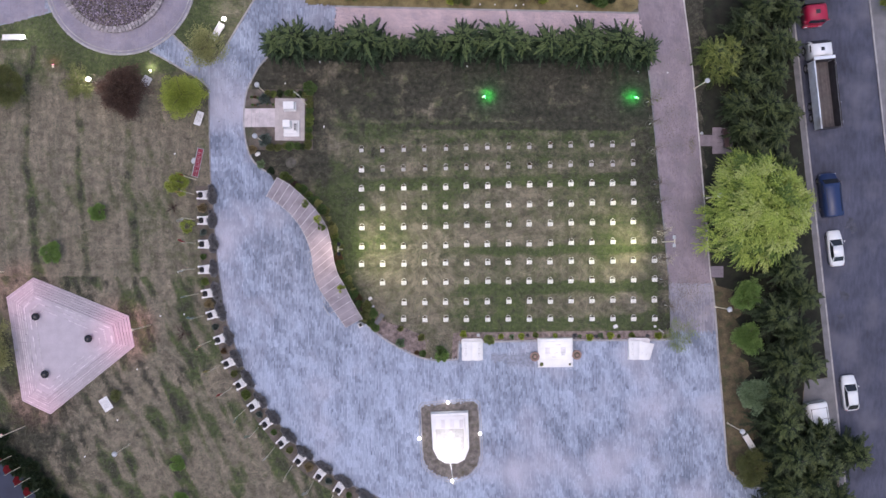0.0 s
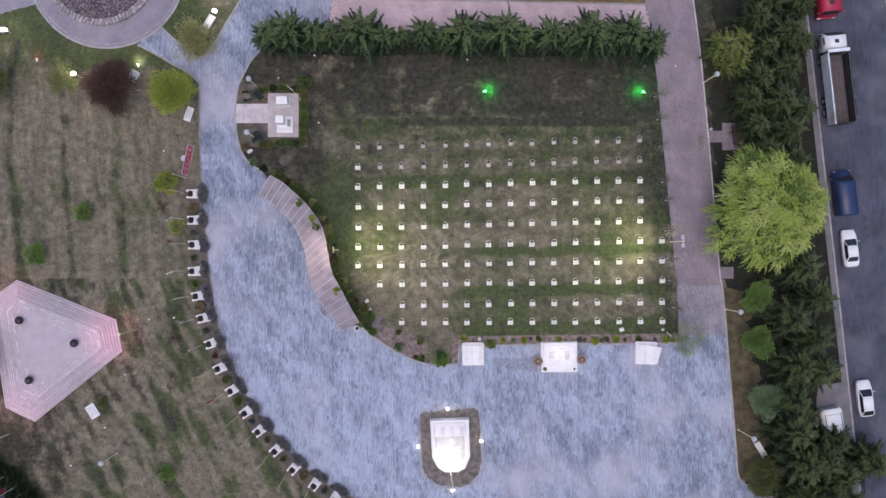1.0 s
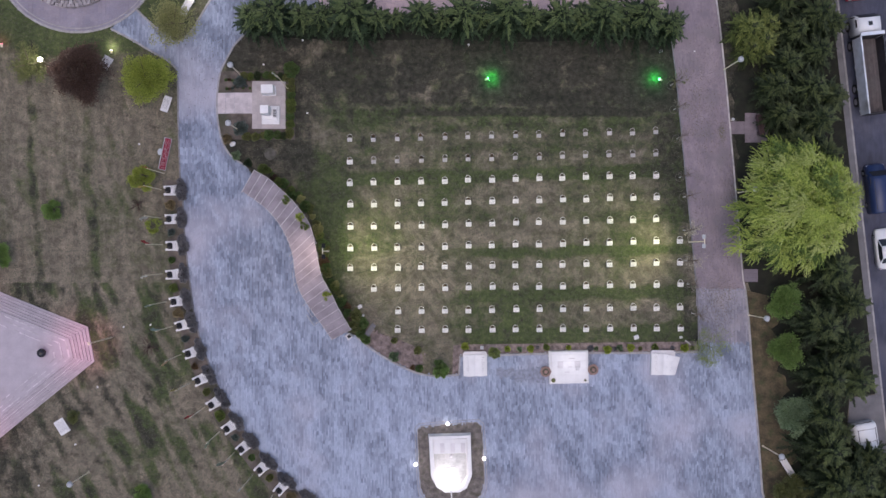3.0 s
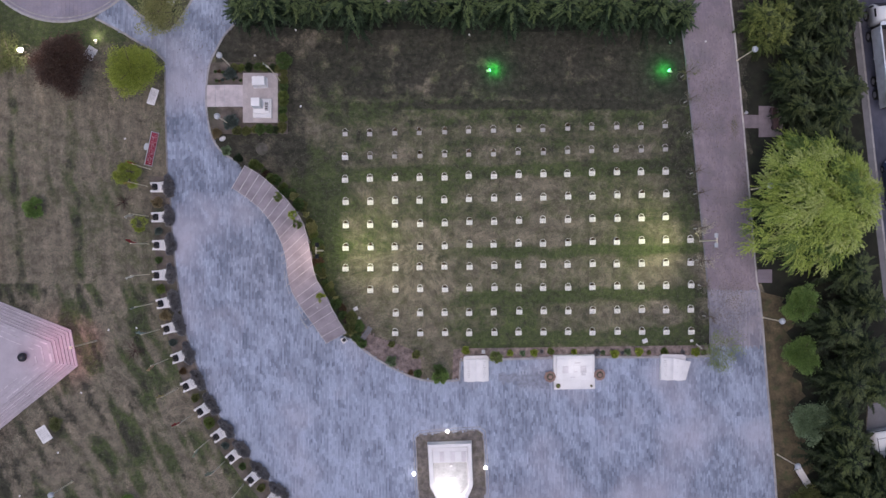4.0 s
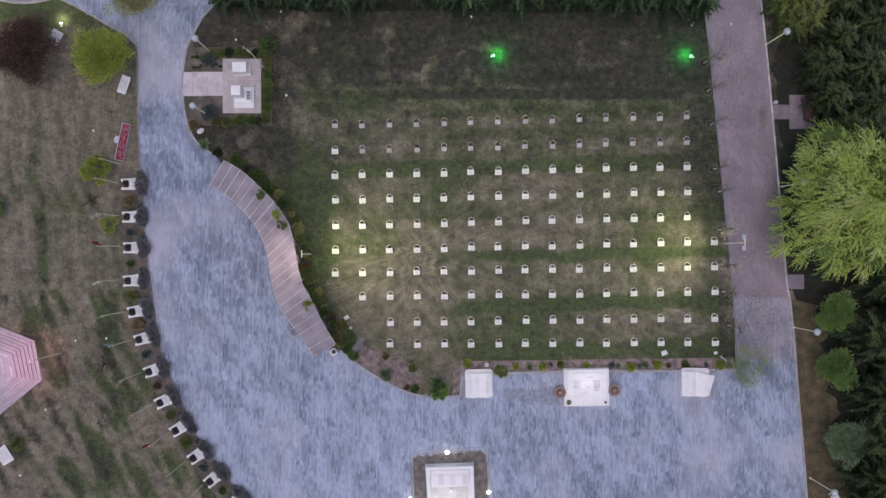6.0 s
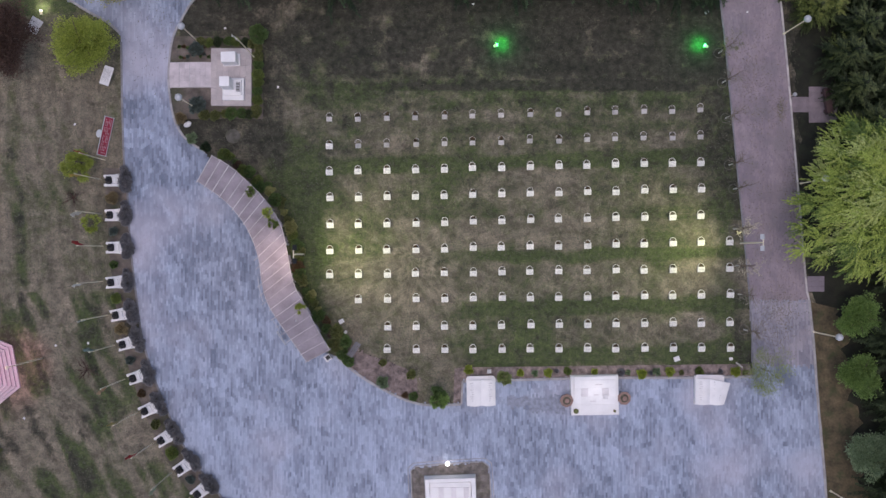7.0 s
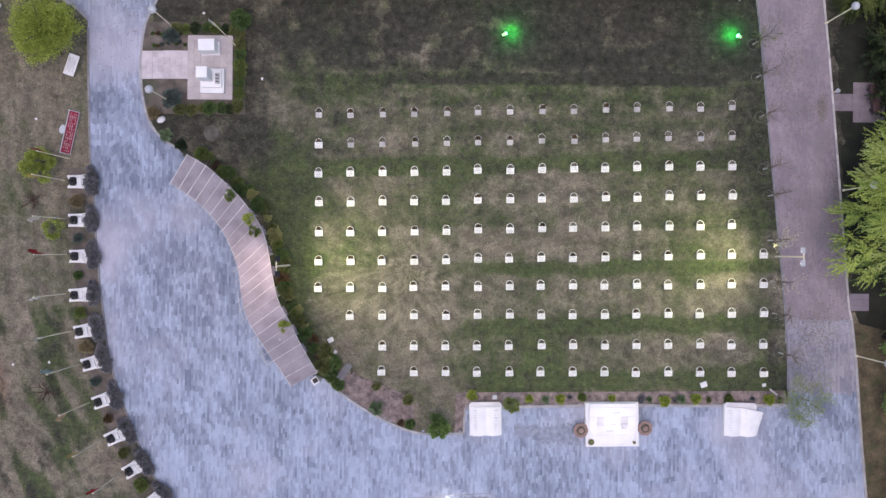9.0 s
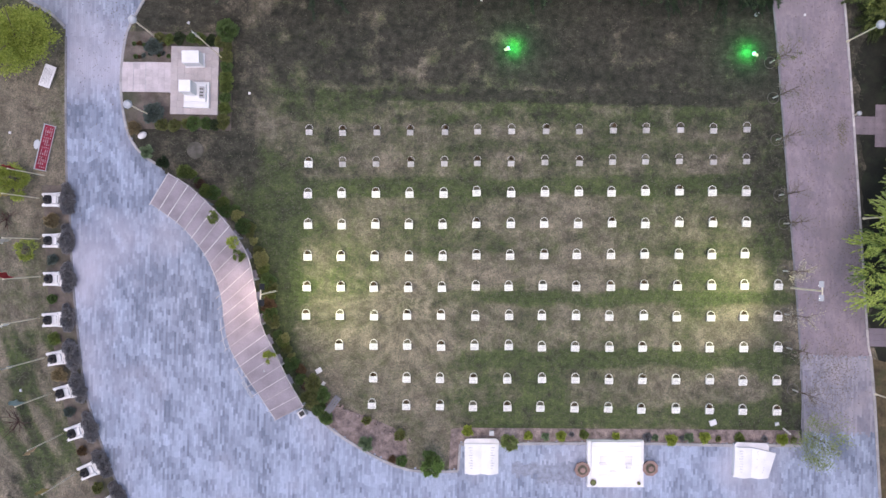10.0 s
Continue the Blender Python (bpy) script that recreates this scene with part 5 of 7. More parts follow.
def flagpole(m, h, mat, label, group="flagpoles", cloth=1.6):
    t = thing("flagpole", m, label, "flagpole", group)
    part("pole", rod(B(), (0, 0, -0.02), (0, 0, h), 0.04, 0.028, 8), "metal", t)
    part("finial", ball(B(), 0, 0, h + 0.04, 0.06, u=10, v=6), "metal", t)
    bm = B()
    rows, cols = 9, 5
    g = [[bm.verts.new((0.05 + 0.95 * c / (cols - 1) * (0.35 + 0.65 * math.sin(1.5 * r / rows + 0.4)), 0.09 * math.sin(2.4 * c + 0.5 * r) * (0.3 + r / rows), h - 0.1 - cloth * r / (rows - 1) - 0.18 * c / (cols - 1))) for c in range(cols)] for r in range(rows)]
    for r in range(rows - 1):
        for c in range(cols - 1):
            bm.faces.new((g[r][c], g[r + 1][c], g[r + 1][c + 1], g[r][c + 1]))
    bmesh.ops.solidify(bm, geom=bm.faces[:], thickness=0.012)
    part("flag", bm, mat, t, "limp cloth flag", True)
    return t


pedestal = None
for k, (x, y) in enumerate(BUSTS):
    a, b = BUSTS[max(0, k - 1)], BUSTS[min(len(BUSTS) - 1, k + 1)]
    turn = math.degrees(math.atan2(b[1] - a[1], b[0] - a[0])) + 90
    m = pose(x, y, 0.05, 0, 0, turn)
    if pedestal is None:
        pedestal = bust_monument(m @ Matrix.Scale(1.1, 4))
        head = bust(m @ pose(-0.20, 0, 0.52))
    else:
        copy_thing(pedestal, m).scale = (1.1, 1.1, 1.1)
        copy_thing(head, m @ pose(-0.20, 0, 0.52))
    M["flag_%d" % k] = material("flag_cloth", FLAGS[k], 0.8, spread=0.15, bump=0)
    flagpole(m @ pose(-1.15, 0.15, -0.05, 0, 0, 180 + 25 * math.sin(k * 2.3)), 5.8, "flag_%d" % k, "thin flagpole with a limp flag behind a bust")
    for off, fwd, rad in ((-0.62, 1.02, 0.50), (-0.12, 1.10, 0.60), (0.45, 1.05, 0.56), (0.95, 0.92, 0.34)):
        q = m @ Vector((fwd + rnd.uniform(-0.06, 0.06), off + rnd.uniform(-0.08, 0.08), 0))
        put_shrub(q.x, q.y, rad * rnd.uniform(0.9, 1.12), "lavender", 7 * k + int(10 * off), "lavender edging", "grey-green lavender shrub along the plaza edge")
    if k < 15:
        nx, ny = BUSTS[k + 1]
        put_shrub((x + nx) / 2 - 0.1, (y + ny) / 2, (0.62, 0.45, 0.4, 0.5)[k % 4], {3: "leaf_green", 6: "rust", 8: "leaf_green"}.get(k, ("tan", "slate_green", "green", "olive")[k % 4]), k, "shrubs between busts", "small round shrub between two pedestals")
flagpole(pose(-27.0, 8.5, 0, 0, 0, 160), 5.8, "red_cloth", "thin flagpole with a limp red flag beside a bush")
for k in range(4):
    flagpole(pose(-48.2 + 1.12 * k, -23.9 - 1.27 * k, 0, 0, 0, 130), 5.0, "red_cloth", "flagpole with a limp red flag beside the lane", "lane flags")


# ---------------------------------------------------------------- pergola
def pergola():
    t = thing("pergola", pose(-12, 0, 0), "curved timber pergola with a boarded roof and pale rafters", "pergola")
    back = t.matrix_world.inverted()

    def resample(pts, n):
        line = smooth_line(pts, 0.1)
        s = [0.0]
        for a, b in zip(line, line[1:]):
            s.append(s[-1] + math.dist(a, b))
        return [(float(np.interp(q, s, [p[0] for p in line])), float(np.interp(q, s, [p[1] for p in line]))) for q in np.linspace(0, s[-1], n)]

    n = 25
    w, e = resample(PERGOLA_W, n), resample(PERGOLA_E, n)
    h = 2.7
    for i in range(n - 1):
        for k in range(4):
            f0, f1 = k / 4, (k + 1) / 4 - 0.0008
            c = []
            for (a, b), f in (((w[i], e[i]), f0), ((w[i + 1], e[i + 1]), f0), ((w[i + 1], e[i + 1]), f1), ((w[i], e[i]), f1)):
                c.append((a[0] + (b[0] - a[0]) * f, a[1] + (b[1] - a[1]) * f))
            ob = part("board", prism(B(), [(x + 12, y) for x, y in c], h - 0.04, h), "wood", t)
    for i in range(n):
        a, b = Vector((*w[i], 0)), Vector((*e[i], 0))
        d = (b - a).normalized()
        over = 0.5 if i in (11, 12, 14, 15, 16, 18, 19, 20, 21) else 0.15
        a2, b2 = a - d * over, b + d * 0.1
        mid = (a2 + b2) / 2
        part("rafter", box(B(), mid.x + 12, mid.y, h + 0.004, (b2 - a2).length, 0.055 if i < 10 else 0.045, 0.04, math.degrees(math.atan2(d.y, d.x))), "rafter" if i < 10 else "rafter_pink", t, "pale narrow rafter")
        if i % 4 == 0:
            for q in (a + d * 0.15, b - d * 0.15):
                part("post", box(B(), q.x + 12, q.y, 0.0, 0.13, 0.13, h - 0.16, math.degrees(math.atan2(d.y, d.x)), 0.01), "rafter", t)
    ends = [Vector((*w[i], 0)) - (Vector((*e[i], 0)) - Vector((*w[i], 0))).normalized() * 0.34 for i in range(n)]
    for i in (13, 14, 15, 18, 19):
        part("edge_rail", rod(B(), (ends[i].x + 12, ends[i].y, h + 0.02), (ends[i + 1].x + 12, ends[i + 1].y, h + 0.02), 0.025, 0.025, 6), "globe", t, "white edge rail")
    for line in (w, e):
        for i in range(n - 1):
            a, b = Vector((*line[i], 0)), Vector((*line[i + 1], 0))
            mid = (a + b) / 2
            part("beam", box(B(), mid.x + 12, mid.y, h - 0.16, (b - a).length, 0.09, 0.115, math.degrees(math.atan2(b.y - a.y, b.x - a.x))), "rafter", t)
    for i in range(1, n - 2, 2):
        a, b = Vector((*e[i], 0)), Vector((*e[i + 1], 0))
        mid = (a + b) / 2 + (Vector((*w[i], 0)) - a).normalized() * 0.35
        part("bench_seat", box(B(), mid.x + 12, mid.y, 0.4, (b - a).length * 0.95, 0.4, 0.06, math.degrees(math.atan2(b.y - a.y, b.x - a.x))), "wood", t)
        part("bench_support", box(B(), mid.x + 12, mid.y, 0.0, 0.12, 0.34, 0.4, math.degrees(math.atan2(b.y - a.y, b.x - a.x))), "rafter", t)
    return t


pergola()
for k, (x, y) in enumerate(((-13.9, 5.6), (-12.4, 3.9), (-11.9, 2.9), (-9.6, -4.2))):
    v = broadleaf(pose(x, y, 2.71), 0.55, 0.35, "yellow_green" if k % 2 else "leaf_green", "climbing plant spilling over the pergola roof", 80 + k, 160, 0.13, 1.0, 0.3, name="climbing_plant", category="plant", group="climbers", bare=0.0, clumps=12)


# ---------------------------------------------------------------- small memorial in the north-west
def memorial():
    t = thing("memorial_terrace", pose(-16.0, 15.7, 0), "raised beige stone terrace with a stepped approach", "terrace")
    x0, x1, y0, y1, z = -1.75, 1.75, -2.5, 2.5, 0.32
    nx, ny = 7, 10
    part("core", box(B(), 0, 0, -0.05, 3.46, 4.96, z), "joint", t)
    for i in range(nx):
        for j in range(ny):
            part("slab", box(B(), x0 + (i + 0.5) * 0.5, y0 + (j + 0.5) * 0.5, z - 0.06, 0.49, 0.49, 0.06), "pad", t)
    for i in range(8):
        for j in range(4):
            hgt = 0.10 if i < 2 else (0.20 if i < 4 else 0.30)
            part("step_slab", box(B(), -5.45 + (i + 0.5) * 0.4625, -0.93 + (j + 0.5) * 0.55 + 0.03, 0.0, 0.455, 0.542, hgt), "approach", t)
    for x in (-4.53, -3.6):
        part("step_edge", box(B(), x, 0.2, 0.1 if x < -4 else 0.2, 0.05, 2.1, 0.112), "text", t, "grey step edge")
    return t


memorial()
for k in range(16):
    put_shrub(-20.5 + 0.36 * (k % 8) + rnd.uniform(-0.1, 0.1), (17.6, 18.5)[k // 8] + rnd.uniform(-0.25, 0.25), rnd.uniform(0.14, 0.22), rnd.choice(("green", "rust", "slate_green")), k, "bedding plants", "small dark bedding plant in bare soil")


def marble_block(x, y, z, sx, sy, h, turn, label):
    t = thing("memorial_stone", pose(x, y, z, 0, 0, turn), label, "memorial stone", "memorial stones")
    part("plinth", box(B(), 0, 0, -0.01, sx * 1.15, sy * 1.15, 0.16, bevel=0.02), "bright_marble", t)
    part("block", box(B(), 0, 0, 0.15, sx, sy, h - 0.15, bevel=0.03), "bright_marble", t)
    return t


marble_block(-15.95, 17.15, 0.32, 1.25, 0.9, 1.5, 2, "white marble block on the stone terrace")
stone = thing("memorial_stone", pose(-15.7, 14.6, 0.32), "stepped white marble monument with a tall block", "memorial stone", "memorial stones")
part("plinth", box(B(), -0.06, 0, -0.01, 1.85, 1.9, 0.35, bevel=0.03), "bright_marble", stone)
part("upper_step", box(B(), -0.05, 0.1, 0.33, 1.5, 1.3, 0.3, bevel=0.02), "bright_marble", stone)
part("column", box(B(), -0.38, 0.30, 0.62, 0.85, 0.85, 1.75, bevel=0.03), "bright_marble", stone)
part("plaque", box(B(), 0.45, 0.12, 0.63, 0.36, 0.85, 0.12, tilt=(0, 18), bevel=0.02), "text", stone, "grey relief plaque")
for k in range(3):
    part("relief", box(B(), 0.42, -0.12 + 0.24 * k, 0.72, 0.26, 0.10, 0.05, tilt=(0, 18), bevel=0.01), "old_cover", stone, "darker carved relief")
flagpole(pose(-13.95, 17.35, 0.05, 0, 0, 140), 7.6, "flag_3", "tall flagpole at the corner of the terrace")


# ---------------------------------------------------------------- south edge: stone books and altar
def stone_book(m, label, swing=0.0):
    """An open book: two pages that swell from the spine and fall to the outer edge, on a wider plinth. swing turns the second page."""
    t = thing("stone_book", m, label, "monument", "stone books")
    part("pedestal", box(B(), 0, -0.05, -0.02, 2.45, 2.45, 0.5, bevel=0.04), "bright_marble", t)
    part("back_ledge", prism(B(), [(-1.27, 0.75), (1.27, 0.75), (1.27, 1.12), (1.1, 1.32), (-1.1, 1.32), (-1.27, 1.12)], 0.4, 0.56), "pale_tile", t, "greyer ledge behind the pages")
    for s in (-1, 1):
        bm = B()
        cols = []
        for k in range(9):
            f = k / 8
            z = 0.60 + 0.20 * math.sin(math.pi * (0.12 + 0.78 * f)) - 0.10 * f
            fall = 0.06 * math.sin(math.pi * f)
            turned = swing * f if s > 0 else 0.0
            cols.append([bm.verts.new((s * 1.24 * f + 0.22 * turned * (y + 1.5), y - 0.34 * turned * (y > 0), zz)) for y, zz in ((-1.22 - fall, 0.48), (-1.22 - fall, z), (0.98, z + 0.06), (0.98, 0.48))])
        for a, b in zip(cols, cols[1:]):
            for i in range(4):
                bm.faces.new((a[i], a[(i + 1) % 4], b[(i + 1) % 4], b[i]))
        bm.faces.new(cols[0][::-1])
        bm.faces.new(cols[-1])
        bmesh.ops.recalc_face_normals(bm, faces=bm.faces)
        page = part("page", bm, "bright_marble", t)
        bm = B()
        for k in range(9):
            box(bm, s * 0.64, 0.72 - 0.19 * k, 0.733 + 0.027 * (0.72 - 0.19 * k + 1.2), 0.60 - 0.12 * (k % 3), 0.05, 0.012)
        part("inscription", bm, "faint_text", page, "grey engraved text lines")
    part("spine_ornament", rod(B(), (0, 0.75, 0.60), (0, 0.45, 0.60), 0.07, 0.05, 8), "faint_text", t, "grey ornament at the head of the spine")
    return t


stone_book(pose(5.68, -11.5, 0.05, 0, 0, 1), "white marble open book on a low pedestal")
stone_book(pose(25.5, -11.4, 0.05, 0, 0, -1), "white marble open book with one page turned aside", 1.0)


def altar(m):
    t = thing("marble_platform", m, "broad white marble platform with a sloping tiled face", "monument")
    part("base", box(B(), 0, 0, -0.02, 4.15, 3.45, 0.45, bevel=0.03), "bright_marble", t)
    for s in (-1, 1):
        part("side_wall", box(B(), s * 1.93, 0, 0.43, 0.26, 3.3, 0.10, bevel=0.02), "bright_marble", t)
    part("back_wall", box(B(), 0, 1.52, 0.43, 3.6, 0.29, 0.32, bevel=0.02), "bright_marble", t)
    for i in range(6):
        for j in range(4):
            part("tile", box(B(), -1.5 + 0.6 * i, -1.15 + 0.72 * j, 0.45 + 0.07 * j, 0.597, 0.717, 0.06, tilt=(5.5, 0)), "pale_tile" if (3 * i + 5 * j) % 9 == 4 else "bright_marble", t)
    part("plaque", box(B(), 0.9, -0.1, 0.62, 0.38, 0.42, 0.035, tilt=(5.5, 0)), "faint_text", t, "grey square plaque")
    for x, y, sx in ((-1.0, 0.1, 0.5), (0.1, 0.05, 0.4), (-0.2, -0.5, 0.5), (0.3, 0.95, 0.6), (1.0, 0.5, 0.4)):
        part("inscription", box(B(), x, y, 0.625 + 0.097 * y, sx, 0.09, 0.035, tilt=(5.5, 0)), "pale_tile", t, "faint engraved line")
    return t


altar(pose(15.55, -11.85, 0.05, 0, 0, 1))
for x, y, s in ((13.9, -13.2, 0.24), (17.25, -13.2, 0.13)):
    pt = thing("flower_pot", pose(x, y, 0.43), "small pot with a withered plant on the marble platform", "flower pot", "platform pots")
    part("pot", rod(B(), (0, 0, 0), (0, 0, 0.3), s * 0.7, s, 14), "terracotta", pt)
    part("plant", ball(B(), 0, 0, 0.36, s * 0.9, 1, 1, 0.6, 10, 6), "olive", pt)
# added spot without a fixture, brightens the platform's sloping face
lamp("platform_fill", "SPOT", look((15.6, -10.5, 2.6), (15.6, -12.3, 0.4)), 60, (1.0, 0.97, 0.95), 0.2, 100, 0.9)


def planter(m):
    t = thing("round_planter", m, "reddish-brown octagonal planter with a small plant", "planter", "octagonal planters")
    part("tub", rod(B(), (0, 0, -0.02), (0, 0, 0.55), 0.46, 0.56, 8), "terracotta", t)
    part("rim", rod(B(), (0, 0, 0.55), (0, 0, 0.62), 0.6, 0.58, 8), "terracotta", t)
    part("soil", rod(B(), (0, 0, 0.6), (0, 0, 0.635), 0.36, 0.36, 12), "grave_soil", t)
    part("inner_pot", rod(B(), (0, 0, 0.62), (0, 0, 0.8), 0.13, 0.2, 12), "terracotta", t)
    return t


pl = planter(pose(13.1, -12.3, 0.05))
copy_thing(pl, pose(18.1, -12.1, 0.05, 0, 0, 20))


# ---------------------------------------------------------------- shield monument on the plaza
def shield():
    t = thing("shield_monument", pose(3.1, -21.8, 0.05), "white marble shield-shaped monument with a lit recess", "monument")
    outer = [(-2.35, 2.9), (2.15, 3.05), (2.3, -1.4), (1.75, -2.7), (0.9, -3.15), (-0.6, -3.15), (-1.5, -2.6), (-2.1, -1.5)]
    inner = [(-1.75, 1.0), (1.6, 1.05), (1.7, -1.3), (1.2, -2.2), (-0.9, -2.2), (-1.6, -1.4)]
    part("base", prism(B(), outer, -0.1, 0.4, 0.03), "bright_marble", t)
    n = len(outer)
    mid = [(x * 0.96, y * 0.96) for x, y in outer]
    edge = [(x * 0.80, y * 0.86) for x, y in outer]
    for i in range(n):
        j = (i + 1) % n
        part("rim_stone", prism(B(), [mid[i], mid[j], edge[j], edge[i]], 0.4, 1.05), "bright_marble", t)
    part("back_step", box(B(), -0.05, 1.75, 0.4, 3.5, 1.5, 0.5, 1.5, 0.02), "bright_marble", t)
    for k in range(6):
        part("panel", box(B(), -1.4 + 0.54 * k, 1.6, 0.9, 0.44, 1.0, 0.05 + 0.03 * (k % 2), 1.5), ("bright_marble", "pale_tile")[k % 2], t)
    part("floor", prism(B(), inner, 0.4, 0.45), "grey_slab", t, "polished grey stone floor")
    part("centre_stone", box(B(), 0.05, -1.0, 0.45, 1.0, 0.9, 0.10, 8, 0.03), "bright_marble", t)
    part("small_block", box(B(), 0.05, 0.6, 0.45, 0.24, 0.24, 0.2, 0, 0.02), "bright_marble", t)
    return t


shield()
lamp("recess_light", "POINT", pose(2.9, -23.2, 1.5), 200, (1.0, 0.97, 0.93), 0.25)
flag_m = thing("flagpole", pose(3.1, -24.35, 0.5), "tall white flagpole rising from the shield monument", "flagpole", "flagpoles")
part("pole", rod(B(), (0, 0, -0.02), (0, 0, 12.0), 0.07, 0.035, 10), "globe", flag_m)
part("finial", ball(B(), 0, 0, 12.05, 0.09, u=10, v=6), "metal", flag_m)
for k, (x, y) in enumerate(((2.8, -17.75), (-0.55, -22.0), (6.6, -21.4), (3.35, -27.0))):
    b = thing("bollard_light", pose(x, y, 0.02), "short bollard with a bright white lit globe", "bollard light", "bollard lights")
    part("post", rod(B(), (0, 0, 0), (0, 0, 0.45), 0.06, 0.06, 10), "metal", b)
    part("globe", ball(B(), 0, 0, 0.58, 0.17, u=16, v=10), "glow", b, "lit white globe", True)


# ---------------------------------------------------------------- stepped platform on the west lawn
def stepped_platform():
    t = thing("stepped_platform", pose(-42.0, -11.0, 0), "pale pink stone platform, a truncated triangle with steps all round", "platform")
    out = [Vector((x + 42.0, y + 11.0)) for x, y in ((-46.1, -3.1), (-34.9, -7.6), (-34.2, -11.2), (-44.0, -19.2), (-47.3, -17.6), (-49.2, -5.4))]
    top = [Vector((x + 42.0, y + 11.0)) for x, y in ((-45.5, -5.3), (-36.7, -8.9), (-36.3, -10.7), (-44.0, -16.9), (-45.3, -16.2), (-46.8, -6.5))]
    n = 7
    for k in range(n):
        f0, f1 = k / n, (k + 1) / n
        a = [(p + (q - p) * f0) for p, q in zip(out, top)]
        b = [(p + (q - p) * (f1 + 0.02)) for p, q in zip(out, top)]
        z0, z1 = 0.17 * k - (0.05 if k == 0 else 0.0), 0.17 * (k + 1)
        for i in range(6):
            j = (i + 1) % 6
            m = max(1, round((a[j] - a[i]).length / 1.6))
            for s in range(m):
                e = 0.0012
                c = [a[i].lerp(a[j], s / m + e), a[i].lerp(a[j], (s + 1) / m - e), b[i].lerp(b[j], (s + 1) / m - e), b[i].lerp(b[j], s / m + e)]
                part("step_stone", prism(B(), [(v.x, v.y) for v in c], z0, z1), "stone", t)
            c = [a[i], a[j], a[j].lerp(b[j], 0.22), a[i].lerp(b[i], 0.22)]
            part("step_edge", prism(B(), [(v.x, v.y) for v in c], z1 + 0.001, z1 + 0.012), "nosing", t)
    part("core", prism(B(), [(v.x, v.y) for v in [p + (q - p) * 0.97 for p, q in zip(out, top)]], 0, 1.17), "stone", t)
    for k, (fa, fb, z) in enumerate(((0.0, 0.035, 1.21), (0.13, 0.16, 1.21), (0.27, 0.30, 1.21))):
        mid = Vector((0.2, 0.15))
        for i in range(6):
            j = (i + 1) % 6
            m = max(1, round((top[j] - top[i]).length / 0.85))
            for s in range(m):
                if (s * 7 + i * 3 + k * 5) % 6 == 1:
                    continue
                p, q = top[i].lerp(top[j], s / m + 0.006), top[i].lerp(top[j], (s + 1) / m - 0.006)
                c = [p.lerp(mid, fa), q.lerp(mid, fa), q.lerp(mid, fb), p.lerp(mid, fb)]
                part("coping", prism(B(), [(v.x, v.y) for v in c], 1.16, z), "nosing", t)
    return t


stepped_platform()
for k, (x, y) in enumerate(((-45.2, -7.6), (-39.1, -10.15), (-44.1, -14.3))):
    ob = part("stone_sphere", ball(B(), 0, 0, 0.40, 0.46, 1, 1, 0.95, 24, 14), "black_stone", None, "", True)
    ob.matrix_world = pose(x, y, 1.20)
    tagged(ob, "polished black stone sphere on the pink platform", "stone sphere", "black spheres")


# ---------------------------------------------------------------- round gravel bed
def round_bed():
    t = thing("round_bed", pose(-36.8, 32.2, 0.02), "round bed of dark gravel inside a pale stone wall", "gravel bed")
    rw = random.Random(4)
    for row, (r0, r1, n) in enumerate(((5.7, 6.02, 84), (6.03, 6.38, 92))):
        for k in range(n):
            a0, a1 = 2 * math.pi * (k + 0.5 * row) / n + 0.005, 2 * math.pi * (k + 1 + 0.5 * row) / n - 0.005
            w0, w1 = r0 + rw.uniform(-0.04, 0.02), r1 + rw.uniform(-0.03, 0.04)
            c = [(w0 * math.cos(a0), w0 * math.sin(a0)), (w1 * math.cos(a0), w1 * math.sin(a0)), (w1 * math.cos(a1), w1 * math.sin(a1)), (w0 * math.cos(a1), w0 * math.sin(a1))]
            part("wall_stone", prism(B(), c, -0.1, 0.52 + rw.uniform(-0.07, 0.08), 0.03), "rubble", t)
    part("bed", rod(B(), (0, 0, -0.1), (0, 0, 0.3), 5.72, 5.72, 36), "soil", t)
    rng = np.random.default_rng(9)
    ico = B()
    bmesh.ops.create_icosphere(ico, subdivisions=1, radius=1.0)
    iv = np.array([v.co[:] for v in ico.verts])
    inf = np.array([[v.index for v in f.verts] for f in ico.faces])
    ico.free()
    n = 6500
    a, r = rng.uniform(0, 2 * math.pi, n), 5.6 * np.sqrt(rng.random(n))
    s = rng.uniform(0.05, 0.11, n)
    v = iv[None] * s[:, None, None] * rng.uniform(0.7, 1.2, (n, 1, 3)) + np.stack([r * np.cos(a), r * np.sin(a), 0.30 + 0.25 * (1 - (r / 5.6) ** 2)], 1)[:, None]
    f = inf[None] + len(iv) * np.arange(n)[:, None, None]
    tagged(sheet("gravel", v.reshape(-1, 3), f.reshape(-1, 3).tolist(), "pebble", t), kind="stuff")
    part("mound", ball(B(), 0, 0, 0.12, 5.6, 1, 1, 0.07, 32, 12), "soil", t)


round_bed()


# ---------------------------------------------------------------- vehicles
def wheel(parent, x, y, r, w):
    ty = part("tyre", rod(B(), (x - w / 2, y, r), (x + w / 2, y, r), r, r, 18), "tyre", parent)
    part("rim", rod(B(), (x - w / 2 - 0.01, y, r), (x + w / 2 + 0.01, y, r), r * 0.62, r * 0.62, 14), "rim", ty)


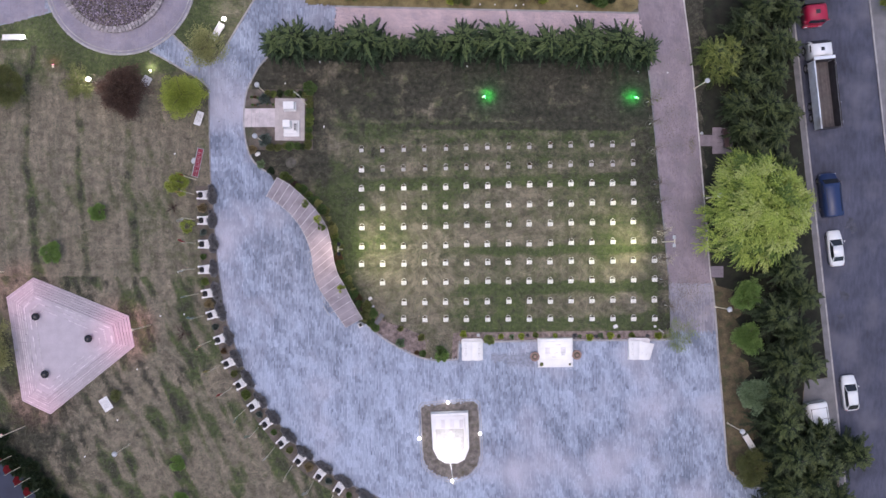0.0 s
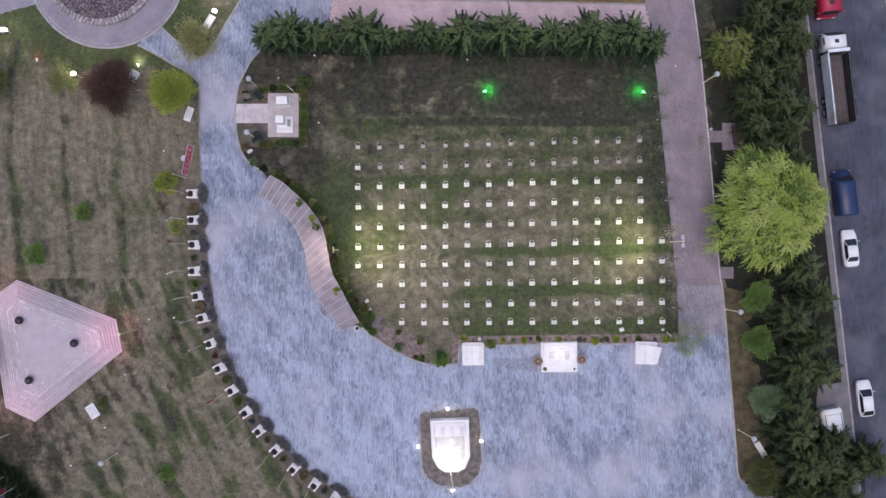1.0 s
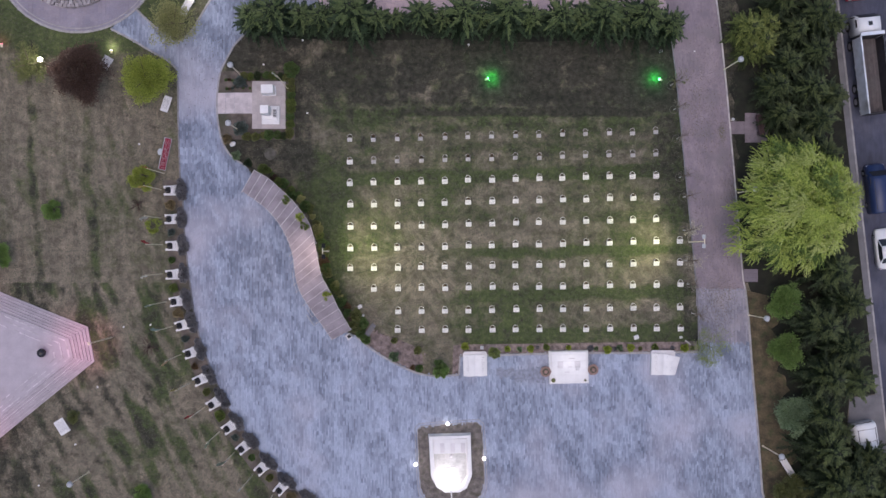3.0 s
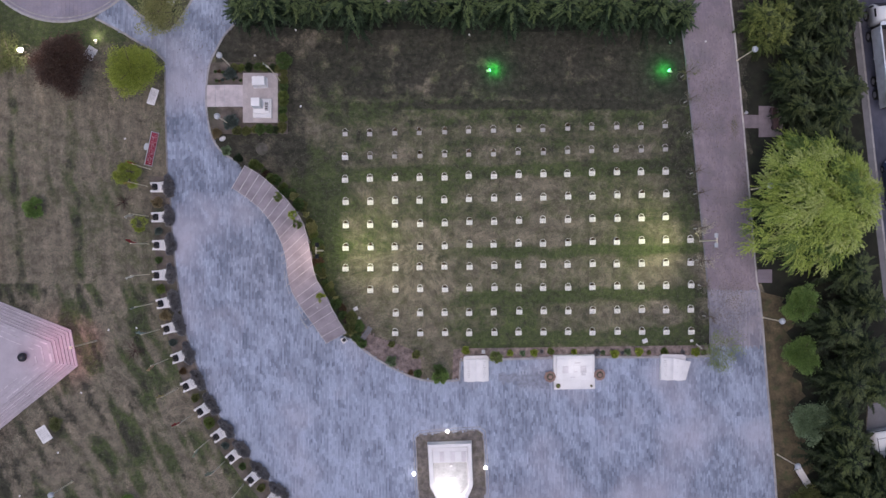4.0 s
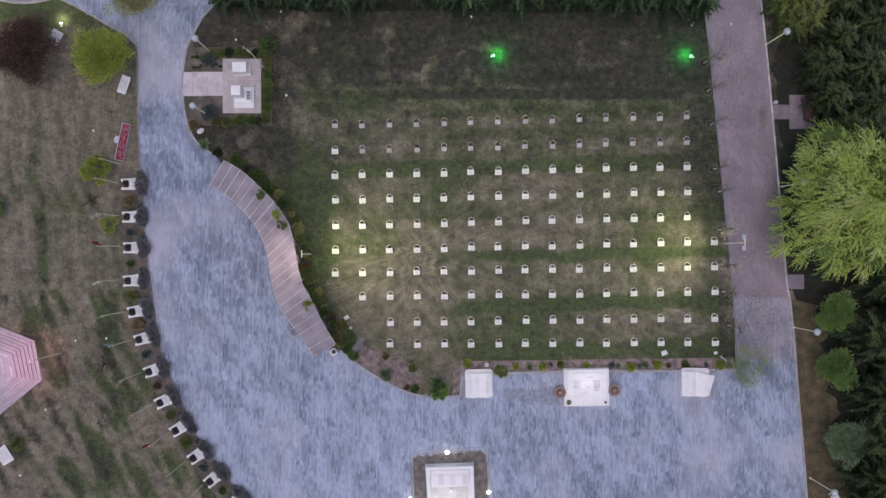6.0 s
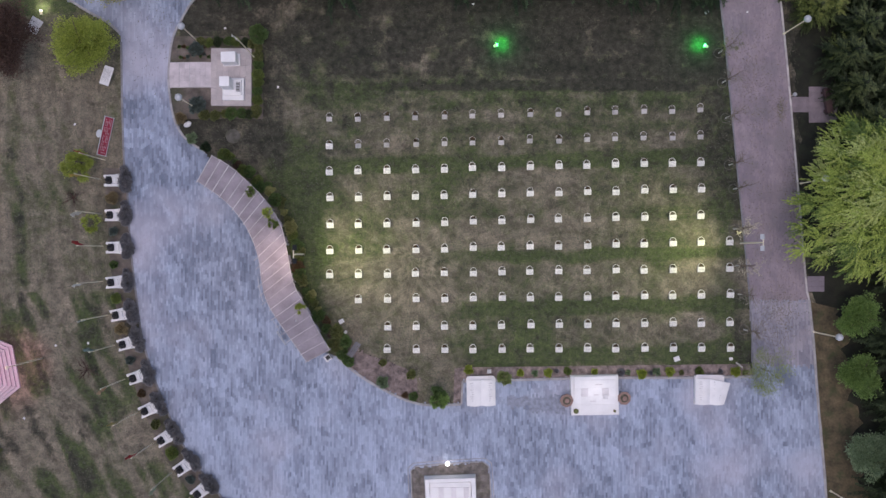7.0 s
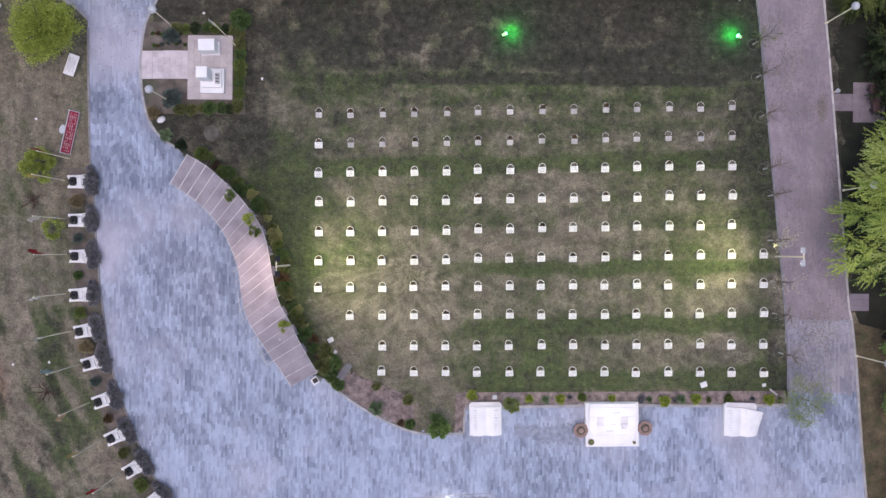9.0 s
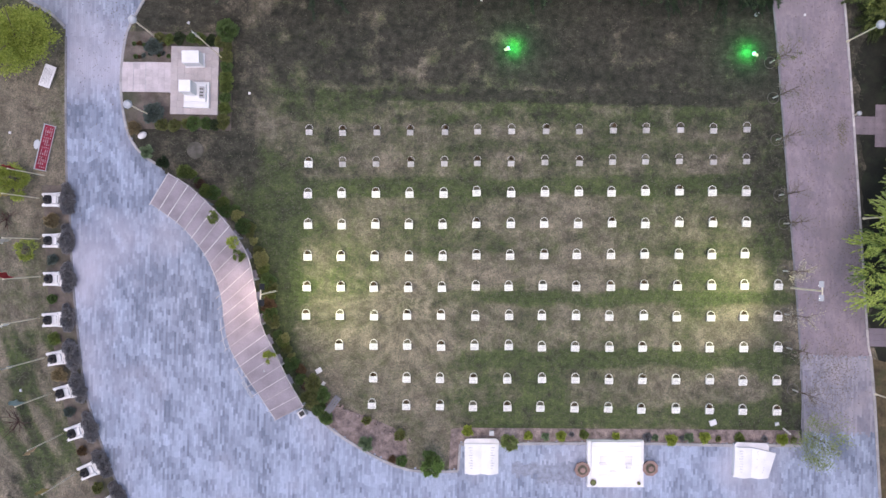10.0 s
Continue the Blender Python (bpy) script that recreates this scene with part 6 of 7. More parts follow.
def loft(bm, rings):
    """Skins a row of cross-sections, each a list of points of equal count."""
    vs = [[bm.verts.new(p) for p in ring_] for ring_ in rings]
    n = len(vs[0])
    for a, b in zip(vs, vs[1:]):
        for i in range(n):
            bm.faces.new((a[i], a[(i + 1) % n], b[(i + 1) % n], b[i]))
    bm.faces.new(vs[0][::-1])
    bm.faces.new(vs[-1])
    bmesh.ops.recalc_face_normals(bm, faces=bm.faces)
    return bm


def section(y, w, z0, z1, crown=0.85):
    """A car's cross-section at y: half width w, from z0 to z1, narrower at the top."""
    return [(-w, y, z0), (w, y, z0), (w * 1.0, y, z0 + (z1 - z0) * 0.6), (w * crown, y, z1), (-w * crown, y, z1), (-w, y, z0 + (z1 - z0) * 0.6)]


def car(m, paint, label, L=4.4, W=1.78, hatch=False):
    """A saloon, its nose to +y."""
    t = thing("car", m, label, "car", "parked cars")
    h, w = L / 2, W / 2
    part("body", loft(B(), [section(-h, w * 0.74, 0.45, 0.80), section(-h + 0.12, w * 0.88, 0.30, 0.92), section(-h + 0.5, w * 0.98, 0.22, 0.97, 0.9), section(-0.5, w, 0.20, 0.95, 0.92), section(0.7, w, 0.20, 0.94, 0.92),
                            section(1.1, w * 0.99, 0.20, 0.90, 0.9), section(h - 0.5, w * 0.94, 0.22, 0.80, 0.88), section(h - 0.12, w * 0.82, 0.28, 0.70, 0.85), section(h, w * 0.66, 0.40, 0.60, 0.85)]), paint, t, "", True)
    tail = -h + 0.55 if not hatch else -h + 0.15
    part("cabin_glass", loft(B(), [[(-w * 0.80, tail, 0.93), (w * 0.80, tail, 0.93), (w * 0.70, tail + 0.06, 0.96), (-w * 0.70, tail + 0.06, 0.96)],
                                   [(-w * 0.88, tail + 0.62, 0.93), (w * 0.88, tail + 0.62, 0.93), (w * 0.68, tail + 0.62, 1.40), (-w * 0.68, tail + 0.62, 1.40)],
                                   [(-w * 0.89, 0.25, 0.93), (w * 0.89, 0.25, 0.93), (w * 0.68, 0.25, 1.41), (-w * 0.68, 0.25, 1.41)],
                                   [(-w * 0.82, 1.05, 0.90), (w * 0.82, 1.05, 0.90), (w * 0.78, 1.0, 0.93), (-w * 0.78, 1.0, 0.93)]]), "glass", t, "dark tinted car windows")
    part("roof", loft(B(), [[(-w * 0.67, tail + 0.60, 1.39), (w * 0.67, tail + 0.60, 1.39), (w * 0.60, tail + 0.60, 1.43), (-w * 0.60, tail + 0.60, 1.43)],
                            [(-w * 0.70, -0.3, 1.40), (w * 0.70, -0.3, 1.40), (w * 0.62, -0.3, 1.465), (-w * 0.62, -0.3, 1.465)],
                            [(-w * 0.68, 0.32, 1.38), (w * 0.68, 0.32, 1.38), (w * 0.60, 0.32, 1.425), (-w * 0.60, 0.32, 1.425)]]), paint, t, "", True)
    for s in (-1, 1):
        part("pillar", rod(B(), (s * w * 0.79, 1.0, 0.92), (s * w * 0.67, 0.28, 1.41), 0.035, 0.035, 6), paint, t)
        part("rear_pillar", rod(B(), (s * w * 0.77, tail + 0.03, 0.94), (s * w * 0.66, tail + 0.62, 1.41), 0.06, 0.05, 6), paint, t)
        part("mirror", ball(B(), s * (w + 0.10), 0.75, 0.98, 0.1, 1.1, 0.6, 0.7, 10, 6), paint, t)
        part("headlight", box(B(), s * w * 0.62, h - 0.17, 0.60, 0.34, 0.16, 0.11, -s * 22, 0.03), "headlight", t)
        part("tail_light", box(B(), s * w * 0.68, -h + 0.10, 0.72, 0.3, 0.1, 0.14, s * 15, 0.02), "taillight", t)
        for y in (h - 0.85, -h + 0.85):
            wheel(t, s * (w - 0.12), y, 0.31, 0.2)
    part("bumper", box(B(), 0, h - 0.09, 0.28, W * 0.72, 0.16, 0.2, 0, 0.05), paint, t)
    return t


def van(m, paint="car_blue", label="dark blue panel van parked at the kerb"):
    t = thing("van", m, label, "van", "parked vehicles")
    w, h = 0.95, 2.5
    part("body", loft(B(), [section(-h, w * 0.94, 0.35, 1.95, 0.86), section(-h + 0.2, w, 0.28, 2.02, 0.86), section(0.9, w, 0.28, 2.02, 0.84), section(1.25, w, 0.28, 1.9, 0.80), section(1.75, w * 0.98, 0.28, 1.25, 0.86), section(2.35, w * 0.88, 0.30, 1.0, 0.84), section(h, w * 0.72, 0.4, 0.8, 0.84)]), paint, t, "", True)
    part("windscreen", loft(B(), [[(-0.70, 1.28, 1.90), (0.70, 1.28, 1.90), (0.70, 1.30, 1.94), (-0.70, 1.30, 1.94)], [(-0.78, 1.76, 1.27), (0.78, 1.76, 1.27), (0.78, 1.80, 1.31), (-0.78, 1.80, 1.31)]]), "glass", t, "dark windscreen")
    part("rear_window", box(B(), 0, -h + 0.02, 1.45, 1.35, 0.05, 0.42, tilt=(-8, 0)), "glass", t, "dark rear window")
    for y in (-1.9, -0.7, 0.5):
        part("roof_seam", box(B(), 0, y, 2.012, 1.45, 0.035, 0.014), "car_black" if paint == "car_white" else paint, t, "dark roof seam")
    part("bonnet", box(B(), 0, 2.12, 1.06, 1.3, 0.5, 0.03, tilt=(-22, 0)), "car_black" if paint == "car_blue" else paint, t)
    for s in (-1, 1):
        part("roof_rail", box(B(), s * 0.70, -0.6, 2.0, 0.05, 2.8, 0.05), "car_black", t)
        part("side_window", box(B(), s * 0.885, 0.75, 1.25, 0.03, 0.9, 0.5, tilt=(0, s * 7)), "glass", t)
        part("mirror", box(B(), s * 1.08, 1.45, 1.15, 0.2, 0.12, 0.25, 0, 0.03), "car_black", t)
        part("headlight", box(B(), s * 0.66, 2.36, 0.72, 0.3, 0.16, 0.16, -s * 20, 0.03), "headlight", t)
        for y in (1.7, -1.55):
            wheel(t, s * 0.84, y, 0.34, 0.22)
    return t


def tipper(m):
    t = thing("dump_truck", m, "white-cabbed dump truck with an empty grey steel bed", "truck", "parked vehicles")
    chassis = part("chassis", box(B(), 0, -0.4, 0.6, 0.9, 9.2, 0.35), "car_black", t)
    part("cab", loft(B(), [section(3.05, 1.18, 0.7, 2.75, 0.94), section(3.4, 1.2, 0.6, 2.95, 0.92), section(4.5, 1.2, 0.6, 2.95, 0.90), section(4.95, 1.18, 0.6, 2.1, 0.96), section(5.08, 1.1, 0.6, 1.5, 0.96)]), "car_white", t, "white cab", True)
    part("windscreen", loft(B(), [[(-0.98, 4.56, 2.85), (0.98, 4.56, 2.85), (0.98, 4.60, 2.9), (-0.98, 4.60, 2.9)], [(-1.05, 4.97, 2.05), (1.05, 4.97, 2.05), (1.05, 5.02, 2.05), (-1.05, 5.02, 2.05)]]), "glass", t, "dark windscreen")
    part("roof_hatch", box(B(), 0.0, 3.9, 2.95, 0.6, 0.55, 0.06, 0, 0.02), "truck_grey", t, "dark roof hatch")
    part("hatch_glass", box(B(), 0.0, 3.9, 3.01, 0.42, 0.4, 0.012), "glass", t)
    part("visor", box(B(), 0, 4.72, 2.62, 2.1, 0.25, 0.05, tilt=(-25, 0)), "car_black", t)
    for s in (-1, 1):
        part("side_window", box(B(), s * 1.17, 4.1, 1.85, 0.04, 0.8, 0.65, tilt=(0, s * 4)), "glass", t)
        part("mirror", box(B(), s * 1.42, 4.75, 1.9, 0.3, 0.1, 0.5, 0, 0.03), "car_black", t)
    part("bed_floor", box(B(), 0, -1.15, 1.25, 2.3, 7.6, 0.1), "truck_floor", t, "dusty bed floor")
    for k in range(9):
        part("floor_plank", box(B(), -1.0 + 0.25 * k, -1.15, 1.35, 0.21, 7.5, 0.02 + 0.02 * (k % 2)), "truck_floor", t)
    for s in (-1, 1):
        side = part("bed_side", box(B(), s * 1.2, -1.15, 1.18, 0.1, 7.7, 1.92, 0, 0.02), "truck_grey", t, "pale grey steel bed side")
        part("top_rail", box(B(), s * 1.22, -1.15, 3.1, 0.14, 7.8, 0.08), "truck_grey" if s < 0 else "bed_dark", side)
        part("inner_panel", box(B(), s * 1.135, -1.15, 1.36, 0.02, 7.5, 1.7), "bed_dark", side, "dark inner face of the bed side")
        for k in range(4):
            part("rib", box(B(), s * 1.29, -4.5 + 2.2 * k, 1.25, 0.10, 0.18, 1.9), "truck_grey", side)
    part("headboard", box(B(), 0, 2.72, 1.25, 2.5, 0.12, 2.0, 0, 0.02), "bed_dark", t)
    part("headboard_canopy", box(B(), 0, 2.85, 3.2, 2.5, 0.35, 0.06), "truck_grey", t)
    part("tailgate", box(B(), 0, -5.0, 1.25, 2.4, 0.1, 1.8, 0, 0.02), "bed_dark", t)
    for y in (4.2, 2.2, -2.2, -3.5):
        for s in (-1, 1):
            wheel(t, s * 1.09, y, 0.5, 0.34)
    return t


def red_truck(m):
    t = thing("truck", m, "red truck cab with a dark bed parked at the kerb", "truck", "parked vehicles")
    part("chassis", box(B(), 0, 3.3, 0.6, 0.9, 6.2, 0.35), "car_black", t)
    part("cab", loft(B(), [section(-0.1, 1.15, 0.6, 1.5, 0.96), section(-0.02, 1.18, 0.55, 2.0, 0.95), section(0.18, 1.18, 0.55, 2.75, 0.92), section(1.7, 1.18, 0.6, 2.8, 0.9), section(2.0, 1.15, 0.7, 2.6, 0.92)]), "car_red", t, "red cab", True)
    part("windscreen", loft(B(), [[(-1.0, -0.06, 1.95), (1.0, -0.06, 1.95), (1.0, -0.02, 2.0), (-1.0, -0.02, 2.0)], [(-0.95, 0.12, 2.62), (0.95, 0.12, 2.62), (0.95, 0.16, 2.66), (-0.95, 0.16, 2.66)]]), "glass", t, "dark windscreen")
    part("roof_hatch", box(B(), 0, 1.1, 2.79, 0.55, 0.5, 0.05, 0, 0.02), "car_black", t)
    part("bumper", box(B(), 0, -0.18, 0.45, 2.3, 0.22, 0.4, 0, 0.05), "car_red", t)
    part("bed", box(B(), 0, 4.3, 1.1, 2.4, 4.2, 1.1, 0, 0.03), "car_black", t)
    for s in (-1, 1):
        part("mirror", box(B(), s * 1.4, 0.15, 1.8, 0.3, 0.1, 0.45, 0, 0.03), "car_red", t)
        part("headlight", box(B(), s * 0.85, -0.26, 0.75, 0.35, 0.1, 0.2, 0, 0.02), "headlight", t)
        for y in (0.9, 4.8):
            wheel(t, s * 0.98, y, 0.48, 0.32)
    return t


AX = 6.4
car(pose(49.05, 0.65, -0.1, 0, 0, AX), "car_white", "white saloon car parked at the kerb", 4.3)
car(pose(50.8, -16.6, -0.1, 0, 0, AX), "car_white", "white hatchback car parked at the kerb", 4.2, 1.78, True)
van(pose(46.75, -20.2, 0.03, 0, 0, 189), "car_white", "white van in a parking bay half under trees").scale = (1.3, 1.05, 1.0)
van(pose(48.25, 7.0, -0.1, 0, 0, AX)).scale = (1.18, 1.04, 1.0)
tipper(pose(46.95, 19.95, -0.1, 0, 0, AX)).scale = (1.0, 1.04, 1.0)
red_truck(pose(46.15, 27.3, -0.1, 0, 0, AX))


# ---------------------------------------------------------------- loose things on the lawns
def bench(m, label="white stone bench on the lawn", group="stone benches", mat="marble"):
    t = thing("bench", m, label, "bench", group)
    part("seat", box(B(), 0, 0, 0.42, 2.2, 0.7, 0.1, 0, 0.02), mat, t)
    for s in (-1, 1):
        part("leg", box(B(), s * 0.8, 0, -0.02, 0.2, 0.6, 0.44, 0, 0.02), mat, t)
    part("backrest", box(B(), 0, 0.3, 0.52, 2.2, 0.1, 0.35, 0, 0.02), mat, t)
    return t


bn = bench(pose(-24.5, 26.0, 0, 0, 0, 60))
copy_thing(bn, pose(-48.6, 25.15, 0, 0, 0, 182))
copy_thing(bn, pose(38.7, -22.4, 0, 0, 0, 122))


def board(m, w, d, tilt, label, name="info_board"):
    """A tilted information board on two posts."""
    t = thing(name, m, label, "sign", "information boards")
    panel = part("panel", box(B(), 0, 0, 0.75, w, d, 0.06, tilt=(tilt, 0), bevel=0.01), "marble", t)
    bm = B()
    for k in range(7):
        y = d * (0.36 - 0.11 * k)
        box(bm, 0, y * math.cos(radians(tilt)), 0.812 + y * math.sin(radians(tilt)), w * (0.75 - 0.1 * (k % 3)), 0.04, 0.004, tilt=(tilt, 0))
    part("print", bm, "text", panel, "grey lines of print")
    for s in (-1, 1):
        part("post", rod(B(), (s * w * 0.35, 0, -0.02), (s * w * 0.35, 0, 0.76), 0.04, 0.04, 8), "metal", t)
    return t


board(pose(-26.6, 15.7, 0, 0, 0, 72), 1.65, 0.78, 18, "white information board on two posts beside the path")
board(pose(-32.8, 20.0, 0, 0, 0, 60), 1.3, 0.95, 18, "white information board on two posts near a purple tree")
board(pose(-37.3, -17.9, 0, 0, 0, 122), 1.6, 1.05, 8, "white information board beside a bush on the lawn")
shrub(pose(-36.2, -16.9, 0), 0.8, "olive", "small olive bush beside a white board", 71, "bush", "lawn bushes", leaves=350)
ab = thing("banner_sign", pose(-26.75, 10.5, 0, 0, 0, 78), "red sign with white lines of lettering in a white frame", "sign")
panel = part("panel", box(B(), 0, 0, 0.55, 3.3, 0.80, 0.06, tilt=(55, 0)), "banner_red", ab, "red panel")
bm = B()
for k in range(4):
    y = 0.25 - 0.16 * k
    for j in range(13):
        if (j * 5 + k * 3) % 7 == 0:
            continue
        box(bm, -1.45 + 0.24 * j, y * math.cos(radians(55)) - 0.028, 0.60 + y * math.sin(radians(55)), 0.10 + 0.06 * ((j * 7 + k * 3) % 3), 0.055, 0.006, tilt=(55, 0))
part("lettering", bm, "faded_print", panel, "white lettering bars")
fr = B()
for s in (-1, 1):
    box(fr, 0, s * 0.44 * math.cos(radians(55)), 0.58 + s * 0.36, 3.4, 0.05, 0.07, tilt=(55, 0))
    box(fr, s * 1.67, 0, 0.55, 0.06, 1.0, 0.08, tilt=(55, 0))
part("frame", fr, "globe", ab, "white frame")
for s in (-1, 1):
    part("post", rod(B(), (s * 1.3, 0.1, -0.02), (s * 1.3, 0.1, 0.6), 0.04, 0.04, 8), "metal", ab)
part("emblem", ball(B(), 0.1, 0.45, 1.0, 0.24, 1.5, 1, 0.25, 14, 8), "globe", ab, "white oval emblem")


M["basin"] = material("dusty_pale_earth", (0.150, 0.138, 0.115), 0.95, spread=0.35, scale=4, fine=20, bump=0.6, objects=0.35)


# saplings along the promenade
def sapling(m, seed, mat, leaves):
    rng = np.random.default_rng(seed)
    t = thing("sapling", m, "thin bare sapling with a whitewashed trunk", "tree", "promenade saplings")
    part("trunk", rod(B(), (0, 0, -0.03), (0, 0, 1.1), 0.06, 0.05, 8), "white_bark", t, "whitewashed lower trunk")
    bm = B()
    rod(bm, (0, 0, 1.1), (0.08, 0.05, 4.6), 0.05, 0.015, 6)
    pts = []
    for k in range(14):
        a, z = rng.uniform(0, 2 * math.pi), rng.uniform(1.2, 3.9)
        e = np.array([math.cos(a) * rng.uniform(0.5, 1.0), math.sin(a) * rng.uniform(0.5, 1.0), z + rng.uniform(0.4, 1.0)])
        part("branch", rod(B(), (0, 0, z), tuple(e), 0.022, 0.008, 5), "bark", t)
        pts += [np.array([0, 0, z]) * (1 - f) + e * f for f in rng.uniform(0.4, 1.05, leaves // 14)]
    part("leader", bm, "bark", t)
    p = np.array(pts) + rng.normal(0, 0.12, (len(pts), 3))
    bm = B()
    loops = []
    for r, z in ((0.46, -0.02), (0.45, 0.03), (0.40, 0.03), (0.39, -0.02)):
        loops.append([bm.verts.new((r * math.cos(q), r * math.sin(q), z)) for q in np.linspace(0, 2 * math.pi, 17)[:-1]])
    for lo, hi in zip(loops, loops[1:]):
        for i in range(16):
            bm.faces.new((lo[i], lo[(i + 1) % 16], hi[(i + 1) % 16], hi[i]))
    part("basin_ring", bm, "basin", t, "pale ring of raised earth round the trunk")
    leaf_object("foliage", [leaf_arrays(p, rng.normal(0, 1, p.shape) + [0, 0, 0.3], 0.10, 0.06, rng)], mat, t)
    return t


for k, (x, y, mt, n) in enumerate(((26.5, 18.0, "olive", 420), (26.8, 15.4, "pale_twig", 200), (27.1, 12.3, "pale_twig", 240), (27.4, 8.2, "pale_twig", 200), (27.8, 6.1, "pale_twig", 200), (27.8, 2.6, "pale_blossom", 600), (28.0, -0.6, "pale_blossom", 420), (28.2, -3.1, "pale_twig", 260), (28.7, -6.2, "pale_twig", 300))):
    sapling(pose(x, y, 0), 100 + k, mt, n)
broadleaf(pose(29.9, -9.5, 0), 2.8, 4.0, "fresh_green", "thin sparse olive tree at the promenade's corner", 120, 800, 0.13, gaps=0.6, clumps=60, stem=0.012)


def bare_bush(m, r, seed, label):
    """A leafless bush: forked reddish twigs from one root."""
    rng = np.random.default_rng(seed)
    t = thing("bare_bush", m, label, "bush", "bare bushes")
    for k in range(11):
        a = 2 * math.pi * (k + rng.random()) / 11
        e = Vector((math.cos(a) * r * rng.uniform(0.5, 1.0), math.sin(a) * r * rng.uniform(0.5, 1.0), r * rng.uniform(0.5, 1.1)))
        bm = rod(B(), (0, 0, -0.02), e * 0.6, 0.035, 0.024, 5)
        for q in range(4):
            rod(bm, e * rng.uniform(0.35, 0.6), e + Vector(rng.normal(0, 0.22 * r, 3)), 0.018, 0.008, 5)
        part("branch", bm, "red_twig", t)
    return t


M["red_twig"] = material("reddish_twigs", (0.085, 0.045, 0.036), 0.9, spread=0.3)
bare_bush(pose(-28.5, -9.7, 0), 1.3, 301, "leafless bush with reddish-brown twigs on the lawn")
bare_bush(pose(-29.7, 5.2, 0), 1.0, 302, "leafless bush with reddish-brown twigs behind the pedestals")


# stone landing east of the promenade, and its bench
ld = thing("stone_landing", pose(34.4, 13.5, 0), "small grey paved landing beside the promenade", "paving")
for i in range(8):
    for j in range(7):
        if i > 2 or 1 < j < 5:
            part("slab", box(B(), -1.5 + 0.5 * i + 0.25, -1.55 + 0.45 * j + 0.2, -0.05, 0.49, 0.44, 0.11), "mauve_slab", ld)
bench(pose(35.85, 13.75, 0.06, 0, 0, 98), "dark red park bench at the paved landing", "park benches", "red_wood")
ld2 = thing("stone_landing", pose(35.0, -2.2, 0), "small pinkish paved landing beside the promenade", "paving")
for i in range(3):
    for j in range(3):
        part("slab", box(B(), -0.5 + 0.5 * i, -0.45 + 0.45 * j, -0.05, 0.49, 0.44, 0.11), "pink_paver", ld2)

# manhole, boulder, small ground fittings
mh = thing("manhole_cover", pose(-15.9, 10.6, 0.0), "round pale concrete cover in the grass", "manhole cover")
part("rim", rod(B(), (0, 0, -0.05), (0, 0, 0.07), 0.64, 0.62, 24), "old_cover", mh)
part("lid", rod(B(), (0, 0, 0.07), (0, 0, 0.10), 0.55, 0.55, 24), "old_cover", mh)
for k, (x, y) in enumerate(((-8.8, -7.4), (-16.6, 20.0), (-12.0, 14.9), (-12.5, 22.6), (5.0, 22.2), (-29.6, 11.6), (-31.2, -7.6), (-28.4, -7.4), (-33.9, -13.9), (-36.2, -19.9), (-40.0, -24.2), (29.0, 21.6), (6.5, 29.6), (8.3, 29.6), (10.8, 29.5), (11.7, 29.6), (18.1, 29.5))):
    ob = part("ground_marker", box(B(), 0, 0, -0.03, 0.19, 0.16, 0.12, 0, 0.03), "marble")
    ob.matrix_world = pose(x, y, 0, 0, 0, 40 * k)
    tagged(ob, "small white stone marker set in the grass", "marker stone", "ground markers")
for x, y, a, w in ((22.8, -8.75, 20, 0.52), (27.55, -8.75, 15, 0.30), (-6.45, -5.49, 30, 0.45), (-6.09, -6.45, 60, 0.30)):
    ob = part("marker_slab", box(B(), 0, 0, -0.03, w, w * 0.8, 0.16, 0, 0.03), "marble")
    ob.matrix_world = pose(x, y, 0, 0, 0, a)
    tagged(ob, "pale flat stone slab lying on the lawn", "stone slab", "stone slabs")
plank = part("plank", box(B(), 0, 0, 0.0, 0.75, 0.13, 0.06, bevel=0.01), "old_marble")
plank.matrix_world = pose(28.3, -9.3, 0.01, 0, 0, -38)
tagged(plank, "pale plank lying at the lawn's corner", "plank")
ob = part("garden_rock", ball(B(), 0, 0, 0.14, 0.28, 1.3, 0.9, 0.7, 10, 7), "marble")
ob.matrix_world = pose(-19.8, 11.6, 0.05, 0, 0, 30)
tagged(ob, "white rock with dark hollows on a soil bed", "rock")
wb = thing("bench", pose(-5.3, -7.9, 0.05, 0, 0, 55), "small weathered grey wooden bench at the bed's edge", "bench")
for k in range(3):
    part("seat_slat", box(B(), 0, -0.17 + 0.17 * k, 0.42, 1.4, 0.13, 0.04, bevel=0.01), "sidewalk", wb)
for s in (-1, 1):
    part("leg", box(B(), s * 0.55, 0, 0, 0.09, 0.42, 0.42), "sidewalk", wb)
    part("back_post", box(B(), s * 0.55, 0.24, 0.3, 0.07, 0.06, 0.5), "sidewalk", wb)
part("back_rail", box(B(), 0, 0.24, 0.62, 1.4, 0.05, 0.14, bevel=0.01), "sidewalk", wb)

# railing, litter bin and small fittings by the pergola
def railing(x, y, turn, length, label):
    t = thing("railing", pose(x, y, 0.05, 0, 0, turn), label, "railing", "railings")
    for s in (-1, 1):
        part("post", rod(B(), (s * length / 2, 0, 0), (s * length / 2, 0, 1.0), 0.03, 0.03, 8), "globe", t)
    for z in (0.35, 0.65, 0.97):
        part("rail", rod(B(), (-length / 2, 0, z), (length / 2, 0, z), 0.022, 0.022, 8), "globe", t)
    return t


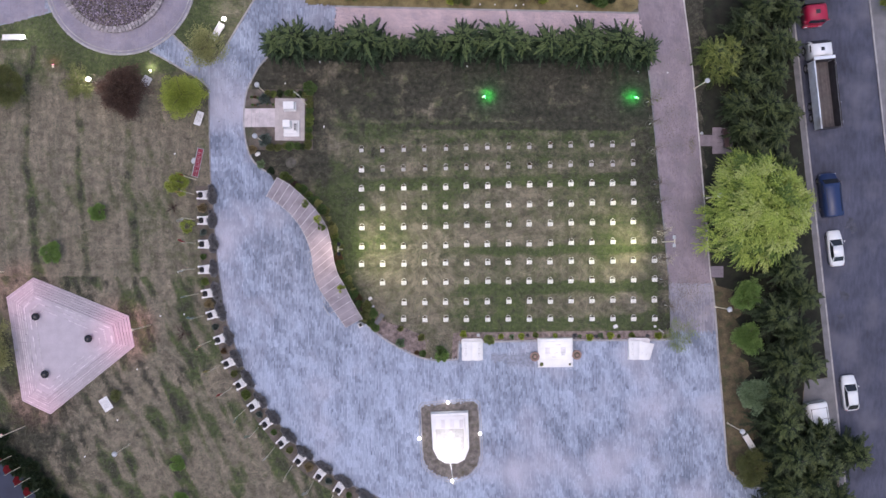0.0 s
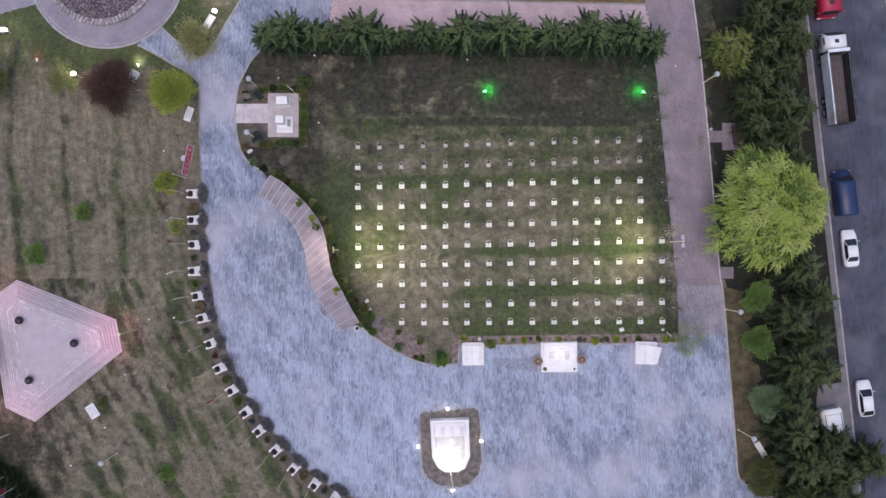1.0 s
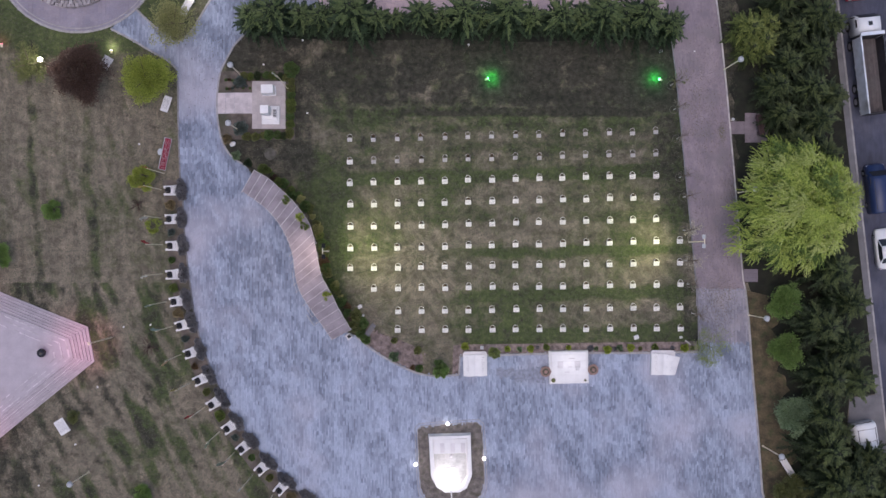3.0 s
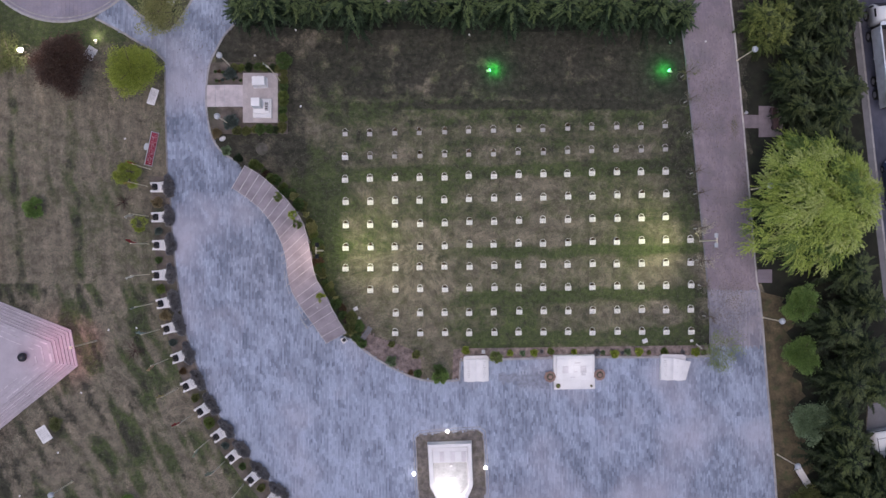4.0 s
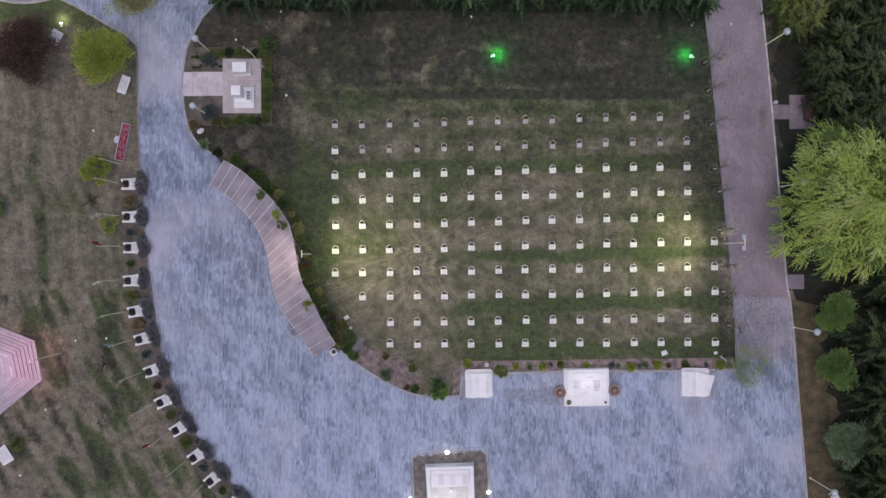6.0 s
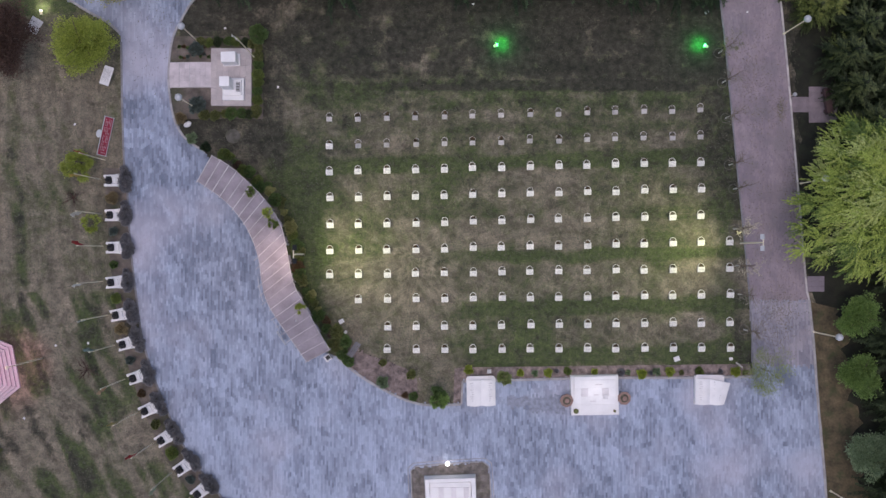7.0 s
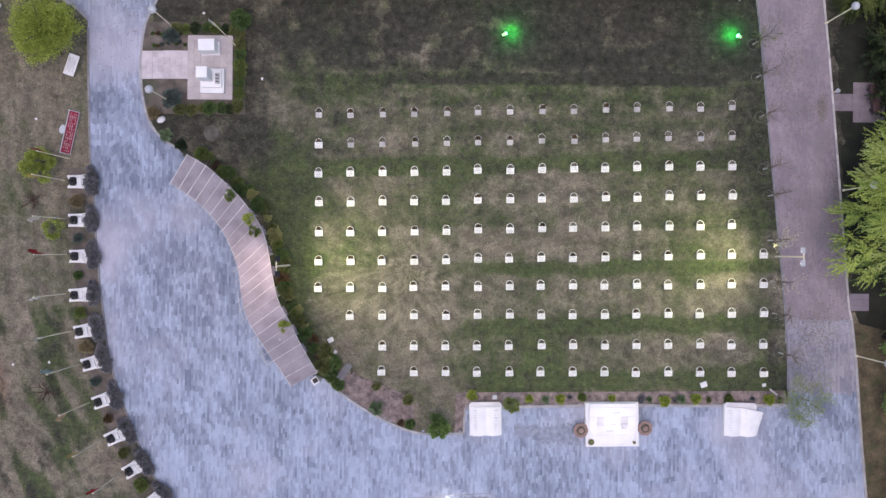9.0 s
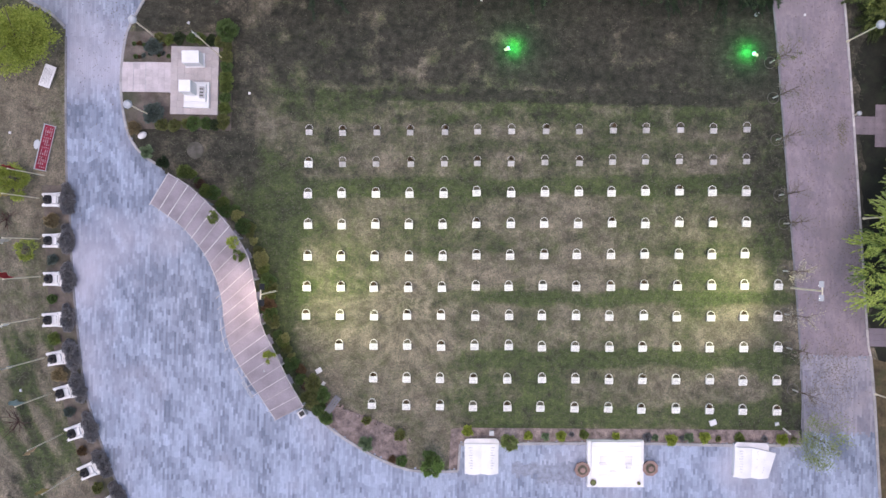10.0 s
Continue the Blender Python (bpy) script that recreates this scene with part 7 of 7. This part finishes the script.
railing(-11.55, -6.9, 124, 1.3, "white metal railing beside the pergola")
lb = thing("litter_bin", pose(-7.55, -8.6, 0.05, 0, 0, 35), "small white litter bin with a dark opening", "litter bin")
part("body", box(B(), 0, 0, 0, 0.56, 0.56, 0.75, bevel=0.03), "marble", lb)
part("opening", box(B(), 0.04, 0.02, 0.75, 0.36, 0.34, 0.012), "dark_metal", lb, "dark opening")
sp = thing("roof_lamp", pose(-9.98, -5.23, 2.73), "tiny lit white lamp on the pergola roof", "lamp")
part("housing", rod(B(), (0, 0, 0), (0, 0, 0.08), 0.07, 0.06, 10), "metal", sp)
part("lens", ball(B(), 0, 0, 0.09, 0.06, 1, 1, 0.6, 10, 6), "globe", sp)
mb = thing("meter_box", pose(6.4, -9.8, 0.05), "small white box in the narrow bed", "box")
part("body", box(B(), 0, 0, 0, 0.3, 0.3, 0.4, bevel=0.02), "globe", mb)
part("lid", box(B(), 0, 0, 0.4, 0.34, 0.34, 0.03, bevel=0.01), "globe", mb)
bl = thing("bollard_light", pose(32.95, 14.3, 0), "short white bollard lamp at the paved landing", "bollard light", "bollard lights")
part("post", rod(B(), (0, 0, 0), (0, 0, 0.5), 0.06, 0.06, 10), "metal", bl)
part("globe", ball(B(), 0, 0, 0.62, 0.18, u=14, v=8), "globe", bl)
pp = thing("pipe_stub", pose(25.4, 21.55, 0), "short pale pipe stub with a dark mouth", "pipe")
part("tube", rod(B(), (0, 0, -0.02), (0, 0, 0.3), 0.14, 0.14, 14), "globe", pp)
part("mouth", rod(B(), (0, 0, 0.3), (0, 0, 0.305), 0.09, 0.09, 12), "dark_metal", pp, "dark mouth")

# edging stones of the curved bed
rock = None
for k in range(20):
    f = k / 19
    x, y = -5.0 + 5.2 * f, -8.15 - 2.4 * f**1.2
    m = pose(x + 0.2 * math.sin(9 * k), y + 0.15 * math.cos(7 * k), 0.06, 0, 0, 63 * k)
    if rock is None:
        rock = part("bed_stone", ball(B(), 0, 0, 0.03, 0.12, 1.3, 0.9, 0.7, 8, 6), "mulch")
        rock.matrix_world = m
        tagged(rock, "rough tan stone edging a planting bed", "stone", "bed edging stones")
    else:
        copy_thing(rock, m)

# ---------------------------------------------------------------- leaf litter on the promenade
def litter(name, spots, n, mat, label):
    rng = np.random.default_rng(23)
    pts = []
    for x, y, r, share in spots:
        k = int(n * share)
        pts.append(np.stack([rng.normal(x, r[0], k), rng.normal(y, r[1], k), np.full(k, 0.064)], 1))
    p = np.concatenate(pts)
    p = p[inside(pink_outline, p[:, 0], p[:, 1]) | inside(plaza_outline, p[:, 0], p[:, 1])]
    d = rng.normal(0, 1, p.shape) * [1, 1, 0.02]
    ob = leaf_object(name, [leaf_arrays(p, d, 0.10, 0.055, rng, 0.99)], mat, None)
    tagged(ob, label, "leaves", kind="stuff")


litter("fallen_leaf_litter", ((31.6, -4.6, (1.0, 1.2), 0.22), (31.0, -7.6, (1.2, 1.3), 0.12), (29.0, 16.5, (0.8, 2.2), 0.16), (30.2, 13.5, (0.9, 2.0), 0.12), (31.9, 13.0, (0.25, 0.6), 0.10), (29.6, 4.0, (0.6, 3.0), 0.08), (30.6, 20.0, (1.2, 5.0), 0.12), (32.6, 4.0, (0.5, 6.0), 0.08), (31.5, -1.0, (1.2, 3.0), 0.10), (33.2, 7.0, (0.35, 2.2), 0.12), (33.6, 4.0, (0.4, 2.0), 0.08), (-23.0, 16.0, (1.0, 4.0), 0.05), (-21.5, 21.0, (1.4, 1.5), 0.06)), 3000, "dead_leaf", "dark fallen leaves scattered over the paving")

# ---------------------------------------------------------------- grass tufts over the lawns
def grass(n=70000):
    rng = np.random.default_rng(17)
    x, y = rng.uniform(-52, 48, n), rng.uniform(-34, 34, n)
    keep = x < 33.5
    closed = [plaza_outline, pink_outline, ring_outline, forecourt_outline, [(-46.1, -3.1), (-34.9, -7.6), (-34.2, -11.2), (-44.0, -19.2), (-47.3, -17.6), (-49.2, -5.4)], [(-50.6, -23.4), (-44.2, -29.6), (-20, -54), (-62, -24)],
              [(-21.5, 12.0), (-13.2, 12.0), (-13.2, 19.4), (-21.5, 19.4)], [(3.3, -12.8), (3.3, -9.4), (29.4, -9.1), (29.4, -12.8)]]
    for c in closed:
        keep &= ~inside(c, x, y)
    keep &= ~((x > -21) & (x < 28) & (y > 13.5) & (y < 23) & (rng.random(n) < 0.92))
    x, y = x[keep], y[keep]
    sets = []
    for k in range(3):
        p = np.stack([x + rng.normal(0, 0.06, len(x)), y + rng.normal(0, 0.06, len(x)), np.zeros(len(x))], 1)
        d = rng.normal(0, 1, p.shape) * [1, 1, 0.1] + [0, 0, 0.3]
        sets.append(leaf_arrays(p, d, 0.15, 0.035, rng, 0.97))
    ob = leaf_object("grass", sets, "grass", None)
    tagged(ob, "short tufts of half-dry grass", "grass", kind="stuff")


M["grass"] = material("grass_blades", (0.070, 0.080, 0.038), 0.9, spread=0.3, scale=0.5, fine=5, bump=0, alt=(0.150, 0.136, 0.104))
grass()

# ---------------------------------------------------------------- paving blocks
pavers("paver", plaza_outline, [shield_bed, MIXED, [(-17.8, 13.2), (-14.3, 13.2), (-14.3, 18.2), (-17.8, 18.2)]], 0.16, 0.42, 0.055, "paver", plaza, near=(10.5, -14.6, 2.5, 2.6))
NORTH_ARM = [(-11.0, 25.4), (-10.6, 29.2), (25.5, 28.7), (26.2, 25.4)]
pavers("paver", NORTH_ARM, [], 0.16, 0.32, 0.055, "lit_pink_paver", pink_path, 90)
pavers("paver", pink_outline, [NORTH_ARM], 0.16, 0.32, 0.055, "pink_paver", pink_path, 3, near=(31.0, 2.0, 1.7, 2.0))
pavers("paver", MIXED, [], 0.16, 0.42, 0.055, "mauve_paver", plaza)
pavers("paver", ring_outline, [ring_hole], 0.4, 0.4, 0.055, "ring_paving", ring)
pavers("paver", [(-70, 21.4), (-44.6, 28.1), (-45.4, 32.0), (-45.4, 36), (-70, 36)], [], 0.4, 0.4, 0.05, "ring_paving", forecourt)
